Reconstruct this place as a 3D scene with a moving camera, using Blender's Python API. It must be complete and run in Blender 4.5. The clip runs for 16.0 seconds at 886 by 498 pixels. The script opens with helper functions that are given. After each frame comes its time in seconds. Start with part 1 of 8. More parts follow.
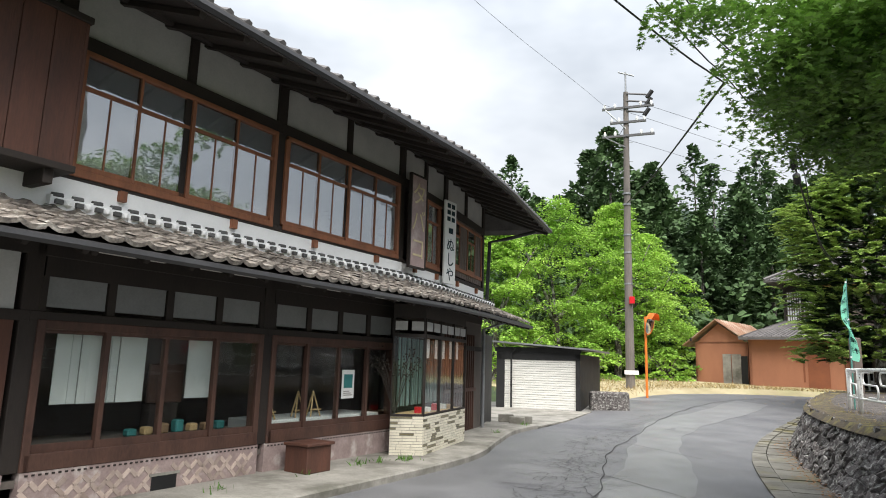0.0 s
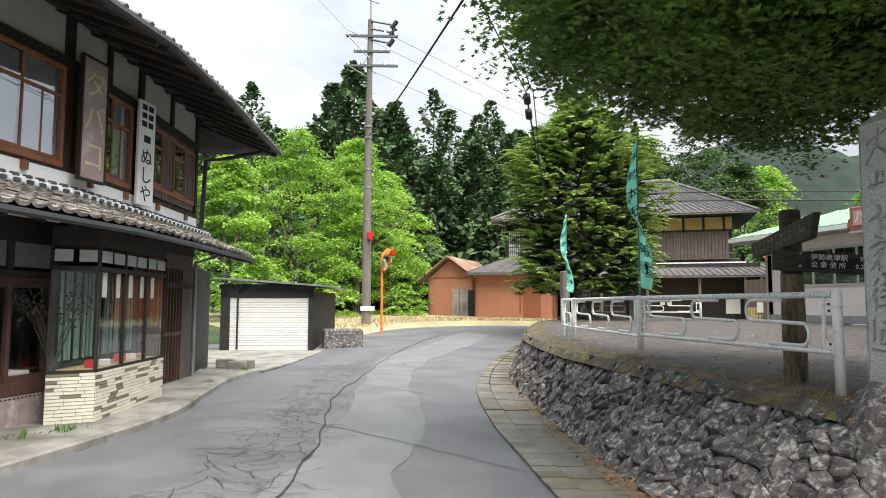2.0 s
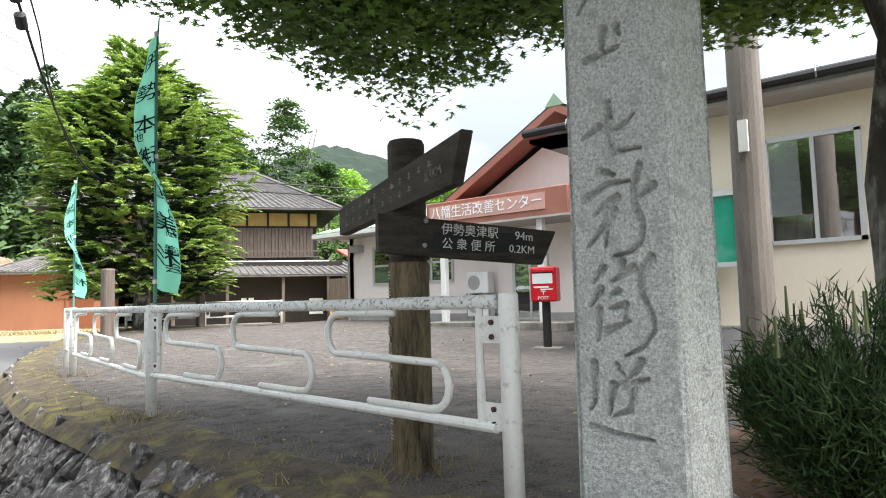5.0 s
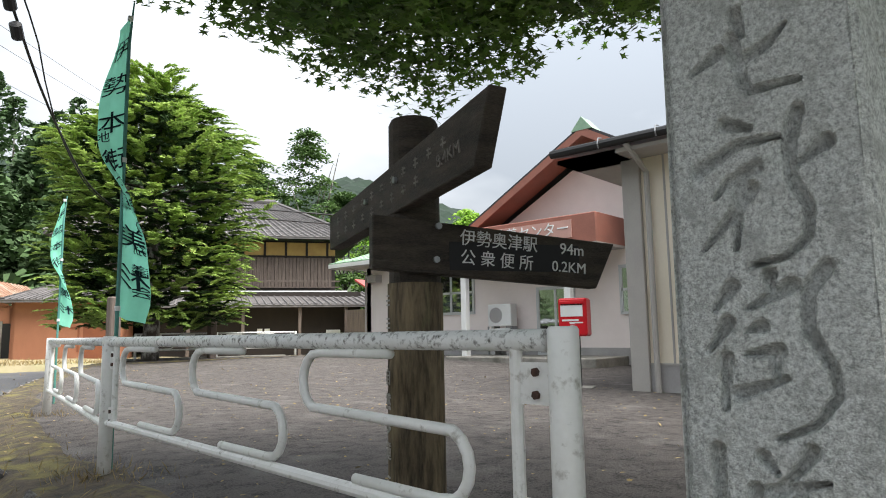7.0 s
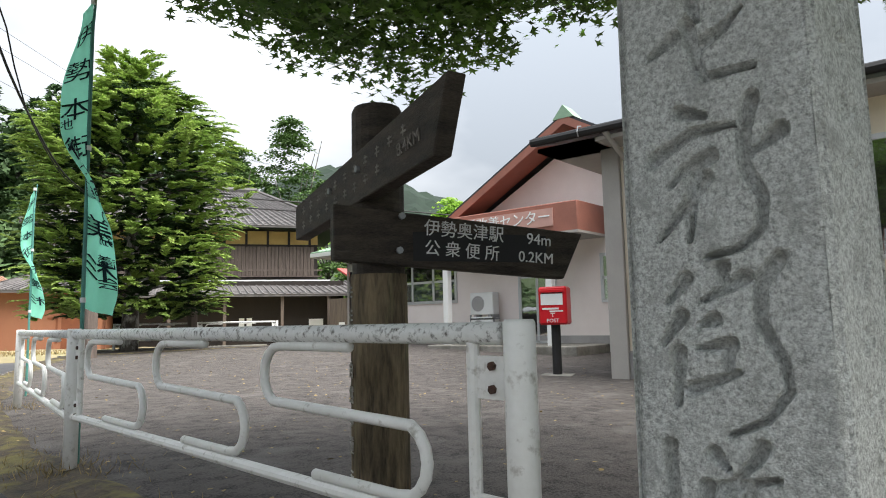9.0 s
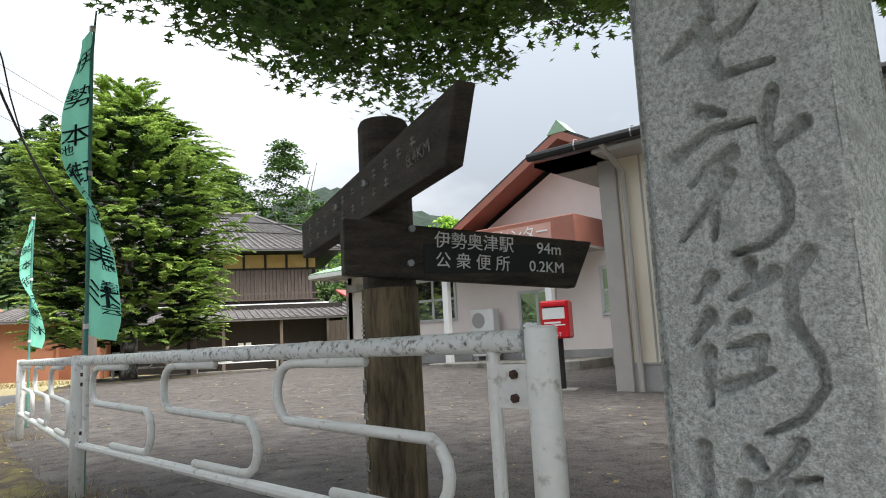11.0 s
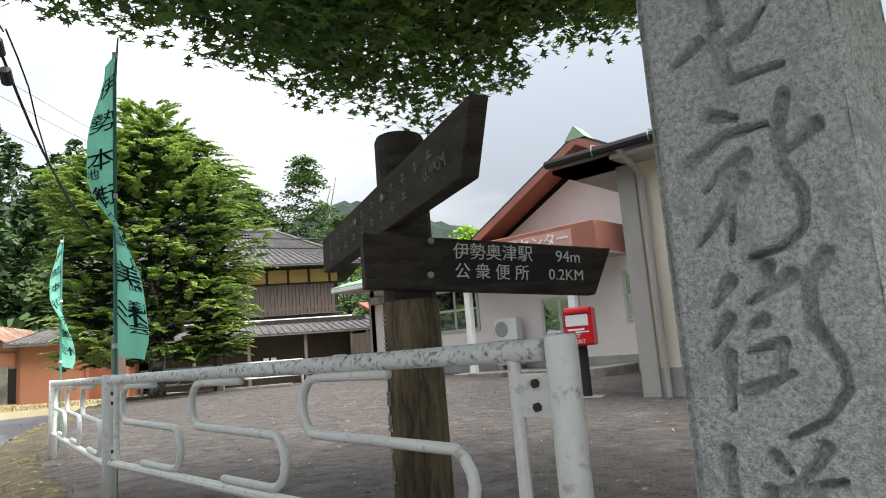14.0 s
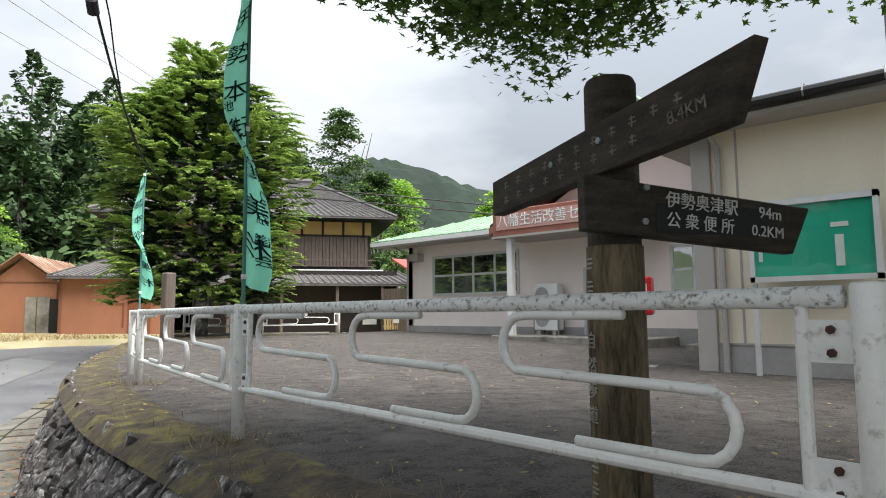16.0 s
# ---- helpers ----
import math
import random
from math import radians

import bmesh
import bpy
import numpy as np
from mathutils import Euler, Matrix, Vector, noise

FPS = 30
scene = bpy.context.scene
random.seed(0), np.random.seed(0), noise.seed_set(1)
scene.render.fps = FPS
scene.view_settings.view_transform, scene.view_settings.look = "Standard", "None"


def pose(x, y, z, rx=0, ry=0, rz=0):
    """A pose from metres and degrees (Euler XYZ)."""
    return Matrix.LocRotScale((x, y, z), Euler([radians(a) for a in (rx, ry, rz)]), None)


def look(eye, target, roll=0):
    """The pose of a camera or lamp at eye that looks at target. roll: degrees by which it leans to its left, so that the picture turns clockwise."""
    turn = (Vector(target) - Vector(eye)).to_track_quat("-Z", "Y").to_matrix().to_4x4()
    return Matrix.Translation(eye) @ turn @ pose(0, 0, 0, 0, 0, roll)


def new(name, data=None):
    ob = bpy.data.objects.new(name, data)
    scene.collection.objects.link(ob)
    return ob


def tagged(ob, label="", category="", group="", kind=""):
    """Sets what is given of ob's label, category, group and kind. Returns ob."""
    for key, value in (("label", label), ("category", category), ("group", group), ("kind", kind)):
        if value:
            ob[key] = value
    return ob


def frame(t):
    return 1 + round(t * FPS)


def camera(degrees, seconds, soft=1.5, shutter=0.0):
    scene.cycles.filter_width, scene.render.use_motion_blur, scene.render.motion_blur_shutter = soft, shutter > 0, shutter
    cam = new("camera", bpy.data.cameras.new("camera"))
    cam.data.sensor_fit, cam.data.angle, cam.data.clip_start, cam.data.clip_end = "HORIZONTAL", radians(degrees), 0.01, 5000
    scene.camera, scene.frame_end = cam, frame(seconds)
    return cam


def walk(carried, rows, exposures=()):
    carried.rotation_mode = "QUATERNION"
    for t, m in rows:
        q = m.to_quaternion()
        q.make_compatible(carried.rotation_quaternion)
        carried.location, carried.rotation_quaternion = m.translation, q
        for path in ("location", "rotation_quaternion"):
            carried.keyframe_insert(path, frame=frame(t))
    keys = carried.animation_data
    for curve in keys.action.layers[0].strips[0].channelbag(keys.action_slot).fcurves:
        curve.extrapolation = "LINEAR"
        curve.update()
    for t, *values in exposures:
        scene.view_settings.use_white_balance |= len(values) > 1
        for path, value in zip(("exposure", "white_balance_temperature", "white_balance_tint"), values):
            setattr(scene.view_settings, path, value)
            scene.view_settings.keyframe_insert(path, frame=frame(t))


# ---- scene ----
cam = camera(68.0, 16.0, soft=1.0)
PATH = [
    (0, (0.695, 0.13, 1.396), (0.472, 2.088, 1.736), 1.6),
    (0.5, (0.71, 0.467, 1.387), (0.751, 2.438, 1.728), 6.1),
    (1, (0.797, 0.833, 1.345), (0.718, 2.785, 1.775), 1.8),
    (1.5, (0.836, 1.104, 1.448), (0.962, 3.076, 1.755), 3.0),
    (2, (1.076, 1.579, 1.382), (1.619, 3.497, 1.549), 0.1),
    (2.3, (1.279, 1.905, 1.446), (2.01, 3.766, 1.493), 2.1),
    (2.5, (1.412, 2.09, 1.417), (2.341, 3.858, 1.517), 1.1),
    (3, (1.854, 2.643, 1.442), (2.991, 4.284, 1.549), -1.6),
    (3.5, (2.302, 3.185, 1.474), (3.57, 4.728, 1.568), 1.3),
    (4, (2.794, 3.669, 1.486), (4.28, 5.005, 1.571), -0.9),
    (4.5, (3.183, 4.074, 1.478), (4.72, 5.347, 1.603), -1.3),
    (7, (4.157, 4.938, 1.486), (5.648, 6.247, 1.737), -1.0),
    (7.5, (4.199, 4.909, 1.485), (5.644, 6.268, 1.739), -1.0),
    (8, (4.231, 4.89, 1.489), (5.64, 6.282, 1.766), -1.8),
    (8.5, (4.248, 4.903, 1.497), (5.7, 6.258, 1.73), -1.0),
    (9, (4.236, 4.912, 1.497), (5.761, 6.189, 1.712), -1.3),
    (11.5, (4.217, 4.964, 1.475), (5.75, 6.221, 1.745), -3.5),
    (12, (4.221, 4.961, 1.475), (5.769, 6.201, 1.73), -3.9),
    (12.5, (4.227, 4.952, 1.482), (5.773, 6.187, 1.775), -4.3),
    (13, (4.236, 4.951, 1.491), (5.764, 6.215, 1.754), -4.7),
    (13.5, (4.23, 4.947, 1.487), (5.743, 6.228, 1.751), -4.9),
    (14, (4.207, 4.942, 1.479), (5.69, 6.248, 1.784), -4.6),
    (14.5, (4.179, 4.951, 1.462), (5.483, 6.45, 1.69), -3.1),
    (15, (4.025, 5.003, 1.435), (5.247, 6.574, 1.627), -3.4),
    (15.5, (3.781, 5.175, 1.421), (5.132, 6.648, 1.451), -0.1),
    (16, (3.769, 5.428, 1.431), (5.216, 6.796, 1.626), -0.4),
]
walk(cam, [(t, look(eye, target, roll)) for t, eye, target, roll in PATH], [(0.0, 0.7), (1.0, 0.64), (1.5, 0.44), (2.0, 0.9), (2.5, 1.24), (3.5, 1.54), (4.5, 1.58), (7.0, 1.02), (14.0, 0.96), (15.0, 0.83), (15.5, 0.72), (16.0, 0.83)])

# ---- light: bright overcast sky ----
SUN_EL, SUN_AZ = 60.0, 165.0
world = bpy.data.worlds.new("overcast_sky")
scene.world = world
world.use_nodes = True
wn, wl = world.node_tree.nodes, world.node_tree.links
wn.clear()
w_out = wn.new("ShaderNodeOutputWorld")
w_bg = wn.new("ShaderNodeBackground")
w_sky = wn.new("ShaderNodeTexSky")
w_sky.sky_type = "NISHITA"
w_sky.sun_disc = False
w_sky.sun_elevation, w_sky.sun_rotation = radians(SUN_EL), radians(SUN_AZ)
w_sky.dust_density, w_sky.air_density = 4.0, 1.0
w_co = wn.new("ShaderNodeTexCoord")
w_map = wn.new("ShaderNodeMapping")
w_map.inputs["Scale"].default_value = (1.0, 1.0, 2.2)
w_noise = wn.new("ShaderNodeTexNoise")
w_noise.inputs["Scale"].default_value, w_noise.inputs["Detail"].default_value, w_noise.inputs["Roughness"].default_value = 1.6, 5.0, 0.55
w_ramp = wn.new("ShaderNodeValToRGB")
w_ramp.color_ramp.elements[0].position, w_ramp.color_ramp.elements[0].color = 0.40, (4.4, 4.8, 5.3, 1)
w_ramp.color_ramp.elements[1].position, w_ramp.color_ramp.elements[1].color = 0.64, (7.9, 8.2, 8.6, 1)
w_mix = wn.new("ShaderNodeMixRGB")
w_mix.inputs[0].default_value = 0.88
w_bg.inputs["Strength"].default_value = 0.078
wl.new(w_co.outputs["Generated"], w_map.inputs[0])
wl.new(w_map.outputs[0], w_noise.inputs["Vector"])
wl.new(w_noise.outputs[0], w_ramp.inputs[0])
wl.new(w_sky.outputs[0], w_mix.inputs[1])
wl.new(w_ramp.outputs[0], w_mix.inputs[2])
# an overcast sky is about three times as bright overhead as at the horizon
w_xyz, w_lift, w_mul = wn.new("ShaderNodeSeparateXYZ"), wn.new("ShaderNodeMath"), wn.new("ShaderNodeVectorMath")
w_lift.operation, w_mul.operation = "MULTIPLY_ADD", "SCALE"
w_lift.inputs[1].default_value, w_lift.inputs[2].default_value = 1.55, 0.56
w_lift.use_clamp = False
wl.new(w_co.outputs["Generated"], w_xyz.inputs[0])
wl.new(w_xyz.outputs["Z"], w_lift.inputs[0])
wl.new(w_mix.outputs[0], w_mul.inputs[0])
wl.new(w_lift.outputs[0], w_mul.inputs["Scale"])
wl.new(w_mul.outputs[0], w_bg.inputs[0])
wl.new(w_bg.outputs[0], w_out.inputs[0])
sun = new("sun", bpy.data.lights.new("sun", "SUN"))
sun.data.energy, sun.data.angle, sun.data.color = 4.0, radians(60), (1.0, 0.96, 0.9)
sun.matrix_world = Euler((radians(90 - SUN_EL), 0, radians(180 - SUN_AZ))).to_matrix().to_4x4()


# ---- materials ----
def mat(name, c1, c2=None, scale=3.0, rough=0.8, bump=0.15, metal=0.0, fine=45.0, third=None, third_amt=0.45, vary=0.0, island=0.0, stretch=(1, 1, 1), spec=0.4, translucent=0.0, third_scale=0.7, grain_amt=0.45):
    """A surface of two mixed colours at a coarse and a fine scale, with stains, relief and a little change from piece to piece."""
    m = bpy.data.materials.new(name)
    m.use_nodes = True
    n, l = m.node_tree.nodes, m.node_tree.links
    b = n["Principled BSDF"]
    c2 = c2 or tuple(v * 0.7 for v in c1)
    geo = n.new("ShaderNodeNewGeometry")
    mp = n.new("ShaderNodeMapping")
    mp.inputs["Scale"].default_value = stretch
    l.new(geo.outputs["Position"], mp.inputs[0])
    def noise_node(sc, detail):
        t = n.new("ShaderNodeTexNoise")
        t.inputs["Scale"].default_value, t.inputs["Detail"].default_value, t.inputs["Roughness"].default_value = sc, detail, 0.62
        l.new(mp.outputs[0], t.inputs["Vector"])
        return t
    coarse, grain = noise_node(scale, 5), noise_node(fine, 3)
    add = n.new("ShaderNodeMath")
    add.operation = "MULTIPLY_ADD"
    l.new(grain.outputs[0], add.inputs[0])
    add.inputs[1].default_value = grain_amt
    l.new(coarse.outputs[0], add.inputs[2])
    ramp = n.new("ShaderNodeValToRGB")
    ramp.color_ramp.elements[0].position, ramp.color_ramp.elements[1].position = 0.295 + 0.5 * grain_amt, 0.695 + 0.5 * grain_amt
    ramp.color_ramp.elements[0].color, ramp.color_ramp.elements[1].color = (*c2, 1), (*c1, 1)
    l.new(add.outputs[0], ramp.inputs[0])
    col = ramp.outputs[0]
    if third:
        stain = noise_node(third_scale, 6)
        r2 = n.new("ShaderNodeValToRGB")
        r2.color_ramp.elements[0].position, r2.color_ramp.elements[1].position = 1 - third_amt - 0.08, 1 - third_amt + 0.1
        l.new(stain.outputs[0], r2.inputs[0])
        mx = n.new("ShaderNodeMixRGB")
        l.new(r2.outputs[0], mx.inputs[0])
        l.new(col, mx.inputs[1])
        mx.inputs[2].default_value = (*third, 1)
        col = mx.outputs[0]
    if vary or island:
        hsv = n.new("ShaderNodeHueSaturation")
        src = n.new("ShaderNodeObjectInfo").outputs["Random"] if vary else geo.outputs["Random Per Island"]
        ma = n.new("ShaderNodeMapRange")
        ma.inputs["To Min"].default_value, ma.inputs["To Max"].default_value = 1 - (vary or island), 1 + (vary or island)
        l.new(src, ma.inputs[0])
        l.new(ma.outputs[0], hsv.inputs["Value"])
        l.new(col, hsv.inputs["Color"])
        col = hsv.outputs[0]
    l.new(col, b.inputs["Base Color"])
    b.inputs["Roughness"].default_value, b.inputs["Metallic"].default_value, b.inputs["Specular IOR Level"].default_value = rough, metal, spec
    rr = n.new("ShaderNodeMapRange")
    rr.inputs["To Min"].default_value, rr.inputs["To Max"].default_value = max(0.03, rough - 0.12), min(1, rough + 0.12)
    l.new(coarse.outputs[0], rr.inputs[0])
    l.new(rr.outputs[0], b.inputs["Roughness"])
    if bump:
        bp = n.new("ShaderNodeBump")
        bp.inputs["Strength"].default_value, bp.inputs["Distance"].default_value = bump, 0.02
        l.new(add.outputs[0], bp.inputs["Height"])
        l.new(bp.outputs[0], b.inputs["Normal"])
    if translucent:
        tr, ms = n.new("ShaderNodeBsdfTranslucent"), n.new("ShaderNodeMixShader")
        l.new(col, tr.inputs[0])
        ms.inputs[0].default_value = translucent
        l.new(b.outputs[0], ms.inputs[1])
        l.new(tr.outputs[0], ms.inputs[2])
        l.new(ms.outputs[0], n["Material Output"].inputs[0])
    return m


def glass_mat(name, tint, clear, rough=0.02, wobble=0.12):
    """Window glass: part clear, part mirror, by the angle of sight alone."""
    m = bpy.data.materials.new(name)
    m.use_nodes = True
    n, l = m.node_tree.nodes, m.node_tree.links
    n.remove(n["Principled BSDF"])
    tr, gl, fr, mx = n.new("ShaderNodeBsdfTransparent"), n.new("ShaderNodeBsdfGlossy"), n.new("ShaderNodeLayerWeight"), n.new("ShaderNodeMixShader")
    tr.inputs[0].default_value = (*tint, 1)
    gl.inputs["Roughness"].default_value = rough
    pw5, ma = n.new("ShaderNodeMath"), n.new("ShaderNodeMath")
    pw5.operation, ma.operation = "POWER", "MULTIPLY_ADD"
    pw5.inputs[1].default_value = 5.0
    ma.inputs[1].default_value, ma.inputs[2].default_value = 0.95 * clear, 1.02 - clear
    ma.use_clamp = True
    fr.inputs[0].default_value = 0.5
    wob, bp, geo = n.new("ShaderNodeTexNoise"), n.new("ShaderNodeBump"), n.new("ShaderNodeNewGeometry")
    wob.inputs["Scale"].default_value = 3.0
    bp.inputs["Strength"].default_value, bp.inputs["Distance"].default_value = wobble, 0.05
    l.new(geo.outputs["Position"], wob.inputs["Vector"])
    l.new(wob.outputs[0], bp.inputs["Height"])
    l.new(bp.outputs[0], gl.inputs["Normal"])
    l.new(fr.outputs["Facing"], pw5.inputs[0])
    l.new(pw5.outputs[0], ma.inputs[0])
    l.new(ma.outputs[0], mx.inputs[0])
    l.new(tr.outputs[0], mx.inputs[1])
    l.new(gl.outputs[0], mx.inputs[2])
    l.new(mx.outputs[0], n["Material Output"].inputs[0])
    return m


ASPHALT = mat("worn_asphalt", (0.165, 0.166, 0.172), (0.105, 0.106, 0.112), 1.2, 0.5, 0.35, fine=90, third=(0.09, 0.09, 0.10), third_amt=0.42, third_scale=0.35)
LOT = mat("old_lot_asphalt", (0.105, 0.092, 0.085), (0.020, 0.018, 0.016), 7, 0.85, 1.0, fine=65, third=(0.155, 0.142, 0.133), third_amt=0.37, third_scale=1.6, grain_amt=0.9)
CONCRETE = mat("weathered_concrete", (0.33, 0.315, 0.28), (0.19, 0.18, 0.16), 2.5, 0.85, 0.4, third=(0.12, 0.115, 0.095), third_amt=0.45, third_scale=1.4)
CONCRETE_DARK = mat("old_forecourt_concrete", (0.24, 0.235, 0.22), (0.14, 0.135, 0.13), 1.5, 0.8, 0.4, third=(0.10, 0.095, 0.085), third_amt=0.42)
GUTTER = mat("mossy_gutter_concrete", (0.19, 0.18, 0.155), (0.10, 0.095, 0.08), 3, 0.85, 0.4, third=(0.15, 0.13, 0.05), third_amt=0.4, vary=0.18)
MOSS = mat("moss_and_dry_grass", (0.115, 0.088, 0.058), (0.030, 0.027, 0.022), 7, 0.95, 0.9, fine=40, third=(0.19, 0.165, 0.05), third_amt=0.415, third_scale=4.0)
SOIL = mat("leaf_strewn_soil", (0.19, 0.115, 0.075), (0.09, 0.06, 0.045), 5, 0.95, 0.8, third=(0.22, 0.17, 0.10), third_amt=0.35)
GRASS = mat("dry_grass", (0.45, 0.38, 0.24), (0.30, 0.255, 0.145), 0.8, 0.95, 0.8, fine=25, third=(0.22, 0.25, 0.09), third_amt=0.40, third_scale=0.25)
WOODS_FLOOR = mat("forest_floor", (0.05, 0.08, 0.025), (0.02, 0.035, 0.012), 0.3, 1.0, 0.5)
STONE = mat("dark_rubble_stone", (0.165, 0.148, 0.142), (0.034, 0.030, 0.029), 8, 0.9, 1.4, fine=38, third=(0.46, 0.455, 0.42), third_amt=0.41, third_scale=17, vary=0.4)
STONE_FAR = mat("dark_rubble_far", (0.165, 0.148, 0.142), (0.034, 0.030, 0.029), 8, 0.9, 1.4, fine=38, third=(0.46, 0.455, 0.42), third_amt=0.41, third_scale=17, island=0.4)
STONE_FILL = mat("wall_earth_fill", (0.05, 0.045, 0.042), (0.02, 0.018, 0.016), 6, 0.95, 0.8)
PALE_ROCK = mat("pale_rock", (0.42, 0.40, 0.38), (0.22, 0.20, 0.19), 4, 0.85, 0.6, third=(0.12, 0.13, 0.07), third_amt=0.38, third_scale=3)
GRANITE = mat("grey_granite", (0.76, 0.785, 0.76), (0.32, 0.335, 0.32), 95, 0.85, 0.6, fine=240, third=(0.36, 0.375, 0.355), third_amt=0.38, third_scale=11, grain_amt=0.7)
DARK_WOOD = mat("smoked_timber", (0.032, 0.024, 0.020), (0.018, 0.014, 0.012), 3, 0.7, 0.25, stretch=(1, 1, 0.3))
SHOP_WOOD = mat("dark_red_timber", (0.10, 0.05, 0.036), (0.05, 0.026, 0.02), 4, 0.6, 0.25, stretch=(1, 1, 0.4))
BROWN_WOOD = mat("red_brown_timber", (0.30, 0.12, 0.06), (0.17, 0.07, 0.038), 4, 0.6, 0.25, stretch=(1, 1, 0.4))
BOARD_WOOD = mat("stained_board", (0.115, 0.048, 0.032), (0.06, 0.028, 0.02), 3, 0.6, 0.3, stretch=(2, 2, 0.25))
SIGN_WOOD = mat("blackened_sign_board", (0.085, 0.068, 0.052), (0.018, 0.015, 0.012), 5, 0.7, 0.6, fine=80, stretch=(1, 1, 5), third=(0.12, 0.115, 0.09), third_amt=0.32, third_scale=6)
LOG_WOOD = mat("mossy_log", (0.25, 0.195, 0.12), (0.026, 0.021, 0.015), 6, 0.9, 1.0, fine=30, stretch=(3, 3, 0.5), third=(0.22, 0.21, 0.11), third_amt=0.38, third_scale=3.5)
GREY_WOOD = mat("weathered_grey_timber", (0.17, 0.135, 0.115), (0.09, 0.072, 0.062), 4, 0.85, 0.4, stretch=(4, 4, 0.3))
PLASTER = mat("grey_lime_plaster", (0.50, 0.50, 0.48), (0.40, 0.40, 0.39), 2, 0.9, 0.12)
WHITE_PLASTER = mat("white_lime_plaster", (0.90, 0.91, 0.92), (0.82, 0.83, 0.84), 2, 0.9, 0.15)
OCHRE = mat("ochre_plaster", (0.52, 0.36, 0.13), (0.42, 0.28, 0.10), 2, 0.9, 0.1)
TILE = mat("weathered_roof_tile", (0.34, 0.30, 0.26), (0.09, 0.08, 0.075), 11, 0.7, 0.6, third=(0.56, 0.53, 0.48), third_amt=0.38, third_scale=9, vary=0.4)
TILE_FAR = mat("grey_roof_tile", (0.17, 0.16, 0.16), (0.085, 0.08, 0.08), 3, 0.6, 0.3, island=0.15)
TILE_DARK = mat("dark_ridge_tile", (0.11, 0.11, 0.11), (0.06, 0.06, 0.06), 6, 0.6, 0.3, island=0.2)
CREAM_TILE = mat("glazed_cream_tile", (0.74, 0.70, 0.58), (0.62, 0.58, 0.47), 6, 0.35, 0.06, vary=0.06)
OLIVE_TILE = mat("glazed_olive_tile", (0.26, 0.23, 0.14), (0.16, 0.145, 0.09), 6, 0.35, 0.06, vary=0.2)
GROUT = mat("grout", (0.33, 0.31, 0.28), None, 8, 0.9, 0.2)
MOSAIC = mat("mosaic_tile", (0.50, 0.41, 0.36), (0.36, 0.28, 0.24), 5, 0.6, 0.1, island=0.28)
PINK_STONE = mat("pinkish_stone_skirting", (0.36, 0.28, 0.265), (0.25, 0.19, 0.18), 8, 0.75, 0.2, third=(0.55, 0.50, 0.47), third_amt=0.4, third_scale=4)
PINK_WALL = mat("pale_pink_render", (0.88, 0.80, 0.77), (0.81, 0.73, 0.70), 1.2, 0.9, 0.1)
CREAM_WALL = mat("cream_render", (0.82, 0.74, 0.60), (0.75, 0.67, 0.55), 1.0, 0.9, 0.1, stretch=(1, 1, 0.4))
GREY_BASE = mat("grey_plinth", (0.40, 0.39, 0.38), (0.30, 0.29, 0.285), 2, 0.9, 0.2, third=(0.2, 0.19, 0.18), third_amt=0.33)
SOFFIT = mat("soffit_board", (0.42, 0.40, 0.37), (0.36, 0.34, 0.32), 2, 0.8, 0.05)
RED_FASCIA = mat("brick_red_fascia", (0.36, 0.145, 0.105), (0.27, 0.11, 0.08), 2, 0.55, 0.08)
DARK_ROOF = mat("dark_sheet_roof", (0.05, 0.05, 0.053), (0.03, 0.03, 0.032), 2, 0.45, 0.06)
GREEN_ROOF = mat("pale_green_sheet_roof", (0.30, 0.45, 0.31), (0.22, 0.35, 0.24), 1.5, 0.45, 0.06)
RUST_WALL = mat("rust_red_sheet_wall", (0.36, 0.155, 0.088), (0.28, 0.12, 0.068), 1.2, 0.7, 0.15, stretch=(1, 1, 0.4))
RUST_DARK = mat("dark_rust_sheet", (0.235, 0.08, 0.035), (0.18, 0.06, 0.03), 2, 0.7, 0.15)
TIN_ROOF = mat("rusted_tin_roof", (0.40, 0.25, 0.17), (0.28, 0.15, 0.10), 1.2, 0.6, 0.15, third=(0.50, 0.40, 0.32), third_amt=0.45)
RED_ROOF = mat("red_sheet_roof", (0.48, 0.10, 0.09), (0.4, 0.08, 0.07), 1, 0.5, 0.05)
SHUTTER = mat("cream_roller_shutter", (0.74, 0.73, 0.69), (0.66, 0.65, 0.61), 2, 0.5, 0.04)
BLACK_PAINT = mat("black_painted_sheet", (0.02, 0.02, 0.021), (0.012, 0.012, 0.012), 2, 0.6, 0.1)
# dimness of unlit rooms put into the colour; the display bench shares it
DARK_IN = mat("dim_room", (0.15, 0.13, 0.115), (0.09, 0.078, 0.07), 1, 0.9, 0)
CURTAIN = mat("white_cotton", (0.72, 0.75, 0.74), (0.62, 0.65, 0.64), 3, 0.95, 0.05)
SHOJI = mat("pale_window_paper", (0.88, 0.90, 0.90), (0.80, 0.82, 0.83), 1.5, 0.9, 0.02)
RAIL = mat("chipped_white_paint", (0.86, 0.87, 0.86), (0.76, 0.77, 0.75), 7, 0.5, 0.25, fine=70, third=(0.10, 0.095, 0.08), third_amt=0.41, third_scale=48)
POST_PAINT = mat("white_post_paint", (0.88, 0.885, 0.86), (0.78, 0.785, 0.75), 5, 0.45, 0.15, third=(0.36, 0.34, 0.29), third_amt=0.345, third_scale=22)
STEEL = mat("galvanised_steel", (0.34, 0.35, 0.36), (0.24, 0.25, 0.26), 6, 0.45, 0.1, metal=0.6)
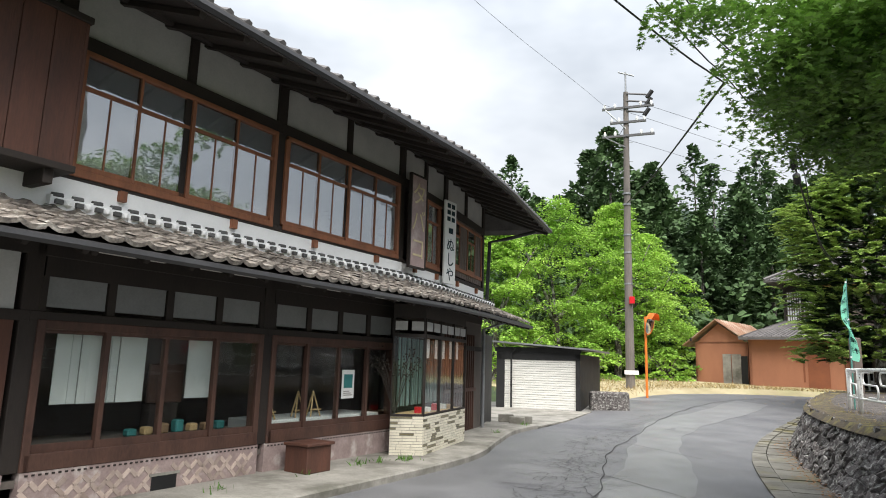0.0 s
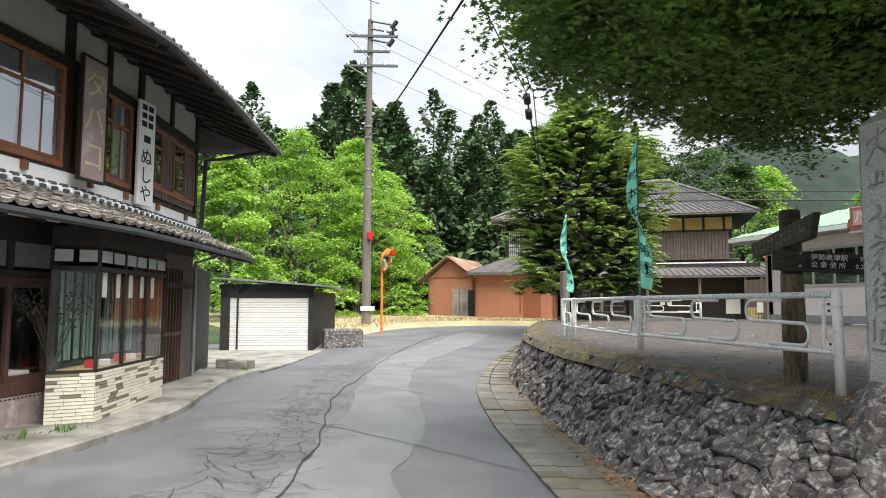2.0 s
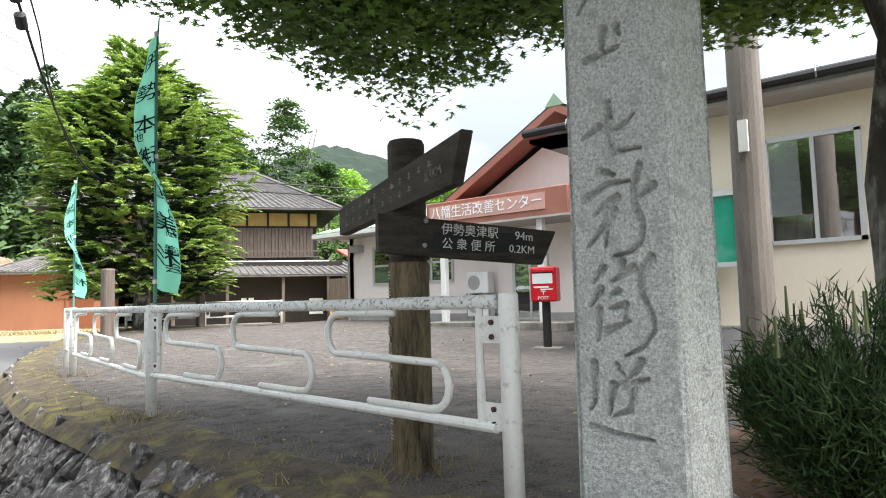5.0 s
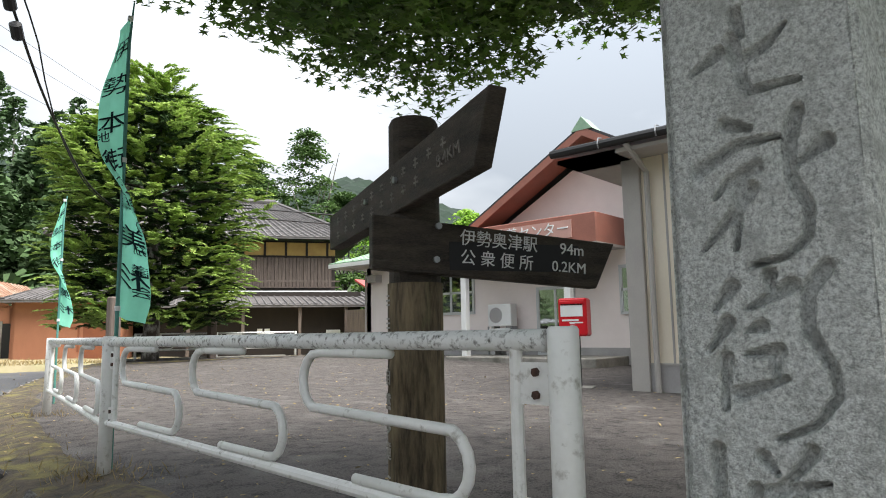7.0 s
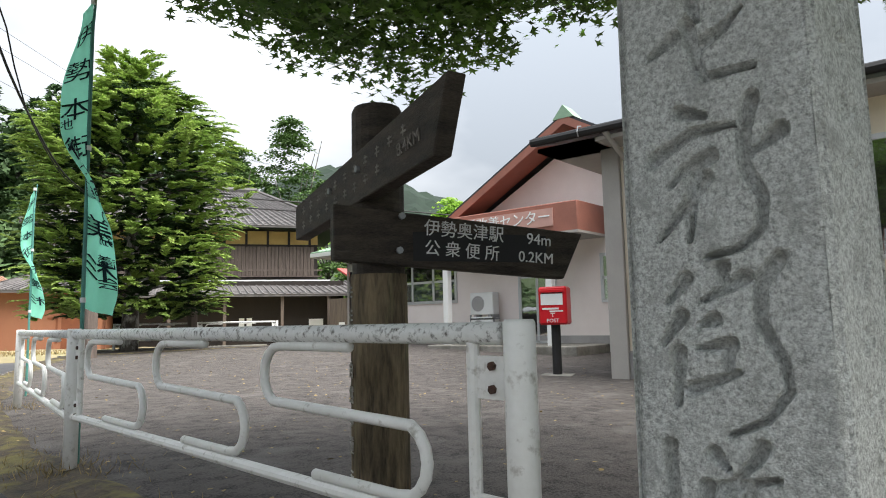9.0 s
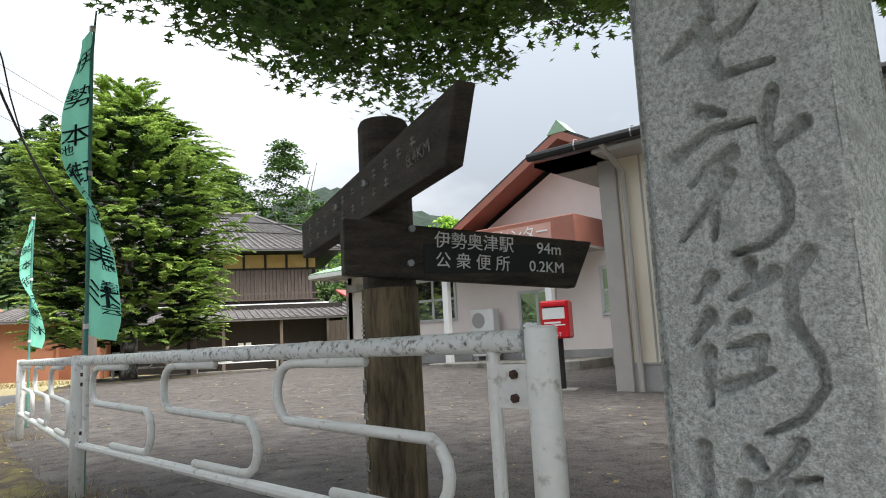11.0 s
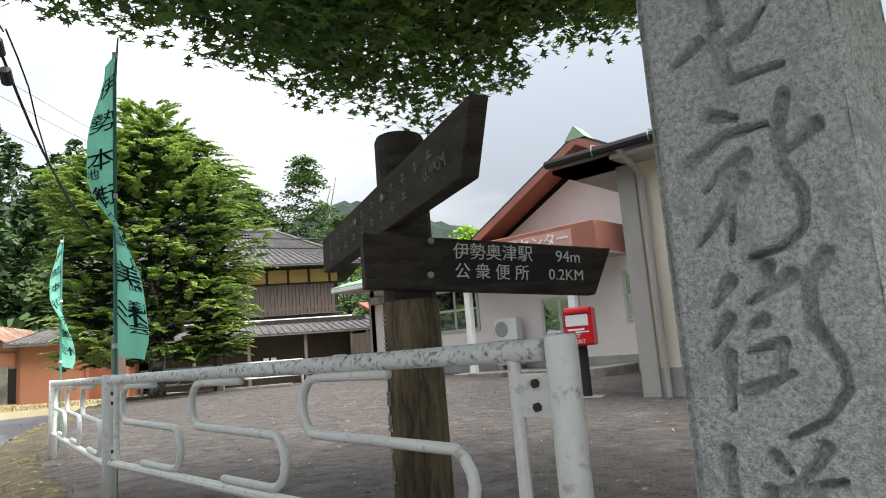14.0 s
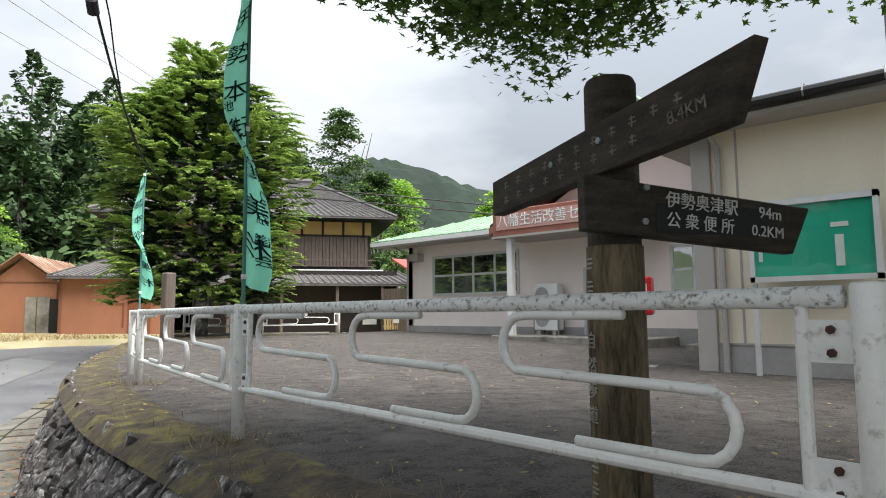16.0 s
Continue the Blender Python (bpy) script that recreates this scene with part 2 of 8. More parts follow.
DARK_STEEL = mat("weathered_dark_steel", (0.13, 0.13, 0.135), (0.08, 0.08, 0.083), 6, 0.6, 0.1, metal=0.3)
RUSTY = mat("rusty_bolt", (0.10, 0.05, 0.035), (0.04, 0.025, 0.02), 30, 0.8, 0.3)
POLE_CONC = mat("concrete_pole", (0.22, 0.195, 0.175), (0.13, 0.115, 0.105), 3, 0.85, 0.25, stretch=(2, 2, 0.4), third=(0.11, 0.10, 0.09), third_amt=0.42, third_scale=1.5)
BLACK = mat("black_rubber", (0.014, 0.014, 0.015), (0.009, 0.009, 0.01), 5, 0.6, 0.05)
WHITE = mat("white_paint", (0.80, 0.81, 0.80), (0.73, 0.74, 0.73), 3, 0.5, 0.03)
RED = mat("post_box_red", (0.62, 0.012, 0.022), (0.54, 0.010, 0.018), 2, 0.3, 0.02)
ORANGE = mat("safety_orange", (0.80, 0.22, 0.03), (0.68, 0.18, 0.03), 4, 0.5, 0.08)
MINT = mat("mint_banner_cloth", (0.36, 0.92, 0.70), (0.31, 0.85, 0.63), 2, 0.85, 0.03, translucent=0.6)
INK = mat("banner_ink", (0.010, 0.035, 0.045), None, 3, 0.9, 0)
BOARD_GREEN = mat("notice_board_green", (0.02, 0.46, 0.31), (0.018, 0.40, 0.27), 2, 0.35, 0.02)
ALU = mat("aluminium_frame", (0.62, 0.63, 0.64), (0.55, 0.56, 0.57), 4, 0.4, 0.03, metal=0.3)
ENAMEL = mat("faded_enamel_sign", (0.40, 0.30, 0.29), (0.30, 0.22, 0.21), 4, 0.5, 0.05, third=(0.52, 0.43, 0.41), third_amt=0.4, third_scale=3)
ENAMEL_YELLOW = mat("pale_yellow_enamel", (0.68, 0.58, 0.36), None, 5, 0.5, 0.05)
BRASS = mat("carton_brown", (0.32, 0.21, 0.12), (0.22, 0.14, 0.08), 4, 0.8, 0.1)
PALE_WOOD = mat("pale_pine", (0.56, 0.40, 0.20), (0.46, 0.32, 0.16), 6, 0.6, 0.1)
TEAL = mat("teal_print", (0.05, 0.25, 0.25), None, 4, 0.7, 0)
BARK = mat("lichen_bark", (0.085, 0.072, 0.06), (0.028, 0.023, 0.02), 5, 0.95, 0.9, fine=30, stretch=(1, 1, 0.5), third=(0.46, 0.45, 0.41), third_amt=0.45, third_scale=4.2)
TWIG = mat("dark_twig", (0.06, 0.05, 0.042), (0.03, 0.025, 0.02), 6, 0.9, 0.4)
MAPLE_LEAF = mat("maple_leaf", (0.17, 0.31, 0.05), (0.06, 0.14, 0.022), 1.2, 0.6, 0, island=0.45, translucent=0.18)
BRIGHT_LEAF = mat("fresh_green_leaf", (0.38, 0.58, 0.10), (0.16, 0.32, 0.04), 0.35, 0.6, 0, island=0.35, translucent=0.35)
PINE_FAR = mat("far_pine_foliage", (0.15, 0.25, 0.07), (0.05, 0.10, 0.03), 0.5, 0.75, 0, island=0.4, translucent=0.2)
# leaf colour darkened to carry the shade inside the conifer's crown
CYPRESS_SHADE = mat("cypress_inner_shade", (0.05, 0.10, 0.028), (0.018, 0.04, 0.012), 0.9, 0.8, 0, island=0.4, translucent=0.15)
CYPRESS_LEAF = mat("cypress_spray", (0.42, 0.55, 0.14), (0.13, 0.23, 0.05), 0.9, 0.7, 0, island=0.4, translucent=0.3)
CEDAR_LEAF = mat("cedar_needles", (0.092, 0.158, 0.058), (0.036, 0.072, 0.028), 0.25, 0.8, 0, island=0.4, translucent=0.12)
PINE_LEAF = mat("pine_needles", (0.075, 0.14, 0.045), (0.025, 0.055, 0.02), 2, 0.7, 0, island=0.4, translucent=0.15)
CANDLE = mat("pale_pine_shoot", (0.20, 0.23, 0.10), (0.14, 0.16, 0.07), 8, 0.8, 0)
WEED = mat("weed_leaf", (0.12, 0.26, 0.04), (0.07, 0.16, 0.025), 5, 0.7, 0, island=0.3, translucent=0.3)
STRAW = mat("dry_blades", (0.36, 0.27, 0.12), (0.24, 0.18, 0.07), 5, 0.9, 0, island=0.4)
HILL = mat("wooded_mountain", (0.019, 0.038, 0.023), (0.007, 0.016, 0.011), 0.06, 1.0, 0.6, fine=0.5)
GLASS = glass_mat("window_glass", (0.95, 0.97, 0.96), 0.98, wobble=0.05)
GLASS_UP = glass_mat("reflecting_glass", (0.97, 0.98, 0.99), 0.64, wobble=0.02)
FROSTED = mat("grey_frosted_glass", (0.22, 0.225, 0.225), (0.16, 0.165, 0.165), 2, 0.5, 0.05)
FROSTED_PALE = mat("pale_frosted_glass", (0.62, 0.66, 0.68), (0.54, 0.58, 0.60), 2, 0.5, 0.05)
MIRROR = mat("convex_mirror_face", (0.75, 0.76, 0.77), (0.7, 0.71, 0.72), 2, 0.08, 0, metal=1.0)


# ---- building blocks ----
def part(name, bm, material, parent=None, label="", smooth=False):
    """One mesh object made of a bmesh, under a thing or a part."""
    me = bpy.data.meshes.new(name)
    bm.to_mesh(me)
    bm.free()
    me.materials.append(material)
    if smooth:
        me.polygons.foreach_set("use_smooth", [True] * len(me.polygons))
    ob = new(name, me)
    if parent:
        ob.parent = parent
    if label:
        tagged(ob, label)
    return ob


def thing(name, label, category, group="", m=None, kind=""):
    ob = new(name)
    if m is not None:
        ob.matrix_world = m
    return tagged(ob, label, category, group, kind)


def box(bm, lo, hi, m=None, bevel=0.0):
    """A box between two corners, in the frame m, with its edges taken off where asked."""
    c = [(a + b) / 2 for a, b in zip(lo, hi)]
    d = [abs(b - a) for a, b in zip(lo, hi)]
    t = Matrix.Translation(c) @ Matrix.Diagonal((*d, 1))
    r = bmesh.ops.create_cube(bm, size=1.0, matrix=t)
    if bevel:
        es = list({e for v in r["verts"] for e in v.link_edges})
        r2 = bmesh.ops.bevel(bm, geom=es, offset=min(bevel, min(d) * 0.45), segments=1, affect="EDGES")
        vs = list({v for f in r2["faces"] for v in f.verts} | {v for v in r["verts"] if v.is_valid})
    else:
        vs = r["verts"]
    if m is not None:
        bmesh.ops.transform(bm, matrix=m, verts=vs)
    return vs


def tube(bm, pts, r, seg=8, caps=True):
    """A round bar along points; r is one radius or one for each point."""
    pts = [Vector(p) for p in pts]
    rs = r if isinstance(r, (list, tuple)) else [r] * len(pts)
    rings, side = [], None
    for i, p in enumerate(pts):
        d = (pts[min(i + 1, len(pts) - 1)] - pts[max(i - 1, 0)]).normalized()
        if side is None:
            side = d.orthogonal().normalized()
        side = (side - d * side.dot(d)).normalized()
        up = d.cross(side)
        rings.append([bm.verts.new(p + (side * math.cos(a) + up * math.sin(a)) * rs[i]) for a in [2 * math.pi * k / seg for k in range(seg)]])
    for a, b in zip(rings, rings[1:]):
        for k in range(seg):
            bm.faces.new((a[k], a[(k + 1) % seg], b[(k + 1) % seg], b[k]))
    if caps:
        bm.faces.new(rings[0][::-1])
        bm.faces.new(rings[-1])


def prism(bm, poly, axis_pts, m=None):
    """A solid: a polygon (list of 3D points) pushed along a vector."""
    off = Vector(axis_pts)
    a = [bm.verts.new(Vector(p)) for p in poly]
    b = [bm.verts.new(Vector(p) + off) for p in poly]
    n = len(poly)
    bm.faces.new(a)
    bm.faces.new(b[::-1])
    for i in range(n):
        bm.faces.new((a[(i + 1) % n], a[i], b[i], b[(i + 1) % n]))
    if m is not None:
        bmesh.ops.transform(bm, matrix=m, verts=a + b)
    bmesh.ops.recalc_face_normals(bm, faces=bm.faces)


def solid(name, parent, material, fn, label="", smooth=False):
    bm = bmesh.new()
    fn(bm)
    return part(name, bm, material, parent, label, smooth)


def boxes(name, parent, material, items, m=None, bevel=0.0, label=""):
    bm = bmesh.new()
    for lo, hi in items:
        box(bm, lo, hi, m, bevel)
    return part(name, bm, material, parent, label)


def each(name, parent, material, items, m=None, bevel=0.0, label=""):
    """Boxes that are parts of their own."""
    return [boxes(name, parent, material, [it], m, bevel, label) for it in items]


def mesh_from(name, verts, faces, material, parent=None, smooth=False):
    me = bpy.data.meshes.new(name)
    me.from_pydata([tuple(v) for v in verts], [], faces)
    me.materials.append(material)
    if smooth:
        me.polygons.foreach_set("use_smooth", [True] * len(me.polygons))
    me.update()
    ob = new(name, me)
    if parent:
        ob.parent = parent
    return ob


def rail_frame(p, q, z=0.0):
    """x along p to q, y to the left of the way, z up."""
    d = Vector((q[0] - p[0], q[1] - p[1], 0))
    length = d.length
    d.normalize()
    n = Vector((-d.y, d.x, 0))
    m = Matrix(((d.x, n.x, 0, p[0]), (d.y, n.y, 0, p[1]), (0, 0, 1, z), (0, 0, 0, 1)))
    return m, length


def lettering(name, body, size, m, material, parent=None, vertical=False, depth=0.002, label="", pitch=1.12):
    """Letters from the built-in font as a mesh; m: x to the right, y up, z out of the face."""
    bits = []
    for i, ch in enumerate(body if vertical else [body]):
        cu = bpy.data.curves.new(name, "FONT")
        cu.body, cu.size, cu.extrude = ch, size, depth
        cu.align_x, cu.align_y = "CENTER", "CENTER"
        cu.resolution_u = 3
        ob = bpy.data.objects.new(name, cu)
        scene.collection.objects.link(ob)
        bpy.context.view_layer.update()
        me = bpy.data.meshes.new_from_object(ob.evaluated_get(bpy.context.evaluated_depsgraph_get()))
        bpy.data.objects.remove(ob)
        me.transform(m @ Matrix.Translation((0, -i * size * pitch, 0)))
        bits.append(me)
    bm = bmesh.new()
    for me in bits:
        bm.from_mesh(me)
    return part(name, bm, material, parent, label)


def smooth01(a, b, v):
    t = max(0.0, min(1.0, (v - a) / (b - a)))
    return t * t * (3 - 2 * t)


def curve_through(pts, step=0.5):
    """A smooth plan line through points."""
    out = []
    p = [Vector(a) for a in pts]
    p = [2 * p[0] - p[1]] + p + [2 * p[-1] - p[-2]]
    for i in range(1, len(p) - 2):
        n = max(1, int((p[i + 1] - p[i]).length / step))
        for k in range(n):
            t = k / n
            a, b, c, d = p[i - 1], p[i], p[i + 1], p[i + 2]
            out.append(0.5 * (2 * b + (c - a) * t + (2 * a - 5 * b + 4 * c - d) * t * t + (3 * b - a - 3 * c + d) * t ** 3))
    out.append(p[-2])
    return out


# ---- the setting: road, kerbs, lot, ground ----
ROAD_LEFT = [(-9.0, -9), (-4.75, -0.5), (-1.35, 6.7), (0.04, 9.9), (0.40, 12.1), (0.75, 14.2), (1.75, 16.8), (2.9, 20.9), (4.3, 25), (6.4, 28.4), (9, 30.2), (12, 30.5), (15, 29.4), (19, 27.2), (26, 23), (36, 17)]
ROAD_RIGHT = [(-1.0, -9), (2.3, -0.5), (3.0, 3.2), (3.35, 6), (3.65, 7.7), (4.12, 10), (4.95, 13), (6.15, 16), (8.0, 19.5), (9.6, 22.3), (11.2, 24.6), (13, 25.6), (15.5, 25), (18.5, 23.4), (24, 19.8), (34, 13.5)]


def paired(pts_a, pts_b, per=8):
    """Matching points of two lines that were given with the same count."""
    a, b = [], []
    for pts, out in ((pts_a, a), (pts_b, b)):
        p = [Vector((x, y, 0)) for x, y in pts]
        p = [2 * p[0] - p[1]] + p + [2 * p[-1] - p[-2]]
        for i in range(1, len(p) - 2):
            for k in range(per):
                t = k / per
                q, r, s, w = p[i - 1], p[i], p[i + 1], p[i + 2]
                out.append(0.5 * (2 * r + (s - q) * t + (2 * q - 5 * r + 4 * s - w) * t * t + (3 * r - q - 3 * s + w) * t ** 3))
        out.append(p[-2])
    return a, b


def road_z(y, u):
    """Height of the road: u is 0 at its left edge and 1 at its right; it leans inwards in the bend."""
    return 0.42 * smooth01(19, 33, y) - 0.17 * u * (1 - smooth01(13, 22, y)) + 0.04 * math.sin(u * math.pi)


def lot_z(x, y):
    return 0.70 + 0.009 * (y - 9) - 0.15 * smooth01(7, 13, x) * smooth01(20, 10, y) if y > -5 else 0.55


def ground_z(x, y):
    z = -0.05 + 0.27 * smooth01(20, 28, y) + 0.32 * smooth01(28, 42, y)
    r = math.hypot(x - 8, y - 10)
    north = smooth01(-0.2, 0.75, (y - 10) / max(1, r))
    z += min(24, max(0, r - 60) * 0.22 * smooth01(50, 75, r)) * north
    return z


rl, rr = paired(ROAD_LEFT, ROAD_RIGHT)
RN = 10
vs, fs = [], []
for a, b in zip(rl, rr):
    for k in range(RN + 1):
        p = a.lerp(b, k / RN)
        vs.append((p.x, p.y, road_z(p.y, k / RN) + 0.006 * noise.noise((p.x, p.y, 0))))
for i in range(len(rl) - 1):
    for k in range(RN):
        o = i * (RN + 1) + k
        fs.append((o, o + 1, o + RN + 2, o + RN + 1))
road = tagged(mesh_from("road", vs, fs, ASPHALT, smooth=True), "worn grey asphalt village road with patches and cracks", "road", kind="structure")


def road_at(i, u):
    p = rl[i].lerp(rr[i], u)
    return Vector((p.x, p.y, road_z(p.y, u)))


def strip_on_road(name, i0, i1, u_of, width, material, lift=0.004, parent=None):
    """A thin patch or crack line that lies on the road."""
    vs, fs = [], []
    for i in range(i0, i1 + 1):
        u = u_of(i)
        w = width(i) if callable(width) else width
        for du in (-w, w):
            p = road_at(i, max(0.0, min(1.0, u + du)))
            vs.append((p.x, p.y, p.z + lift))
    for k in range(i1 - i0):
        fs.append((2 * k, 2 * k + 1, 2 * k + 3, 2 * k + 2))
    return mesh_from(name, vs, fs, material, parent)


PATCH_LIGHT = mat("pale_asphalt_patch", (0.205, 0.208, 0.212), (0.14, 0.141, 0.145), 1.5, 0.45, 0.25, fine=90, third=(0.17, 0.17, 0.175), third_amt=0.4, third_scale=0.6)
CRACK = mat("tar_crack", (0.045, 0.045, 0.045), (0.03, 0.03, 0.03), 5, 0.7, 0.3)
strip_on_road("road_patch", 14, 76, lambda i: 0.62 + 0.05 * math.sin(i * 0.21), lambda i: 0.115 + 0.05 * noise.noise((i * 0.23, 3, 0)), PATCH_LIGHT, 0.007, road)
strip_on_road("road_seam", 6, 84, lambda i: 0.475 + 0.006 * math.sin(i * 1.3), 0.0022, CRACK, 0.012, road)
bm = bmesh.new()
random.seed(4)
for i in range(16, 60):
    for k in range(9):
        u = 0.38 + random.uniform(-0.1, 0.09)
        p = road_at(i, u)
        a = random.uniform(0, 6.3)
        q = p.copy()
        for _ in range(3):
            a += random.uniform(-1.1, 1.1)
            e = q + Vector((math.cos(a), math.sin(a), 0)) * random.uniform(0.08, 0.2)
            s = Vector((-math.sin(a), math.cos(a), 0)) * 0.0035
            z = Vector((0, 0, 0.011))
            bm.faces.new([bm.verts.new(v + z) for v in (q - s, q + s, e + s, e - s)])
            q = e
tagged(part("road_cracks", bm, CRACK, road), kind="stuff")
for at, wide in ((30, 0.55), (44, 0.4)):
    bm = bmesh.new()
    for k in range(24):
        u0, u1 = 0.42 + wide * k / 24, 0.42 + wide * (k + 1) / 24
        p, q = road_at(at, u0), road_at(at, u1)
        w0, w1 = 0.05 * noise.noise((k * 0.4, at, 0)), 0.05 * noise.noise((k * 0.4 + 0.4, at, 0))
        bm.faces.new([bm.verts.new(v) for v in (p + Vector((0, w0 - 0.012, 0.011)), q + Vector((0, w1 - 0.012, 0.011)), q + Vector((0, w1 + 0.012, 0.011)), p + Vector((0, w0 + 0.012, 0.011)))])
    part("cross_crack", bm, CRACK, road)

# shop line in plan, in the order in which the road passes it
SHOP = [(-6.6, -1.8), (-3.35, 5.2), (-2.23, 7.64), (-1.12, 10.03), (-0.62, 11.76), (-0.05, 14.1)]
# pavement between shop and road
edge = [p for p in rl if -8 < p.y < 15.6]
inner = []
sl = curve_through([(x, y, 0) for x, y in [(-9.5, -8)] + SHOP + [(0.1, 15.7)]], 0.3)
for p in edge:
    inner.append(min(sl, key=lambda q: (q - p).length))
vs, fs = [], []
for p, q in zip(edge, inner):
    q = q + (q - p).normalized() * 0.3
    zo = road_z(p.y, 0)
    for w, z in ((0, zo - 0.05), (0, zo + 0.07), (0.02, zo + 0.09), (0.5, zo + 0.10), (1.0, zo + 0.115)):
        c = p.lerp(q, w)
        vs.append((c.x, c.y, z + 0.004 * noise.noise((c.x * 3, c.y * 3, 0))))
for i in range(len(edge) - 1):
    for k in range(4):
        o = i * 5 + k
        fs.append((o, o + 5, o + 6, o + 1))
tagged(mesh_from("pavement", vs, fs, CONCRETE), "narrow weathered concrete pavement along the shop front", "pavement", kind="structure")
# forecourt between the shop's end and the garage
bm = bmesh.new()
prism(bm, [(-1.2, 14.5, 0.0), (0.8, 14.6, 0.0), (1.9, 17.2, 0.0), (3.0, 21.0, 0.0), (0.2, 21.9, 0.0), (-2.2, 19.0, 0.0)], (0, 0, 0.035))
tagged(part("forecourt", bm, CONCRETE), "stained concrete forecourt before the garage", "forecourt", kind="structure")

# rubble wall line: foot and top
WALL_FOOT = [(6.0, 2.6), (5.1, 3.3), (4.5, 4.15), (4.2, 5.0), (4.15, 6.0), (4.3, 7.1), (4.65, 8.8), (5.2, 11), (6.05, 14), (7.2, 16.8), (8.8, 20), (10.3, 22.7), (11.7, 24.3), (13.2, 24.9), (15.2, 24.2), (18.2, 22.5)]
WALL_TOP = [(6.9, 3.4), (6.0, 4.0), (5.45, 4.65), (5.27, 5.3), (5.22, 6.1), (5.25, 7.1), (5.4, 8.75), (5.66, 10.9), (6.42, 13.85), (7.5, 16.6), (9.05, 19.85), (10.5, 22.5), (11.85, 24.0), (13.2, 24.55), (15.05, 23.9), (18.0, 22.2)]
wf, wt = paired(WALL_FOOT, WALL_TOP, 6)


def wall_z(p, q):
    """Heights of the wall's foot and top."""
    return 0.42 * smooth01(19, 33, p.y) - 0.17 * (1 - smooth01(13, 22, p.y)) + 0.02, lot_z(q.x, q.y) - 0.05 - 0.12 * smooth01(5.2, 3.6, q.y)


vs, fs = [], []
for p, q in zip(wf, wt):
    z0, z1 = wall_z(p, q)
    for k in range(7):
        c = p.lerp(q, k / 6)
        vs.append((c.x, c.y, z0 - 0.1 + (z1 - z0 + 0.06) * k / 6))
for i in range(len(wf) - 1):
    for k in range(6):
        o = i * 7 + k
        fs.append((o, o + 1, o + 8, o + 7))
retaining_wall = tagged(mesh_from("retaining_wall", vs, fs, STONE_FILL), "low battered retaining wall of dark rubble stones with lichen", "stone wall", kind="structure")

# the lot: one sheet inside the wall top
vs, fs = [], []
COLS = [0.0, 0.12, 0.3, 0.6, 1.0, 2, 3.5, 6, 9, 13, 17, 22]
inside = [(q, (q - p).normalized()) for p, q in zip(wf, wt)]
for i, (q, d) in enumerate(inside):
    back = q.y >= 22
    d = Vector((0.35, -1, 0)).normalized() if back else Vector((1.0, 0.12, 0)).lerp(d, 0.35 * smooth01(16, 8, q.y)).normalized()
    for c in COLS:
        p = q + d * c * (0.14 if back else 1.0)
        z = lot_z(p.x, p.y) + 0.012 * noise.noise((p.x, p.y, 2)) - 0.06 * smooth01(0.5, 0, c) - 0.12 * smooth01(5.2, 3.6, q.y) * smooth01(3, 0, c) - 0.012 * back
        vs.append((p.x, p.y, z))
n = len(COLS)
for i in range(len(inside) - 1):
    for k in range(n - 1):
        o = i * n + k
        fs.append((o, o + 1, o + n + 1, o + n))
lot = tagged(mesh_from("lot_pavement", vs, fs, LOT, smooth=True), "dark old asphalt of a raised open lot", "lot", kind="structure")
bm = bmesh.new()
bm.faces.new([bm.verts.new(v) for v in [(6.6, 3.2, 0.49), (36, -6, 0.47), (40, 14, 0.5), (24, 19, 0.5), (14, 23.5, 0.52), (8, 16, 0.5)]])
tagged(part("lot_bed", bm, LOT), "dark asphalt bed under the lot and buildings", "lot", kind="structure")

# strip of moss and dry grass along the lot's edge
vs, fs = [], []
pick = [(q, d) for q, d in inside if 4.4 < q.y < 23]
for i, (q, d) in enumerate(pick):
    d = Vector((d.x, d.y, 0)).normalized()
    wide = 0.42 + 0.25 * noise.noise((i * 0.35, 0, 5))
    for k in range(6):
        p = q + d * (-0.13 + (wide + 0.19) * k / 5)
        vs.append((p.x, p.y, lot_z(p.x, p.y) + 0.016 + 0.008 * noise.noise((p.x * 4, p.y * 4, 1)) - 0.05 * smooth01(0.4, 0, (p - q).length) - 0.03 * (k == 5) - 0.10 * (k == 0) + 0.01 * (k == 1)))
for i in range(len(pick) - 1):
    for k in range(5):
        o = i * 6 + k
        fs.append((o, o + 1, o + 7, o + 6))
tagged(mesh_from("verge", vs, fs, MOSS, smooth=True), "strip of moss, soil and dry grass along the wall top", "verge", kind="structure")

# soil bank at the near end, round pillar and maple
vs, fs = [], []
for i in range(25):
    for k in range(25):
        x, y = 4.7 + i * 0.26, -2.5 + k * 0.35
        q = min(wt, key=lambda w: (w.x - x) ** 2 + (w.y - y) ** 2)
        z = lot_z(x, y) + 0.02 - 0.62 * smooth01(3.9, -0.5, y) - 0.1 * smooth01(6.2, 5.0, x) + 0.05 * noise.noise((x * 1.3, y * 1.3, 7))
        dd = x - (5.27 if y > 5 else 5.27 + (5.0 - y) * 0.6)
        z -= 0.5 * smooth01(0.05, -0.35, dd)
        if y > 5.6:
            z -= 0.09 * smooth01(5.6, 5.9, y)
        vs.append((x, y, z))
for i in range(24):
    for k in range(24):
        o = i * 25 + k
        fs.append((o, o + 25, o + 26, o + 1))
tagged(mesh_from("soil_bank", vs, fs, SOIL, smooth=True), "brown soil bank with fallen leaves under the maple", "soil", kind="structure")

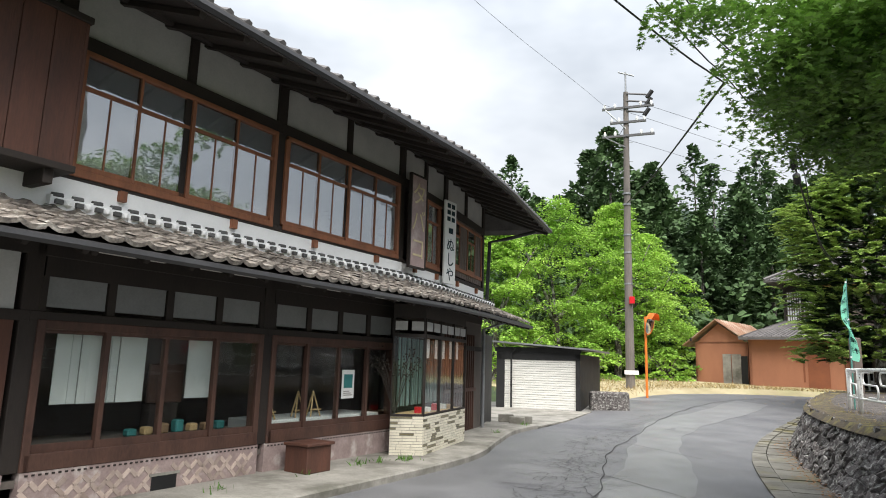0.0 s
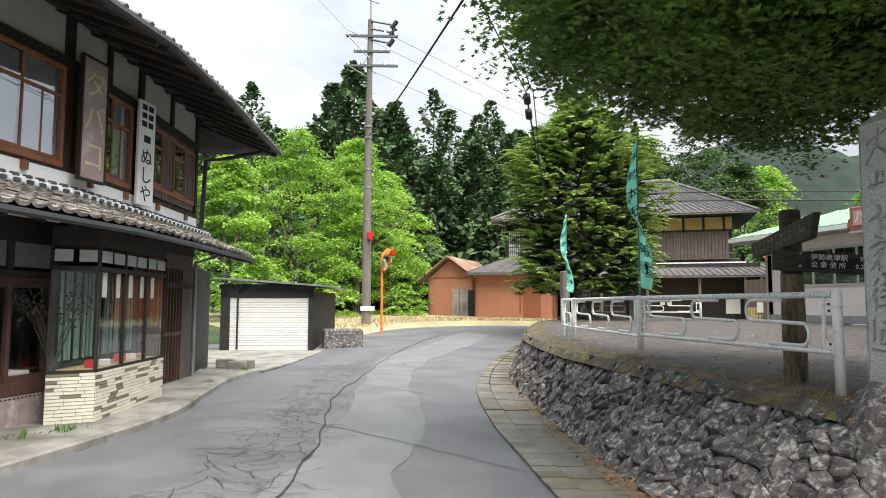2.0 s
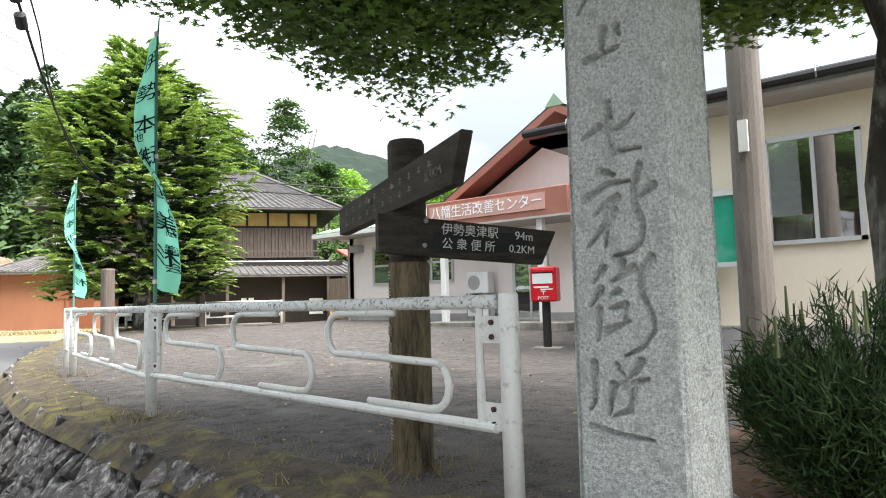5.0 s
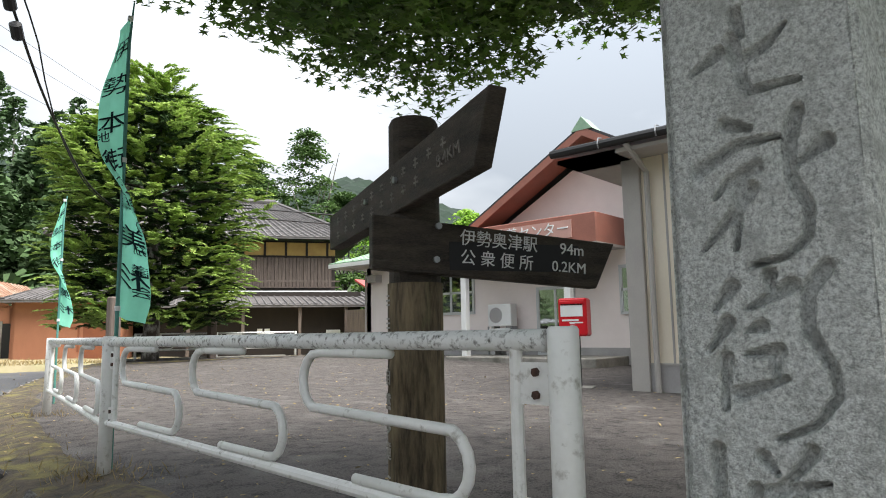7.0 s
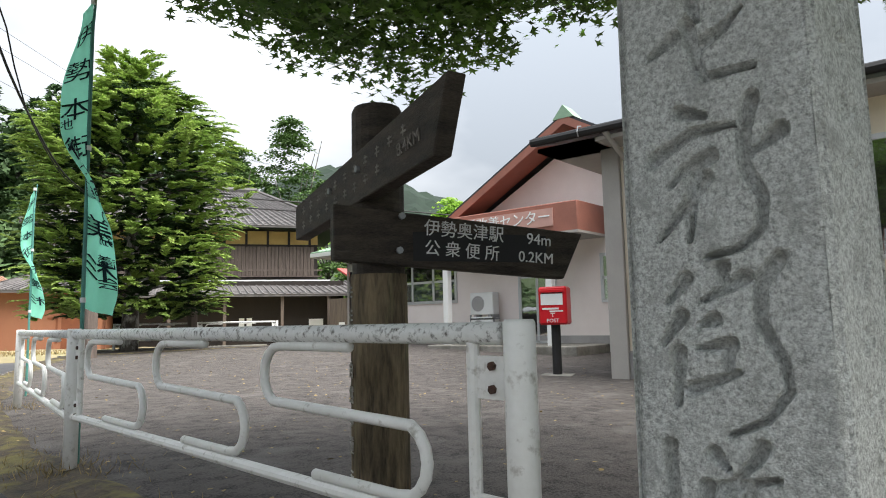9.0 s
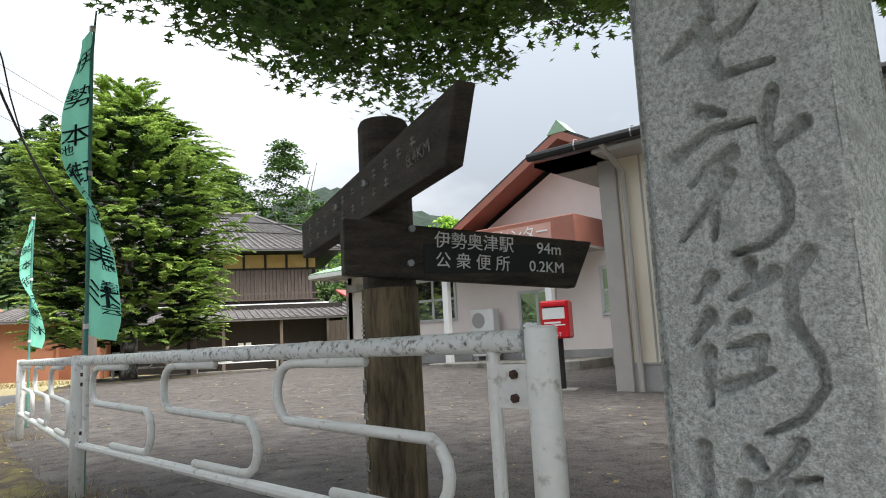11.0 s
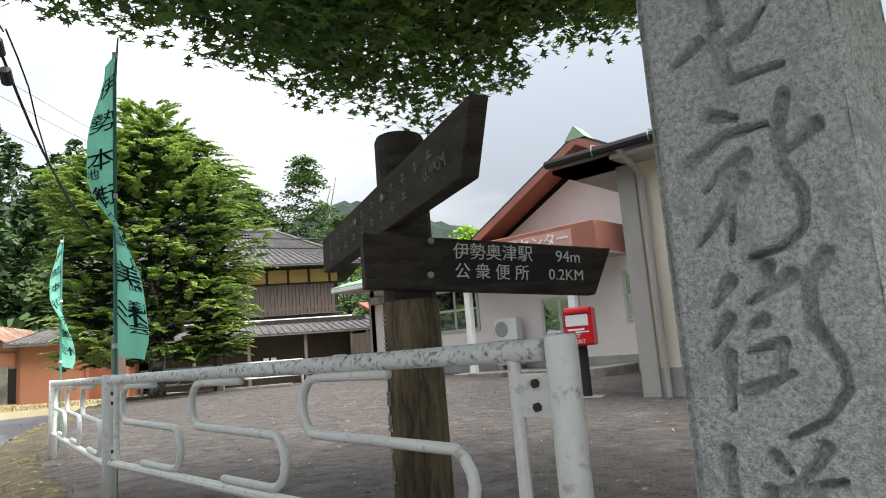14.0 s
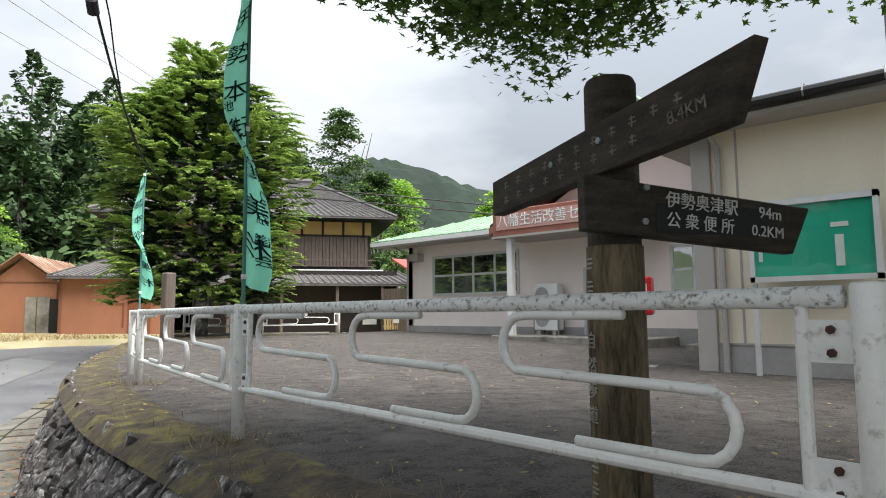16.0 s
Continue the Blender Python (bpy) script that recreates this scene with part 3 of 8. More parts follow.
# ground: one sheet to the horizon, dipped under the road
xs = [-900, -500, -300, -200, -140, -110, -90, -75, -60] + [-50 + 2.5 * i for i in range(41)] + [60, 75, 90, 110, 140, 200, 300, 500, 900]
ys = [-900, -500, -300, -150, -80, -50, -30, -20] + [-14 + 2.0 * i for i in range(46)] + [84, 92, 100, 115, 130, 160, 200, 260, 340, 480, 700, 1000]
vs, fs = [], []
road_mid = [(a.lerp(b, 0.5), (a - b).length / 2) for a, b in zip(rl[::3], rr[::3])]
for x in xs:
    for y in ys:
        z = ground_z(x, y)
        if abs(x) < 50 and -14 < y < 45:
            dist = min(math.hypot(c.x - x, c.y - y) - h for c, h in road_mid)
            z = min(z, road_z(y, 0) - 0.3 + max(0, dist - 1.5) * 0.12) if dist < 4 else z
            z = min(z, -0.35) if (y < 22 and x > -6) else z
        vs.append((x, y, min(z, 230)))
ny = len(ys)
for i in range(len(xs) - 1):
    for k in range(ny - 1):
        o = i * ny + k
        fs.append((o, o + ny, o + ny + 1, o + 1))
tagged(mesh_from("ground", vs, fs, WOODS_FLOOR, smooth=True), "dark forest ground rising to the hills", "ground", kind="structure")

# ground beyond the bend, with its low edge along the road: concrete forecourt, then dry grass
far = [p for p in rl if p.y > 15.4 and p.x < 25]
FC = [0.0, 0.15, 0.6, 1.5, 3, 5, 8, 12, 17, 23, 30]


def roadside(points, reach):
    vs, fs = [], []
    fc = [c for c in FC if c <= reach]
    for p in points:
        i = rl.index(p)
        d = (rl[i] - rr[i]).normalized()
        d = (d + Vector((-0.2, 0.9, 0))).normalized() if p.x > 2 else d
        for c in fc:
            q = p + d * c
            e = road_z(p.y, 0) - 0.02
            z = e + (0.10 * smooth01(20, 23, p.y) + 0.12 * smooth01(23, 27, p.y)) * smooth01(0, 0.5, c) + 0.012 * c + 0.06 * noise.noise((q.x * 0.7, q.y * 0.7, 4)) * smooth01(0.3, 2, c) * smooth01(19, 23, p.y)
            vs.append((q.x, q.y, z))
    n = len(fc)
    for i in range(len(points) - 1):
        for k in range(n - 1):
            o = i * n + k
            fs.append((o, o + n, o + n + 1, o + 1))
    return vs, fs


court = [p for p in far if p.y < 22.6]
field = [p for p in far if p.y >= court[-1].y]
tagged(mesh_from("forecourt", *roadside(court, 8), CONCRETE_DARK, smooth=True), "weathered grey concrete forecourt before the garage", "forecourt", kind="structure")
tagged(mesh_from("grass_field", *roadside(field, 30), GRASS, smooth=True), "dry yellow mown grass beside the bend", "grass", kind="structure")


# ---- the old shop ----
shop = thing("shop_house", "old two-storey timber shop house with white plaster and tiled roofs", "house")
segs = [rail_frame(a, b) for a, b in zip(SHOP, SHOP[1:])]
COL_Z = 4.95


def offset_line(dist, extra=0.0):
    """The shop's plan line moved outwards (to the road) by dist, with mitred corners."""
    out = []
    p = [Vector((x, y, 0)) for x, y in SHOP]
    nrm = [Vector(((b - a).y, -(b - a).x, 0)).normalized() for a, b in zip(p, p[1:])]
    for i, v in enumerate(p):
        n0, n1 = nrm[max(0, i - 1)], nrm[min(i, len(nrm) - 1)]
        m = (n0 + n1).normalized()
        out.append(v + m * dist / max(0.5, m.dot(n0)))
    if extra:
        d = (p[-1] - p[-2]).normalized()
        out[-1] = out[-1] + d * extra
    return out


# timber posts, beams and plaster panels
for si, (m, length) in enumerate(segs):
    n_bays = {0: 6, 1: 2, 2: 2, 3: 2, 4: 2}[si]
    step = length / n_bays
    for k in range(n_bays + (si == 4)):
        w = 0.075 if k == 0 else 0.05
        boxes("post", shop, DARK_WOOD, [((k * step - w, -0.04, 2.93), (k * step + w, 0.1, COL_Z))], m, 0.006)
        if k == 0 or si == 0:
            boxes("post", shop, DARK_WOOD, [((k * step - w, -0.04, 0.42 if 0 < si < 3 else 0.1), (k * step + w, 0.1, 2.3))], m, 0.006)
    each("beam", shop, DARK_WOOD, [((0, -0.05, 4.12), (length, 0.09, 4.26)), ((0, -0.04, 2.2), (length, 0.1, 2.5)), ((0, -0.045, 1.64), (length, 0.06, 1.73)), ((0, -0.06, 2.90), (length, 0.09, 2.97))], m, 0.005)
    boxes("plaster_band", shop, PLASTER, [((0, 0.0, 4.26), (length, 0.06, COL_Z))], m, label="pale grey plaster under the eaves")
    boxes("plaster_strip", shop, WHITE_PLASTER, [((0, -0.05, 2.5), (length, 0.08, 2.90))], m, label="white plaster strip above the lower roof")
    each("brace", shop, BROWN_WOOD, [((k * step + step / 2 - 0.035, -0.10, 2.80), (k * step + step / 2 + 0.035, -0.05, 2.90)) for k in range(n_bays)], m)
# back and end walls, floors, inside with its dimness put into the colour
ends = [(SHOP[0], (-11.4, 0.6)), ((-11.4, 0.6), (-6.0, 13.2)), ((-6.0, 13.2), (-5.0, 15.2)), ((-5.0, 15.2), SHOP[-1])]
for p, q in ends:
    m, length = rail_frame(p, q)
    boxes("outer_wall", shop, GREY_WOOD, [((0, -0.06, 0.0), (length, 0.06, COL_Z + 0.4))], m)
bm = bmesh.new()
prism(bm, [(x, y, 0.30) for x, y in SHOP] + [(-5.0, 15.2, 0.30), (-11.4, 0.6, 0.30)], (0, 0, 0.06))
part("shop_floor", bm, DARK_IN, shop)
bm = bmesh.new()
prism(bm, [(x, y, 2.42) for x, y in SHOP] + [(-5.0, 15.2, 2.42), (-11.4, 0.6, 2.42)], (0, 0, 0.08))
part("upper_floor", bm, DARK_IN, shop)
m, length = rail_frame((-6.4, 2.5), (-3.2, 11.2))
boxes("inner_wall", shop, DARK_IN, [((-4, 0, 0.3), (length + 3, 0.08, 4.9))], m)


def upper_window(m, u0, u1, n, z0=2.93, z1=4.12, paper=SHOJI):
    """Sliding windows: a frame with n leaves, each with a clear transom light and two lower panes."""
    win = boxes("window", shop, BROWN_WOOD, [((u0, -0.075, z0), (u1, 0.03, z0 + 0.07)), ((u0, -0.07, z1 - 0.05), (u1, 0.03, z1)), ((u0, -0.07, z0), (u0 + 0.05, 0.03, z1)), ((u1 - 0.05, -0.07, z0), (u1, 0.03, z1))], m, 0.005)
    w = (u1 - u0) / n
    zt = z0 + (z1 - z0) * 0.70
    for k in range(n):
        a, b = u0 + k * w, u0 + (k + 1) * w
        d = -0.03 if k % 2 else -0.055
        boxes("sash", win, BROWN_WOOD, [((a - 0.022, d - 0.012, z0 + 0.07), (a + 0.022, d + 0.02, z1 - 0.05)), ((a, d - 0.012, zt - 0.02), (b, d + 0.02, zt + 0.02)), ((a, d - 0.01, z0 + 0.07), (b, d + 0.02, z0 + 0.12)), (((a + b) / 2 - 0.008, d - 0.008, z0 + 0.1), ((a + b) / 2 + 0.008, d + 0.012, zt)), ((b - 0.022, d - 0.012, z0 + 0.07), (b + 0.004, d + 0.02, z1 - 0.05))], m, 0.003)
        for lo, hi in (((a + 0.02, d, z0 + 0.1), (b - 0.02, d + 0.004, zt)), ((a + 0.02, d, zt), (b - 0.02, d + 0.004, z1 - 0.05))):
            g = boxes("pane", win, GLASS_UP, [(lo, hi)], m)
            g.visible_shadow = False
    boxes("paper_screen", win, paper, [((u0 + 0.03, -0.005, z0 + 0.06), (u1 - 0.03, 0.005, z0 + (z1 - z0) * 0.70))], m)
    boxes("screen_top", win, FROSTED_PALE, [((u0 + 0.03, -0.005, z0 + (z1 - z0) * 0.70), (u1 - 0.03, 0.005, z1 - 0.04))], m)


upper_window(segs[1][0], 0.16, segs[1][1] - 0.08, 4)
upper_window(segs[2][0], 0.08, segs[2][1] - 0.1, 4)
upper_window(segs[3][0], 0.40, 1.50, 2, 2.95, 4.12)
upper_window(segs[4][0], 0.25, 2.2, 4, 3.1, 4.05, GREY_WOOD)
# boarded shutter case at the upper floor
m0, len0 = segs[0]
case = boxes("shutter_case", shop, BOARD_WOOD, [((len0 - 2.83 + k * 0.255, -0.40, 2.91), (len0 - 2.83 + k * 0.255 + 0.25, -0.36 + 0.006 * (k % 3), 4.20)) for k in range(11)], m0, 0.004, "red-brown boarded shutter case")
boxes("case_side", case, BOARD_WOOD, [((len0 - 0.03, -0.40, 2.91), (len0 + 0.0, 0.0, 4.20))], m0)
boxes("case_trim", case, DARK_WOOD, [((len0 - 2.88, -0.43, 4.19), (len0 + 0.02, 0.0, 4.25)), ((len0 - 2.88, -0.42, 2.86), (len0 + 0.02, 0.0, 2.92)), ((len0 - 0.2, -0.36, 2.74), (len0 - 0.12, 0.0, 2.86))], m0, 0.005)


# ground floor: sliding shop windows
def lower_window(m, u0, u1, n):
    win = boxes("shop_window", shop, SHOP_WOOD, [((u0, -0.06, 0.42), (u1, 0.08, 0.56)), ((u0, -0.05, 1.58), (u1, 0.06, 1.66)), ((u0 - 0.02, -0.06, 0.42), (u0 + 0.05, 0.07, 1.66)), ((u1 - 0.05, -0.06, 0.42), (u1 + 0.02, 0.07, 1.66))], m, 0.006)
    w = (u1 - u0) / n
    for k in range(n):
        a, b, d = u0 + k * w, u0 + (k + 1) * w, (-0.03 if k % 2 else 0.0)
        boxes("sash", win, SHOP_WOOD, [((a - 0.025, d - 0.015, 0.56), (a + 0.025, d + 0.02, 1.58)), ((b - 0.025, d - 0.015, 0.56), (b + 0.02, d + 0.02, 1.58)), ((a, d - 0.014, 0.55), (b, d + 0.018, 0.63)), ((a, d - 0.014, 1.55), (b, d + 0.018, 1.6))], m, 0.003)
        g = boxes("pane", win, GLASS, [((a + 0.02, d, 0.6), (b - 0.02, d + 0.005, 1.57))], m)
        g.visible_shadow = False
    # frosted lights above
    for k in range(n):
        a, b = u0 + k * w + 0.05, u0 + (k + 1) * w - 0.05
        boxes("frosted_light", win, FROSTED, [((a, -0.01, 1.77), (b, 0.01, 2.03))], m)
    boxes("light_frame", win, DARK_WOOD, [((u0, -0.03, 2.03), (u1, 0.04, 2.2))] + [((u0 + k * w - 0.04, -0.03, 1.73), (u0 + k * w + 0.04, 0.04, 2.03)) for k in range(n + 1)], m)


for si in (1, 2):
    lower_window(segs[si][0], 0.09, segs[si][1] - 0.09, 4)
m3, len3 = segs[3]
m4, len4 = segs[4]
# skirting with mosaic
for si in (0, 1):
    m, length = segs[si]
    boxes("skirting", shop, PINK_STONE, [((0.08 if si else 0, -0.05, 0.05), (length - 0.05, 0.06, 0.42))], m)
m, length = segs[1]
bm = bmesh.new()
random.seed(9)
a45 = math.radians(45)
for i in range(-2, 60):
    for k in range(-1, 7):
        cx, cz = 0.05 + i * 0.075, 0.08 + k * 0.075
        if not (0.1 < cx < length - 0.1 and 0.1 < cz < 0.37) or (1.25 < cx < 1.62 and cz < 0.27) or random.random() < 0.12:
            continue
        rot = Matrix.Translation((cx, -0.052, cz)) @ Matrix.Rotation(a45 if (i + k) % 2 else -a45, 4, "Y")
        box(bm, (-0.047, -0.004, -0.02), (0.047, 0.004, 0.02), m @ rot)
tagged(part("mosaic_tiles", bm, MOSAIC, shop, "beige and brown herringbone tiles"), kind="stuff")
border = boxes("mosaic_border", shop, DARK_WOOD, [((0.12 + k * 0.055, -0.056, 0.385), (0.145 + k * 0.055, -0.05, 0.40)) for k in range(46)] + [((0.12 + k * 0.055, -0.056, 0.085), (0.145 + k * 0.055, -0.05, 0.098)) for k in range(46)], m)
tagged(border, kind="stuff")
boxes("vent", shop, BLACK, [((1.3, -0.056, 0.10), (1.58, -0.04, 0.24))], m, label="dark rectangular foundation vent")
boxes("vent_frame", shop, CONCRETE, [((1.27, -0.062, 0.24), (1.61, -0.045, 0.265)), ((1.27, -0.062, 0.08), (1.61, -0.045, 0.10))], m)
m2, len2 = segs[2]
boxes("skirting", shop, PINK_STONE, [((0.05, -0.05, 0.05), (len2 - 0.05, 0.06, 0.42))], m2, label="pinkish stone skirting")
border = boxes("mosaic_border", shop, DARK_WOOD, [((0.1 + k * 0.055, -0.056, z), (0.125 + k * 0.055, -0.05, z + 0.014)) for k in range(44) for z in (0.085, 0.385)], m2)
tagged(border, kind="stuff")
# plain wall and door left of the windows
each("board", shop, BOARD_WOOD, [((len0 - 1.3 + k * 0.24, -0.03, 0.42), (len0 - 1.07 + k * 0.24, 0.03, 1.64)) for k in range(5)] + [((0, -0.02, 0.42), (len0 - 1.35, 0.03, 1.64))], m0, 0.003)
boxes("plaster_panel", shop, PLASTER, [((0.0, -0.02, 1.73), (len0 - 0.12, 0.03, 2.2))], m0)

# corner bay with slips of cream tile
BAY = [(-1.06, 9.52), (-0.60, 9.62), (-0.17, 11.62), (-0.62, 11.72)]
bay = thing("bay_window", "glazed display bay on a base of cream and olive tile slips", "bay window")
bm = bmesh.new()
prism(bm, [(x, y, 0.08) for x, y in BAY], (0, 0, 0.55))
part("base", bm, GROUT, bay)
bm = bmesh.new()
prism(bm, [(x, y, 2.02) for x, y in BAY], (0, 0, 0.2))
part("head", bm, DARK_WOOD, bay)
for (p, q), nn in (((BAY[0], BAY[1]), 1), ((BAY[1], BAY[2]), 3)):
    m, length = rail_frame(p, q)
    fr = [((0, -0.012, 0.63), (length, 0.03, 0.66)), ((0, -0.012, 1.74), (length, 0.03, 1.79))]
    for k in range(nn + 1):
        fr.append((max(0, k * length / nn - 0.016) * Vector((1, 0, 0)) + Vector((0, -0.012, 0.63)), Vector((min(length, k * length / nn + 0.016), 0.03, 2.02))))
    boxes("bay_frame", bay, DARK_WOOD, fr, m)
    g = boxes("pane", bay, GLASS, [((0.01, 0.008, 0.66), (length - 0.01, 0.012, 1.74))], m)
    g.visible_shadow = False
    boxes("transom_light", bay, PLASTER, [((k * length / (2 * nn) + 0.03, 0.0, 1.84), ((k + 1) * length / (2 * nn) - 0.03, 0.01, 1.97)) for k in range(2 * nn)], m)
shelf = boxes("bay_shelf", bay, PALE_WOOD, [((0.05, 0.05, 0.60), (2.0, 0.45, 0.655))], rail_frame(BAY[1], BAY[2])[0])
mb, lb = rail_frame(BAY[1], BAY[2])
# things in the bay
for k, (u, s, mt, nm, lab) in enumerate(((0.2, 0.09, RED, "trinket_box", "small red box on the bay shelf"), (0.55, 0.07, WHITE, "trinket_box", "small white box on the bay shelf"), (0.95, 0.1, RED, "trinket_box", "small red box on the bay shelf"), (1.3, 0.08, WHITE, "trinket_box", "small white box on the bay shelf"), (1.65, 0.06, PALE_WOOD, "trinket_box", "small wooden box on the bay shelf"))):
    tagged(boxes(nm, None, mt, [((u, 0.12, 0.656), (u + s * 1.5, 0.22, 0.656 + s))], mb, 0.008), lab, "box")
for k in range(5):
    u = 0.15 + k * 0.36
    tagged(boxes("paper_slip", None, WHITE, [((u, 0.03, 1.45), (u + 0.11, 0.034, 1.73))], mb), "white paper slip hung in the bay window", "paper slip", "paper slips in the bay")
bm = bmesh.new()
for k in range(40):
    u = k * 0.048
    box(bm, (u, 0.40 + 0.03 * math.sin(k * 1.7), 0.75), (u + 0.05, 0.41 + 0.03 * math.sin(k * 1.7), 1.74), mb)
tagged(part("bay_curtain", bm, mat("pale_teal_curtain", (0.20, 0.30, 0.28), (0.12, 0.18, 0.17), 3, 0.9, 0)), "pale teal pleated curtain behind the bay glass", "curtain")
# dark twigs with buds standing before the bay
bm = bmesh.new()
random.seed(21)
base = Vector((-1.02, 9.62, 0.66))
for k in range(16):
    a, h = random.uniform(-1.4, 1.4), random.uniform(0.65, 0.95)
    tip = base + Vector((math.sin(a) * 0.38, math.cos(a) * 0.05 - 0.25 * random.random(), h))
    mid = base.lerp(tip, 0.5) + Vector((0, 0, 0.12))
    tube(bm, [base, mid, tip], [0.006, 0.005, 0.003], 4)
    for j in range(9):
        c = mid.lerp(tip, random.uniform(0.2, 1.1)) + Vector((random.uniform(-0.07, 0.07), random.uniform(-0.07, 0.07), random.uniform(-0.07, 0.07)))
        bmesh.ops.create_icosphere(bm, subdivisions=1, radius=0.014, matrix=Matrix.Translation(c))
tagged(part("dried_branches", bm, TWIG), "bunch of dark dried twigs with buds at the bay corner", "dried branches")

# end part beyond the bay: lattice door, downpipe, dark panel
# dark sheet stands in for the dim interior behind the bars
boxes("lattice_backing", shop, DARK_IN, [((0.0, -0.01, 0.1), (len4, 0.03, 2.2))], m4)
each("lattice_bar", shop, SHOP_WOOD, [((0.15 + k * 0.13, -0.045, 0.12), (0.185 + k * 0.13, -0.01, 1.95)) for k in range(14)] + [((0.1, -0.05, 0.85), (2.0, -0.012, 0.92))], m4, label="brown lattice screen")
each("board", shop, GREY_WOOD, [((0.1 + k * 0.14, -0.05, 3.0), (0.22 + k * 0.14, -0.01, 4.1)) for k in range(15)], m4)
solid("downpipe", shop, STEEL, lambda bm: tube(bm, [m4 @ Vector((2.25, -0.12, 0.12)), m4 @ Vector((2.25, -0.12, 2.1)), m4 @ Vector((2.25, -0.6, 2.25))], 0.035))
bm = bmesh.new()
prism(bm, [(-0.05, 14.1, 0.05), (0.12, 16.4, 0.05), (-2.0, 17.0, 0.05), (-2.6, 14.6, 0.05)], (0, 0, 2.0))
tagged(part("shed_annex", bm, BLACK_PAINT), "dark sheet-clad lean-to between shop and garage", "annex")

# lower tiled roof
eave, head = offset_line(0.88, 0.75), offset_line(0.0, 0.55)
Z_EAVE, Z_HEAD = 2.27, 2.62
deck = bmesh.new()
for i in range(len(eave) - 1):
    a, b, c, d = eave[i], eave[i + 1], head[i + 1], head[i]
    pts = [Vector((a.x, a.y, Z_EAVE - 0.03)), Vector((b.x, b.y, Z_EAVE - 0.03)), Vector((c.x, c.y, Z_HEAD - 0.03)), Vector((d.x, d.y, Z_HEAD - 0.03))]
    prism(deck, pts, (0, 0, -0.05))
lower_roof = part("lower_roof", deck, DARK_WOOD, shop, "lower pent roof of weathered grey tiles")
for i in range(len(eave) - 1):
    length = (eave[i + 1] - eave[i]).length
    for k in range(int(length / 0.45) + 1):
        t = min(0.99, k * 0.45 / length)
        p, q = eave[i].lerp(eave[i + 1], t), head[i].lerp(head[i + 1], t)
        solid("rafter", lower_roof, DARK_WOOD, lambda bm: tube(bm, [(p.x, p.y, Z_EAVE - 0.11), (q.x, q.y, Z_HEAD - 0.13)], 0.03, 5))
solid("gutter", lower_roof, DARK_ROOF, lambda bm: tube(bm, [(p.x, p.y, Z_EAVE - 0.07) for p in offset_line(0.93, 0.75)], 0.04, 6))
for si, (u0, u1) in ((1, (0.1, 0.95)), (1, (1.35, 2.2)), (2, (0.1, 0.95)), (2, (1.3, 2.1)), (0, (5.6, 6.9))):
    boxes("strip_light", lower_roof, SOFFIT, [((u0, -0.45, 2.235), (u1, -0.40, 2.27))], segs[si][0], 0.01)


def tile_mesh(w, l, t, wave):
    """A curved pan tile, with a raised roll at one side and a thick nose; x across, y up the slope."""
    vs, fs = [], []
    prof = [(-0.5, 0.55), (-0.38, 0.9), (-0.25, 0.45), (0.0, 0.0), (0.25, 0.08), (0.5, 0.5)]
    for yy, lift in ((0.0, t * 1.1), (0.12 * l, t * 0.95), (l, 0.0)):
        for x, h in prof:
            vs.append((x * w, yy, lift + h * wave))
    k = len(prof)
    for x, h in prof:
        vs.append((x * w, 0.0, h * wave - t * 0.4))
    for r in range(2):
        for i in range(k - 1):
            o = r * k + i
            fs.append((o, o + 1, o + k + 1, o + k))
    for i in range(k - 1):
        fs.append((3 * k + i, 3 * k + i + 1, i + 1, i))
    me = bpy.data.meshes.new("tile")
    me.from_pydata(vs, [], fs)
    me.materials.append(TILE)
    return me


def tiled_slope(parent, line_e, line_h, ze, zh, tile, tw, rows, near=None, name="tile", limit=300):
    """Tiles laid row by row between an eave line and a head line."""
    made = 0
    rest = bmesh.new()
    for i in range(len(line_e) - 1):
        a, b, c, d = line_e[i], line_e[i + 1], line_h[i + 1], line_h[i]
        cols = max(1, round((b - a).length / tw))
        for k in range(cols):
            for r in range(rows):
                u, v = (k + 0.5) / cols, r / rows
                p = a.lerp(b, u).lerp(d.lerp(c, u), v)
                z = ze + (zh - ze) * v
                e = a.lerp(b, u)
                hh = d.lerp(c, u)
                across = (b - a).lerp(c - d, v)
                up = Vector((hh.x - e.x, hh.y - e.y, zh - ze)).normalized()
                x = across.normalized()
                y = (up - x * up.dot(x)).normalized()
                zz = x.cross(y)
                sc = across.length / cols / tw
                j = Matrix.Rotation(random.uniform(-0.03, 0.03), 3, "Z")
                m = (Matrix((x * sc, y, zz)).transposed() @ j).to_4x4()
                m.translation = (p.x, p.y, z + random.uniform(-0.006, 0.008))
                if near and near(p) and made < limit:
                    ob = new(name, tile)
                    ob.parent = parent
                    ob.matrix_world = m
                    made += 1
                else:
                    t2 = tile.copy()
                    t2.transform(m)
                    rest.from_mesh(t2)
                    bpy.data.meshes.remove(t2)
    if rest.faces:
        tagged(part("far_tiles", rest, TILE, parent), kind="stuff")
    else:
        rest.free()


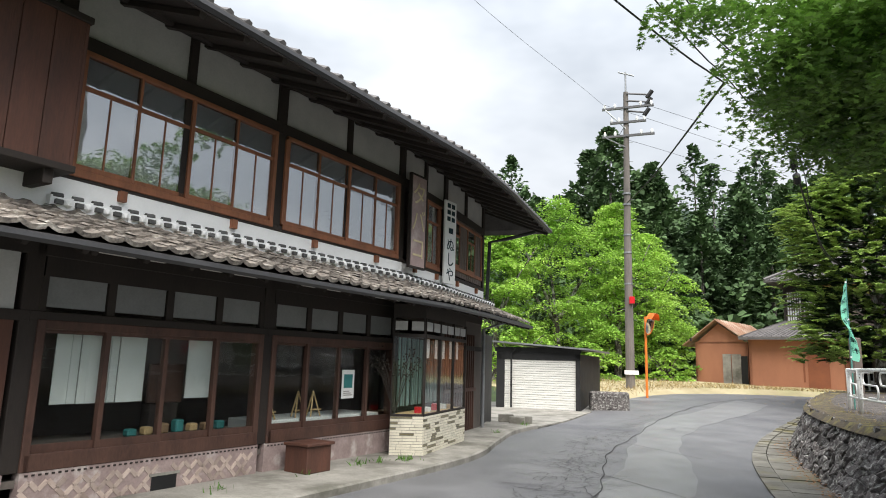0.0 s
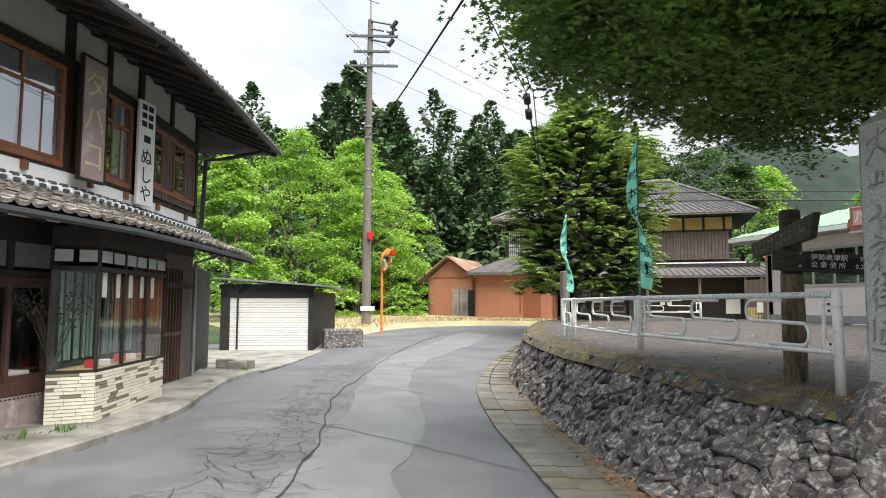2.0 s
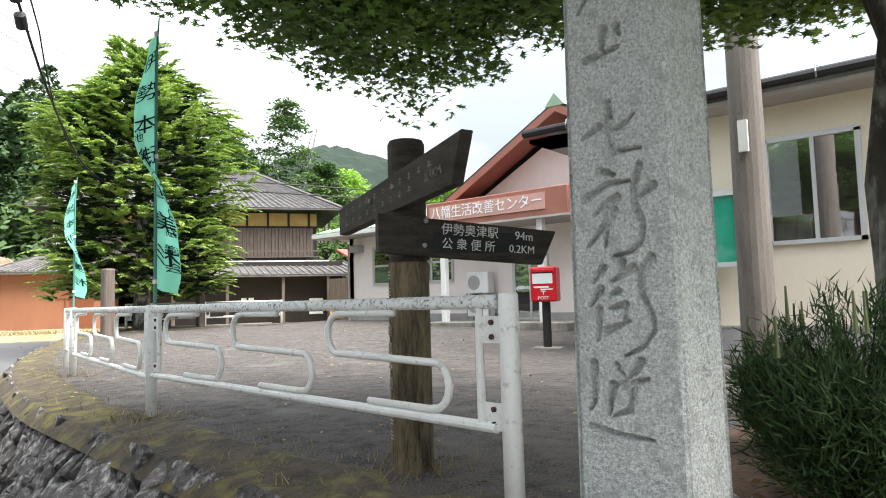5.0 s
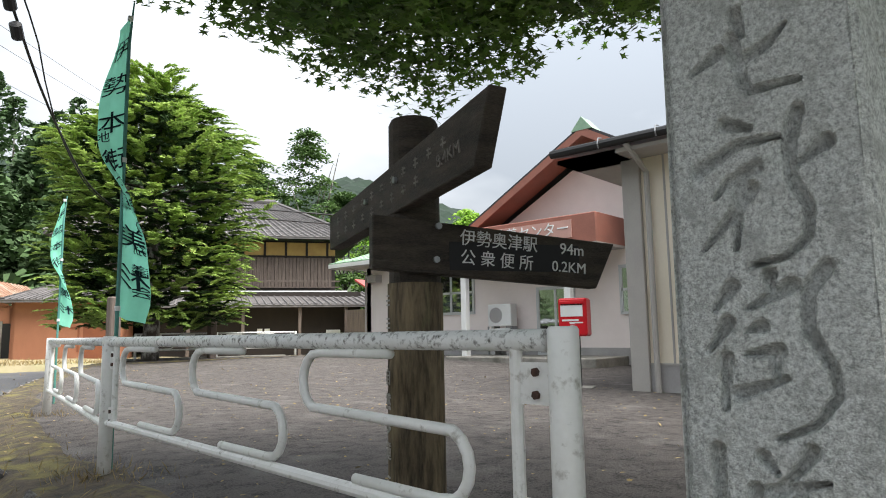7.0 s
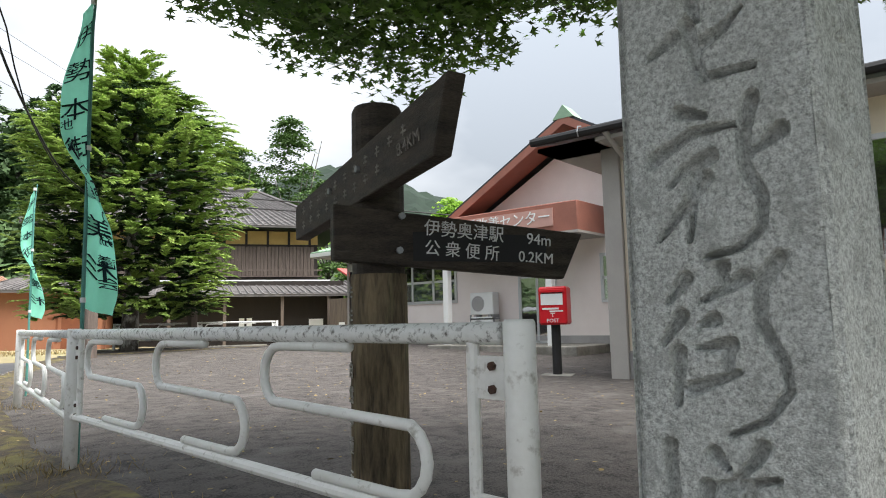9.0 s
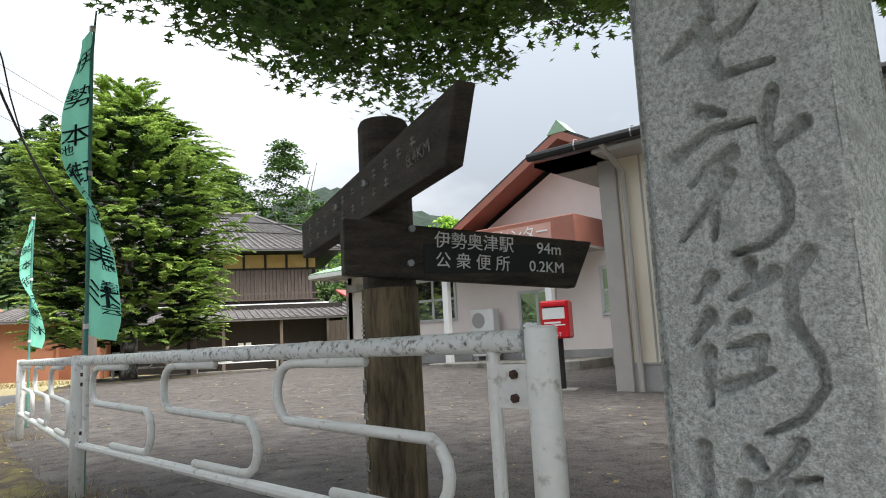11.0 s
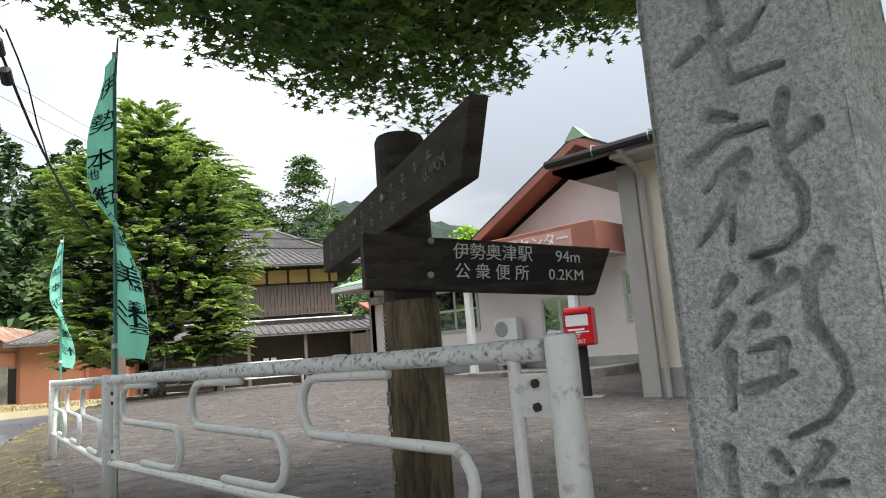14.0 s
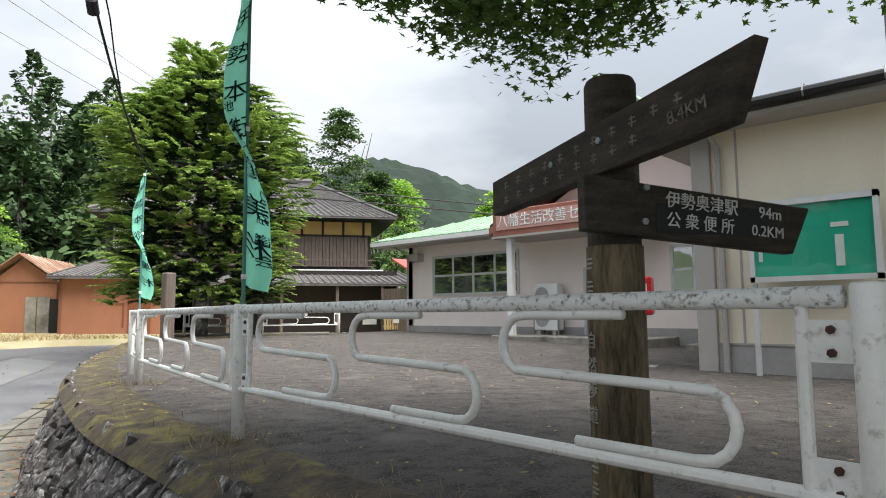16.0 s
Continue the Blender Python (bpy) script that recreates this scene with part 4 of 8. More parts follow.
# ridge course of the lower roof: dark caps set in white plaster
bm, bw = bmesh.new(), bmesh.new()
cap_line = offset_line(0.07, 0.5)
for i in range(1, len(cap_line) - 1):
    a, b = cap_line[i], cap_line[i + 1]
    n = int((b - a).length / 0.17)
    m, length = rail_frame((a.x, a.y), (b.x, b.y), 2.63)
    for k in range(n):
        u = (k + 0.5) * length / n
        tube(bm, [m @ Vector((u - 0.07, -0.03, 0.085)), m @ Vector((u + 0.02, -0.03, 0.09))], 0.028, 6)
        box(bm, (u - 0.055, -0.085, 0.01), (u + 0.01, -0.02, 0.05), m)
        bmesh.ops.create_icosphere(bw, subdivisions=1, radius=0.045, matrix=m @ Matrix.Translation((u + 0.055, -0.055, 0.03)))
    box(bw, (0, -0.05, -0.03), (length, 0.05, 0.085), m)
tagged(part("ridge_cap_course", bm, TILE_DARK, lower_roof), kind="stuff")
part("ridge_plaster", bw, WHITE_PLASTER, lower_roof, "white plaster between the ridge tiles")

# upper roof: deck, rafters, tiles on the slope and a row of round eave tiles
ev, rg = offset_line(1.22, 1.1), offset_line(-3.2, 0.2)
ZE2, ZR2 = 4.43, 6.1
deck = bmesh.new()
for i in range(len(ev) - 1):
    a, b, c, d = ev[i], ev[i + 1], rg[i + 1], rg[i]
    prism(deck, [(a.x, a.y, ZE2), (b.x, b.y, ZE2), (c.x, c.y, ZR2), (d.x, d.y, ZR2)], (0, 0, -0.09))
upper_roof = part("upper_roof", deck, DARK_WOOD, shop, "upper roof with dark eaves and grey tiles")
bm = bmesh.new()
e = ev[-1]
prism(bm, [(e.x, e.y, ZE2), (rg[-1].x, rg[-1].y, ZR2), (rg[-1].x - 4.2, rg[-1].y + 1.3, ZE2)], (0.02, 0.1, -0.09))
prism(bm, [(rg[0].x, rg[0].y, ZR2), (rg[-1].x, rg[-1].y, ZR2), (-5.3, 16.2, 4.6), (-12.6, -1.0, 4.6)], (0, 0, -0.08))
part("back_slope", bm, TILE_FAR, upper_roof)
for i in range(len(ev) - 1):
    length = (ev[i + 1] - ev[i]).length
    for k in range(int(length / 0.5) + 1):
        t = min(0.99, k * 0.5 / length)
        p, q = ev[i].lerp(ev[i + 1], t), rg[i].lerp(rg[i + 1], t)
        solid("rafter", upper_roof, DARK_WOOD, lambda bm: tube(bm, [(p.x, p.y, ZE2 - 0.12), (p.lerp(q, 0.36).x, p.lerp(q, 0.36).y, ZE2 + (ZR2 - ZE2) * 0.36 - 0.12)], 0.04, 5))
boards = offset_line(0.12, 1.0)
solid("eave_beam", upper_roof, DARK_WOOD, lambda bm: tube(bm, [(p.x, p.y, 4.80) for p in boards], 0.09, 6))
solid("eave_gutter", upper_roof, DARK_ROOF, lambda bm: tube(bm, [(p.x, p.y, ZE2 - 0.06) for p in offset_line(1.28, 1.1)], 0.045, 6))
bm = bmesh.new()
for i in range(len(ev) - 1):
    a, b, c, d = ev[i], ev[i + 1], rg[i + 1], rg[i]
    n = max(1, round((b - a).length / 0.22))
    for k in range(n):
        u = (k + 0.5) / n
        p, q = a.lerp(b, u), d.lerp(c, u)
        tube(bm, [(p.x, p.y, ZE2 + 0.04), (q.x, q.y, ZR2 + 0.04)], 0.048, 6)
    prism(bm, [(a.x, a.y, ZE2 + 0.02), (b.x, b.y, ZE2 + 0.02), (c.x, c.y, ZR2 + 0.02), (d.x, d.y, ZR2 + 0.02)], (0, 0, 0.03))
tagged(part("roof_tiles", bm, TILE_FAR, upper_roof), kind="stuff")
solid("eave_pipe", upper_roof, DARK_ROOF, lambda bm: tube(bm, [(1.1, 14.7, ZE2 - 0.1), (0.5, 14.6, 4.15), (0.1, 14.5, 4.05), (0.05, 14.45, 2.6)], 0.04, 6))

# signs on the upper wall
def sign_frame(px, py):
    """A frame whose x runs along the shop front, at a foot point on the wall."""
    d = Vector((SHOP[3][0] - SHOP[2][0], SHOP[3][1] - SHOP[2][1], 0)).normalized()
    return rail_frame((px, py), (px + d.x, py + d.y))[0]


def upright_face(m, u, y, z):
    return m @ Matrix.Translation((u, y, z)) @ Matrix.Rotation(radians(90), 4, "X")


ms = sign_frame(SHOP[3][0] + 0.06, SHOP[3][1] - 0.02)
tob = tagged(boxes("tobacco_sign", None, ENAMEL, [((0.0, -0.14, 2.84), (0.42, -0.10, 4.30))], ms, 0.004), "faded brown vertical enamel tobacco shop sign", "sign")
lettering("sign_letters", "タバコ", 0.40, upright_face(ms, 0.21, -0.143, 3.98), ENAMEL_YELLOW, tob, True, pitch=1.08)
boxes("sign_border", tob, DARK_WOOD, [((-0.02, -0.15, 4.29), (0.44, -0.095, 4.32)), ((-0.02, -0.15, 2.82), (0.44, -0.095, 2.85)), ((-0.02, -0.15, 2.85), (0.005, -0.095, 4.3)), ((0.415, -0.15, 2.85), (0.44, -0.095, 4.3))], ms)
pw = m3 @ Vector((1.5, 0, 0))
mw = sign_frame(pw.x, pw.y)
shop_sign = tagged(boxes("shop_sign", None, WHITE, [((0.0, -0.16, 2.76), (0.38, -0.12, 4.25))], mw, 0.004), "white vertical shop sign with black brush letters", "sign")
lettering("sign_letters", "ぬしや", 0.27, upright_face(mw, 0.19, -0.163, 3.44), INK, shop_sign, True, pitch=0.98)
boxes("sign_bars", shop_sign, INK, [((0.06 + c * 0.15, -0.164, 4.12 - r * 0.12), (0.17 + c * 0.15, -0.16, 4.20 - r * 0.12)) for c in range(2) for r in range(3)] + [((0.12, -0.164, 3.66), (0.27, -0.16, 3.76))], mw)

# inside the shop windows
m1, l1 = segs[1]
bm = bmesh.new()
for k in range(12):
    u = 0.34 + k * 0.075
    box(bm, (u, 0.12 + 0.02 * math.sin(k * 1.3), 0.94), (u + 0.078, 0.13 + 0.02 * math.sin(k * 1.3), 1.62), m1)
tagged(part("shop_curtain", bm, CURTAIN), "white cotton half-curtain hanging inside the shop", "curtain")
bm = bmesh.new()
for k in range(5):
    u = 1.77 + k * 0.075
    box(bm, (u, 0.18, 0.95), (u + 0.078, 0.19 + 0.01 * (k % 2), 1.62), m1)
tagged(part("shop_curtain", bm, CURTAIN), "narrow white cotton curtain inside the shop", "curtain")
tagged(boxes("picture_stand", None, DARK_WOOD, [((1.46, 0.30, 0.601), (1.80, 0.45, 0.90))], m1, 0.01), "dark wooden stand on the display bench", "stand")
tagged(boxes("leaning_picture", None, SHOP_WOOD, [((1.42, 0.30, 0.901), (1.84, 0.34, 1.30))], m1, 0.01), "brown wooden picture board standing behind the glass", "picture")
tagged(boxes("display_bench", None, DARK_IN, [((0.15, 0.10, 0.36), (2.5, 0.8, 0.60))], m1, 0.01), "low dark display bench behind the window", "bench")
random.seed(31)
for k in range(7):
    u = 1.15 + k * 0.18
    h = random.uniform(0.07, 0.16)
    tagged(boxes("ornament", None, (TEAL, PALE_WOOD, BRASS)[k % 3], [((u, 0.16, 0.602), (u + 0.1, 0.26, 0.602 + h))], m1, 0.015), ("small teal ornament on the display bench", "small pale wooden ornament on the display bench", "small brown ornament on the display bench")[k % 3], "ornament", "ornaments in the shop window")
tagged(boxes("display_table", None, CURTAIN, [((0.15, 0.05, 0.36), (2.35, 0.7, 0.66))], m2, 0.01), "display table under a white cloth", "table")
def easel(u):
    e = thing("easel", "small pale wooden display easel on the white table", "easel", "easels in the shop window")
    def legs(bm):
        for du in (-0.09, 0.09):
            tube(bm, [m2 @ Vector((u + du, 0.12, 0.662)), m2 @ Vector((u, 0.18, 0.98))], 0.011, 5)
        tube(bm, [m2 @ Vector((u, 0.28, 0.662)), m2 @ Vector((u, 0.18, 0.98))], 0.011, 5)
    solid("legs", e, PALE_WOOD, legs)
    solid("ledge", e, PALE_WOOD, lambda bm: tube(bm, [m2 @ Vector((u - 0.1, 0.12, 0.75)), m2 @ Vector((u + 0.1, 0.12, 0.75))], 0.011, 5))
for u in (0.27, 0.80, 1.08):
    easel(u)
poster = tagged(boxes("poster", None, WHITE, [((1.42, -0.012, 0.88), (1.68, -0.006, 1.26))], m2), "pale poster with a teal picture stuck on the glass", "poster")
boxes("picture", poster, TEAL, [((1.46, -0.015, 1.02), (1.64, -0.011, 1.20))], m2)
boxes("text_bars", poster, GROUT, [((1.46, -0.015, 0.92 + 0.025 * k), (1.64 - 0.03 * k, -0.011, 0.93 + 0.025 * k)) for k in range(3)], m2)
crate = thing("wooden_box", "dark brown wooden meter box standing on the pavement", "box")
boxes("body", crate, BOARD_WOOD, [((0.27, -0.52, 0.10), (0.68, -0.17, 0.40))], m2, 0.008)
boxes("lid", crate, BOARD_WOOD, [((0.24, -0.55, 0.40), (0.71, -0.16, 0.435))], m2, 0.008)

# garage
GA, GB = (0.22, 21.82), (2.68, 21.18)
mg, lg = rail_frame(GA, GB)
gar = thing("garage", "small black sheet-metal garage with a pale roller shutter", "garage")
boxes("frame", gar, BLACK_PAINT, [((-0.15, 0.0, 0.0), (0.12, 0.12, 1.75)), ((lg - 0.14, 0.0, 0.0), (lg, 0.12, 1.75)), ((-0.15, 0.0, 1.56), (lg, 0.12, 1.95))], mg)
boxes("side_wall", gar, BLACK_PAINT, [((lg - 0.06, 0.1, 0.0), (lg, 4.5, 1.75)), ((-0.15, 0.1, 0.0), (-0.08, 4.5, 1.75)), ((-0.15, 4.45, 0.0), (lg, 4.5, 1.75))], mg)
bm = bmesh.new()
prism(bm, [(-0.3, -0.3, 2.10), (lg + 0.35, -0.3, 1.88), (lg + 0.35, 4.7, 1.88), (-0.3, 4.7, 2.10)], (0, 0, 0.05), mg)
part("roof", bm, STEEL, gar)
boxes("fascia", gar, BLACK_PAINT, [((-0.2, -0.02, 1.8), (lg + 0.05, 0.0, 1.93))], mg)
for k in range(21):
    boxes("shutter_slat", gar, SHUTTER, [((0.1, 0.03 + 0.008 * (k % 2), 0.03 + k * 0.073), (lg - 0.12, 0.06, 0.03 + k * 0.073 + 0.066))], mg, 0.008)
solid("downpipe", gar, BLACK_PAINT, lambda bm: tube(bm, [mg @ Vector((0.36, -0.05, 0.05)), mg @ Vector((0.36, -0.05, 1.75)), mg @ Vector((0.5, -0.15, 1.9))], 0.03, 6))


# ---- the fence along the lot ----
PE, P1, P2, P3 = (5.50, 5.75), (5.79, 9.0), (6.56, 12.34), (6.93, 13.5)
TOP = 1.495


def fence_post(x, y, z0, z1):
    def f(bm):
        tube(bm, [(x, y, z0 - 0.1), (x, y, z1 - 0.008), (x, y, z1)], [0.038, 0.038, 0.033], 16)
    solid("post", fence, POST_PAINT, f, smooth=True)


def s_pipe(m, u, w, z_top, z_bot):
    """One S-bent tube: top bar, bend, middle bar, bend, bottom bar; it starts at u and is w wide."""
    zm = (z_top + z_bot) / 2
    r1, r2 = (z_top - zm) / 2, (zm - z_bot) / 2
    pts = [(u + 0.60 * w, 0, z_top), (u + r1 + 0.02, 0, z_top)]
    for k in range(1, 8):
        a = math.pi / 2 + math.pi * k / 8
        pts.append((u + r1 + r1 * math.cos(a), 0, zm + r1 + r1 * math.sin(a)))
    pts += [(u + r1 + 0.02, 0, zm + 0.006), (u + w - r2 - 0.02, 0, zm - 0.006)]
    for k in range(1, 8):
        a = math.pi / 2 - math.pi * k / 8
        pts.append((u + w - r2 + r2 * math.cos(a), 0, z_bot + r2 + r2 * math.sin(a)))
    pts += [(u + w - r2 - 0.02, 0, z_bot), (u + 0.38 * w, 0, z_bot)]
    return solid("bent_tube", fence, POST_PAINT, lambda bm: tube(bm, [m @ Vector(p) for p in pts], 0.0165, 10), smooth=True)


def fence_span(p, q, count, z_top, z_ground, flip=False):
    m, length = rail_frame(p, q)
    solid("top_rail", fence, RAIL, lambda bm: tube(bm, [m @ Vector((0.02 if not flip else 0.05, 0, z_top - 0.027)), m @ Vector((length - 0.05, 0, z_top - 0.027))], 0.027, 16), smooth=True)
    solid("bottom_rail", fence, POST_PAINT, lambda bm: tube(bm, [m @ Vector((0.02, 0, z_ground + 0.29)), m @ Vector((length - 0.07, 0, z_ground + 0.29))], 0.021, 10))
    for u in (0.075, length - 0.085):
        solid("upright", fence, POST_PAINT, lambda bm: tube(bm, [m @ Vector((u + (0.06 if u < 1 else -0.06), 0, z_ground + 0.28)), m @ Vector((u + (0.06 if u < 1 else -0.06), 0, z_top - 0.03))], 0.0165, 10))
        for z in (z_top - 0.13, z_ground + 0.33):
            boxes("bracket", fence, POST_PAINT, [((u - 0.05, -0.003, z - 0.05), (u + 0.05, 0.003, z + 0.05))], m)
            for dz in (-0.027, 0.027):
                solid("bolt", fence, RUSTY, lambda bm: tube(bm, [m @ Vector((u + 0.005, -0.012, z + dz)), m @ Vector((u + 0.005, 0.012, z + dz))], 0.011, 6))
    usable = length - 0.42
    for k in range(count):
        w = usable / count * 0.86
        s_pipe(m, length - 0.21 - usable * (k + 1) / count + 0.03 if flip else 0.21 + usable * k / count + 0.03, w, z_top - 0.066, z_ground + 0.325)


fence = thing("guard_fence", "white tubular guard fence with S-bent bars and chipped paint", "fence")
for x, y in (PE, P1, P2, P3):
    fence_post(x, y, 0.66, TOP)
fence_span(P1, PE, 3, TOP - 0.005, 0.71)
fence_span(P2, P1, 3, TOP - 0.005, 0.69)
fence_span(P3, P2, 1, TOP - 0.005, 0.69)
near_fence = fence
fence = thing("guard_fence", "white tubular guard fence on the far side of the lot", "fence")
FB = [(17.0, 22.6), (14.9, 23.75), (12.9, 24.85)]
for x, y in FB:
    fence_post(x, y, 0.74, 1.60)
fence_span(FB[1], FB[0], 2, 1.60, 0.80)
fence_span(FB[2], FB[1], 2, 1.60, 0.80)
tagged(boxes("kerb_wall", None, CONCRETE, [((-0.3, -0.1, 0.55), (4.6, 0.1, 0.86))], rail_frame((12.8, 25.1), (17.0, 22.8))[0], 0.02), "low concrete kerb wall behind the far fence", "kerb wall")

# ---- signpost ----
sp = thing("signpost", "wooden trail signpost of a mossy log with two dark arrow boards", "signpost")
C = Vector((5.866, 6.575, 0))
bm = bmesh.new()
tube(bm, [(C.x, C.y, 0.62), (C.x, C.y, 1.0), (C.x, C.y, 1.66)], [0.104, 0.101, 0.099], 20)
part("log", bm, LOG_WOOD, sp, smooth=False)
bm = bmesh.new()
tube(bm, [(C.x, C.y, 1.66), (C.x, C.y, 2.245), (C.x, C.y, 2.262)], [0.093, 0.092, 0.084], 20)
part("log_top", bm, SIGN_WOOD, sp, "dark charred log head")


def arrow_board(p, q, z0, h, slope, rise, thick, tip, label):
    """A board from p to q, pointed at q; slope and rise lift the far end of its lower and upper edge."""
    m, length = rail_frame(p, q)
    poly = [(0, 0, z0), (length - tip, 0, z0 + slope), (length, 0, z0 + h + rise), (0, 0, z0 + h)]
    bm = bmesh.new()
    prism(bm, poly, (0, thick, 0), m)
    bmesh.ops.bevel(bm, geom=list(bm.edges), offset=0.004, segments=1, affect="EDGES")
    return part("arrow_board", bm, SIGN_WOOD, sp, label), m, length


b1, mb1, l1b = arrow_board((5.64, 6.553), (6.492, 6.104), 1.70, 0.185, -0.06, -0.072, 0.05, 0.09, "black arrow board with white station and toilet lettering")
b2, mb2, l2b = arrow_board((6.02, 7.25), (5.535, 5.97), 1.86, 0.15, 0.085, 0.145, 0.06, 0.09, "weathered arrow board with worn lettering")
# the faces turned to the road
ang1 = math.atan2(-0.06, l1b)
fm1 = mb1 @ Matrix.Translation((0, -0.0022, 0)) @ Matrix.Rotation(radians(90), 4, "X")
tilt1 = Matrix.Rotation(ang1, 4, "Z")
lettering("board_letters", "伊勢奥津駅", 0.062, fm1 @ Matrix.Translation((0.47, 1.804, 0)) @ tilt1, WHITE, b1)
lettering("board_letters", "94m", 0.06, fm1 @ Matrix.Translation((0.77, 1.783, 0)) @ tilt1, WHITE, b1)
lettering("board_letters", "公 衆 便 所", 0.060, fm1 @ Matrix.Translation((0.46, 1.735, 0)) @ tilt1, WHITE, b1)
lettering("board_letters", "0.2KM", 0.056, fm1 @ Matrix.Translation((0.755, 1.716, 0)) @ tilt1, WHITE, b1)
boxes("dark_panel", b1, BLACK, [((0.275, -0.0014, 1.70), (0.80, 0.0, 1.80))], mb1)
LETTER_PALE = mat("faded_white_letters", (0.55, 0.54, 0.50), (0.30, 0.29, 0.26), 30, 0.9, 0.1)
WORN = mat("worn_letter_paint", (0.26, 0.24, 0.21), (0.10, 0.09, 0.08), 40, 0.9, 0.2)
tilt2 = Matrix.Rotation(math.atan2(0.13, l2b), 4, "Z")
fm2 = mb2 @ Matrix.Translation((0, -0.0022, 0)) @ Matrix.Rotation(radians(90), 4, "X")
lettering("board_letters", "8.4KM", 0.058, fm2 @ Matrix.Translation((1.13, 2.015, 0)) @ tilt2, WORN, b2)
random.seed(5)
bars = []
for r in range(2):
    for k in range(11):
        u = 0.10 + k * 0.098
        if r == 0 and k > 8:
            continue
        z = 1.895 + u * 0.092 + r * 0.062
        bars += [((u, -0.002, z), (u + 0.035, 0.0, z + 0.006)), ((u + 0.012, -0.002, z - 0.01), (u + 0.018, 0.0, z + 0.026)), ((u + 0.004, -0.002, z + 0.016), (u + 0.032, 0.0, z + 0.021))]
tagged(boxes("worn_writing", b2, WORN, bars, mb2), kind="stuff")
for u, z in ((0.235, 1.853), (0.225, 1.735)):
    solid("bolt", b1, STEEL, lambda bm: tube(bm, [mb1 @ Vector((u, -0.012, z)), mb1 @ Vector((u, 0.005, z))], 0.012, 8))
for u in (0.46, 0.74):
    solid("bolt", b2, STEEL, lambda bm: tube(bm, [mb2 @ Vector((u, -0.012, 1.95 + u * 0.095)), mb2 @ Vector((u, 0.005, 1.95 + u * 0.095))], 0.012, 8))
side = Vector((-0.86, 0.51, 0)).normalized()
right = Vector((-side.y, side.x, 0))
lm = Matrix(((right.x, 0, side.x, C.x + side.x * 0.1015), (right.y, 0, side.y, C.y + side.y * 0.1015), (0, 1, 0, 0), (0, 0, 0, 1)))
lettering("post_letters", "自然歩道", 0.062, lm @ Matrix.Translation((0, 1.33, 0)), LETTER_PALE, sp, True, pitch=1.35)
bm = bmesh.new()
for z in (1.60, 1.52, 1.45, 0.98, 0.91, 0.84):
    for dz, w in ((0.0, 0.02), (0.016, 0.014), (-0.016, 0.016)):
        box(bm, (-w, z + dz - 0.003, -0.003), (w, z + dz + 0.003, 0.001), lm)
tagged(part("post_marks", bm, LETTER_PALE, sp), kind="stuff")

# ---- stone pillar with carved strokes ----
PL, PM, PR = Vector((5.463, 5.462, 0)), Vector((5.46, 5.107, 0)), Vector((5.703, 5.066, 0))
PZ0, PZ1 = 0.76, 2.74
# strokes: across the face from its middle, and height above the ground
STROKES = [
    [(-.104, 2.59), (.057, 2.66)], [(-.01, 2.68), (-.027, 2.56), (-.12, 2.43)], [(-.016, 2.56), (.088, 2.46)],
    [(-.03, 2.35), (-.045, 2.26)], [(-.1, 2.26), (.02, 2.28)], [(.014, 2.35), (.026, 2.32)],
    [(-.029, 2.1), (-.018, 2.05)], [(-.064, 2.03), (-.119, 2.0)], [(-.039, 2.05), (-.023, 1.96), (-.01, 1.936), (.076, 1.938)], [(-.024, 2.0), (.027, 2.02), (.06, 2.05)],
    [(-.062, 1.88), (-.015, 1.863)], [(-.12, 1.794), (-.042, 1.836), (.033, 1.838)], [(-.009, 1.787), (-.06, 1.768), (-.088, 1.738)], [(-.041, 1.764), (-.055, 1.635)], [(-.019, 1.747), (-.068, 1.69), (-.114, 1.639)],
]
STROKES += [
    [(.068, 1.88), (.049, 1.82), (.05, 1.753), (.076, 1.7), (.07, 1.645), (.034, 1.613), (-.026, 1.6)], [(.113, 1.813), (.062, 1.78)],
    [(-.068, 1.563), (-.102, 1.52)], [(-.079, 1.495), (-.116, 1.443)], [(-.088, 1.427), (-.093, 1.332)], [(-.001, 1.58), (0, 1.55)], [(.036, 1.56), (-.04, 1.52)], [(-.021, 1.486), (-.045, 1.478)], [(.005, 1.442), (-.05, 1.435)], [(0, 1.438), (-.001, 1.392)], [(-.068, 1.36), (.016, 1.392)],
]
STROKES += [
    [(.094, 1.59), (.059, 1.544), (.056, 1.48), (.091, 1.408), (.094, 1.364), (.056, 1.312), (-.005, 1.283)],
    [(-.113, 1.255), (-.114, 1.14), (-.13, 1.11)], [(-.035, 1.25), (-.012, 1.225)], [(.047, 1.268), (.031, 1.241), (-.006, 1.204)], [(-.025, 1.189), (.068, 1.216)], [(-.05, 1.19), (-.066, 1.1)], [(.018, 1.19), (.004, 1.118), (-.056, 1.09)], [(-.127, 1.05), (-.03, 1.036), (.073, 1.031)],
]
random.seed(19)
SIDE_STROKES = []
for k in range(16):
    z = 1.0 + k * 0.105
    for _ in range(4):
        a = random.uniform(-0.04, 0.03)
        SIDE_STROKES.append([(a, z + random.uniform(0, 0.06)), (a + random.uniform(0.01, 0.03), z + random.uniform(0, 0.06))])


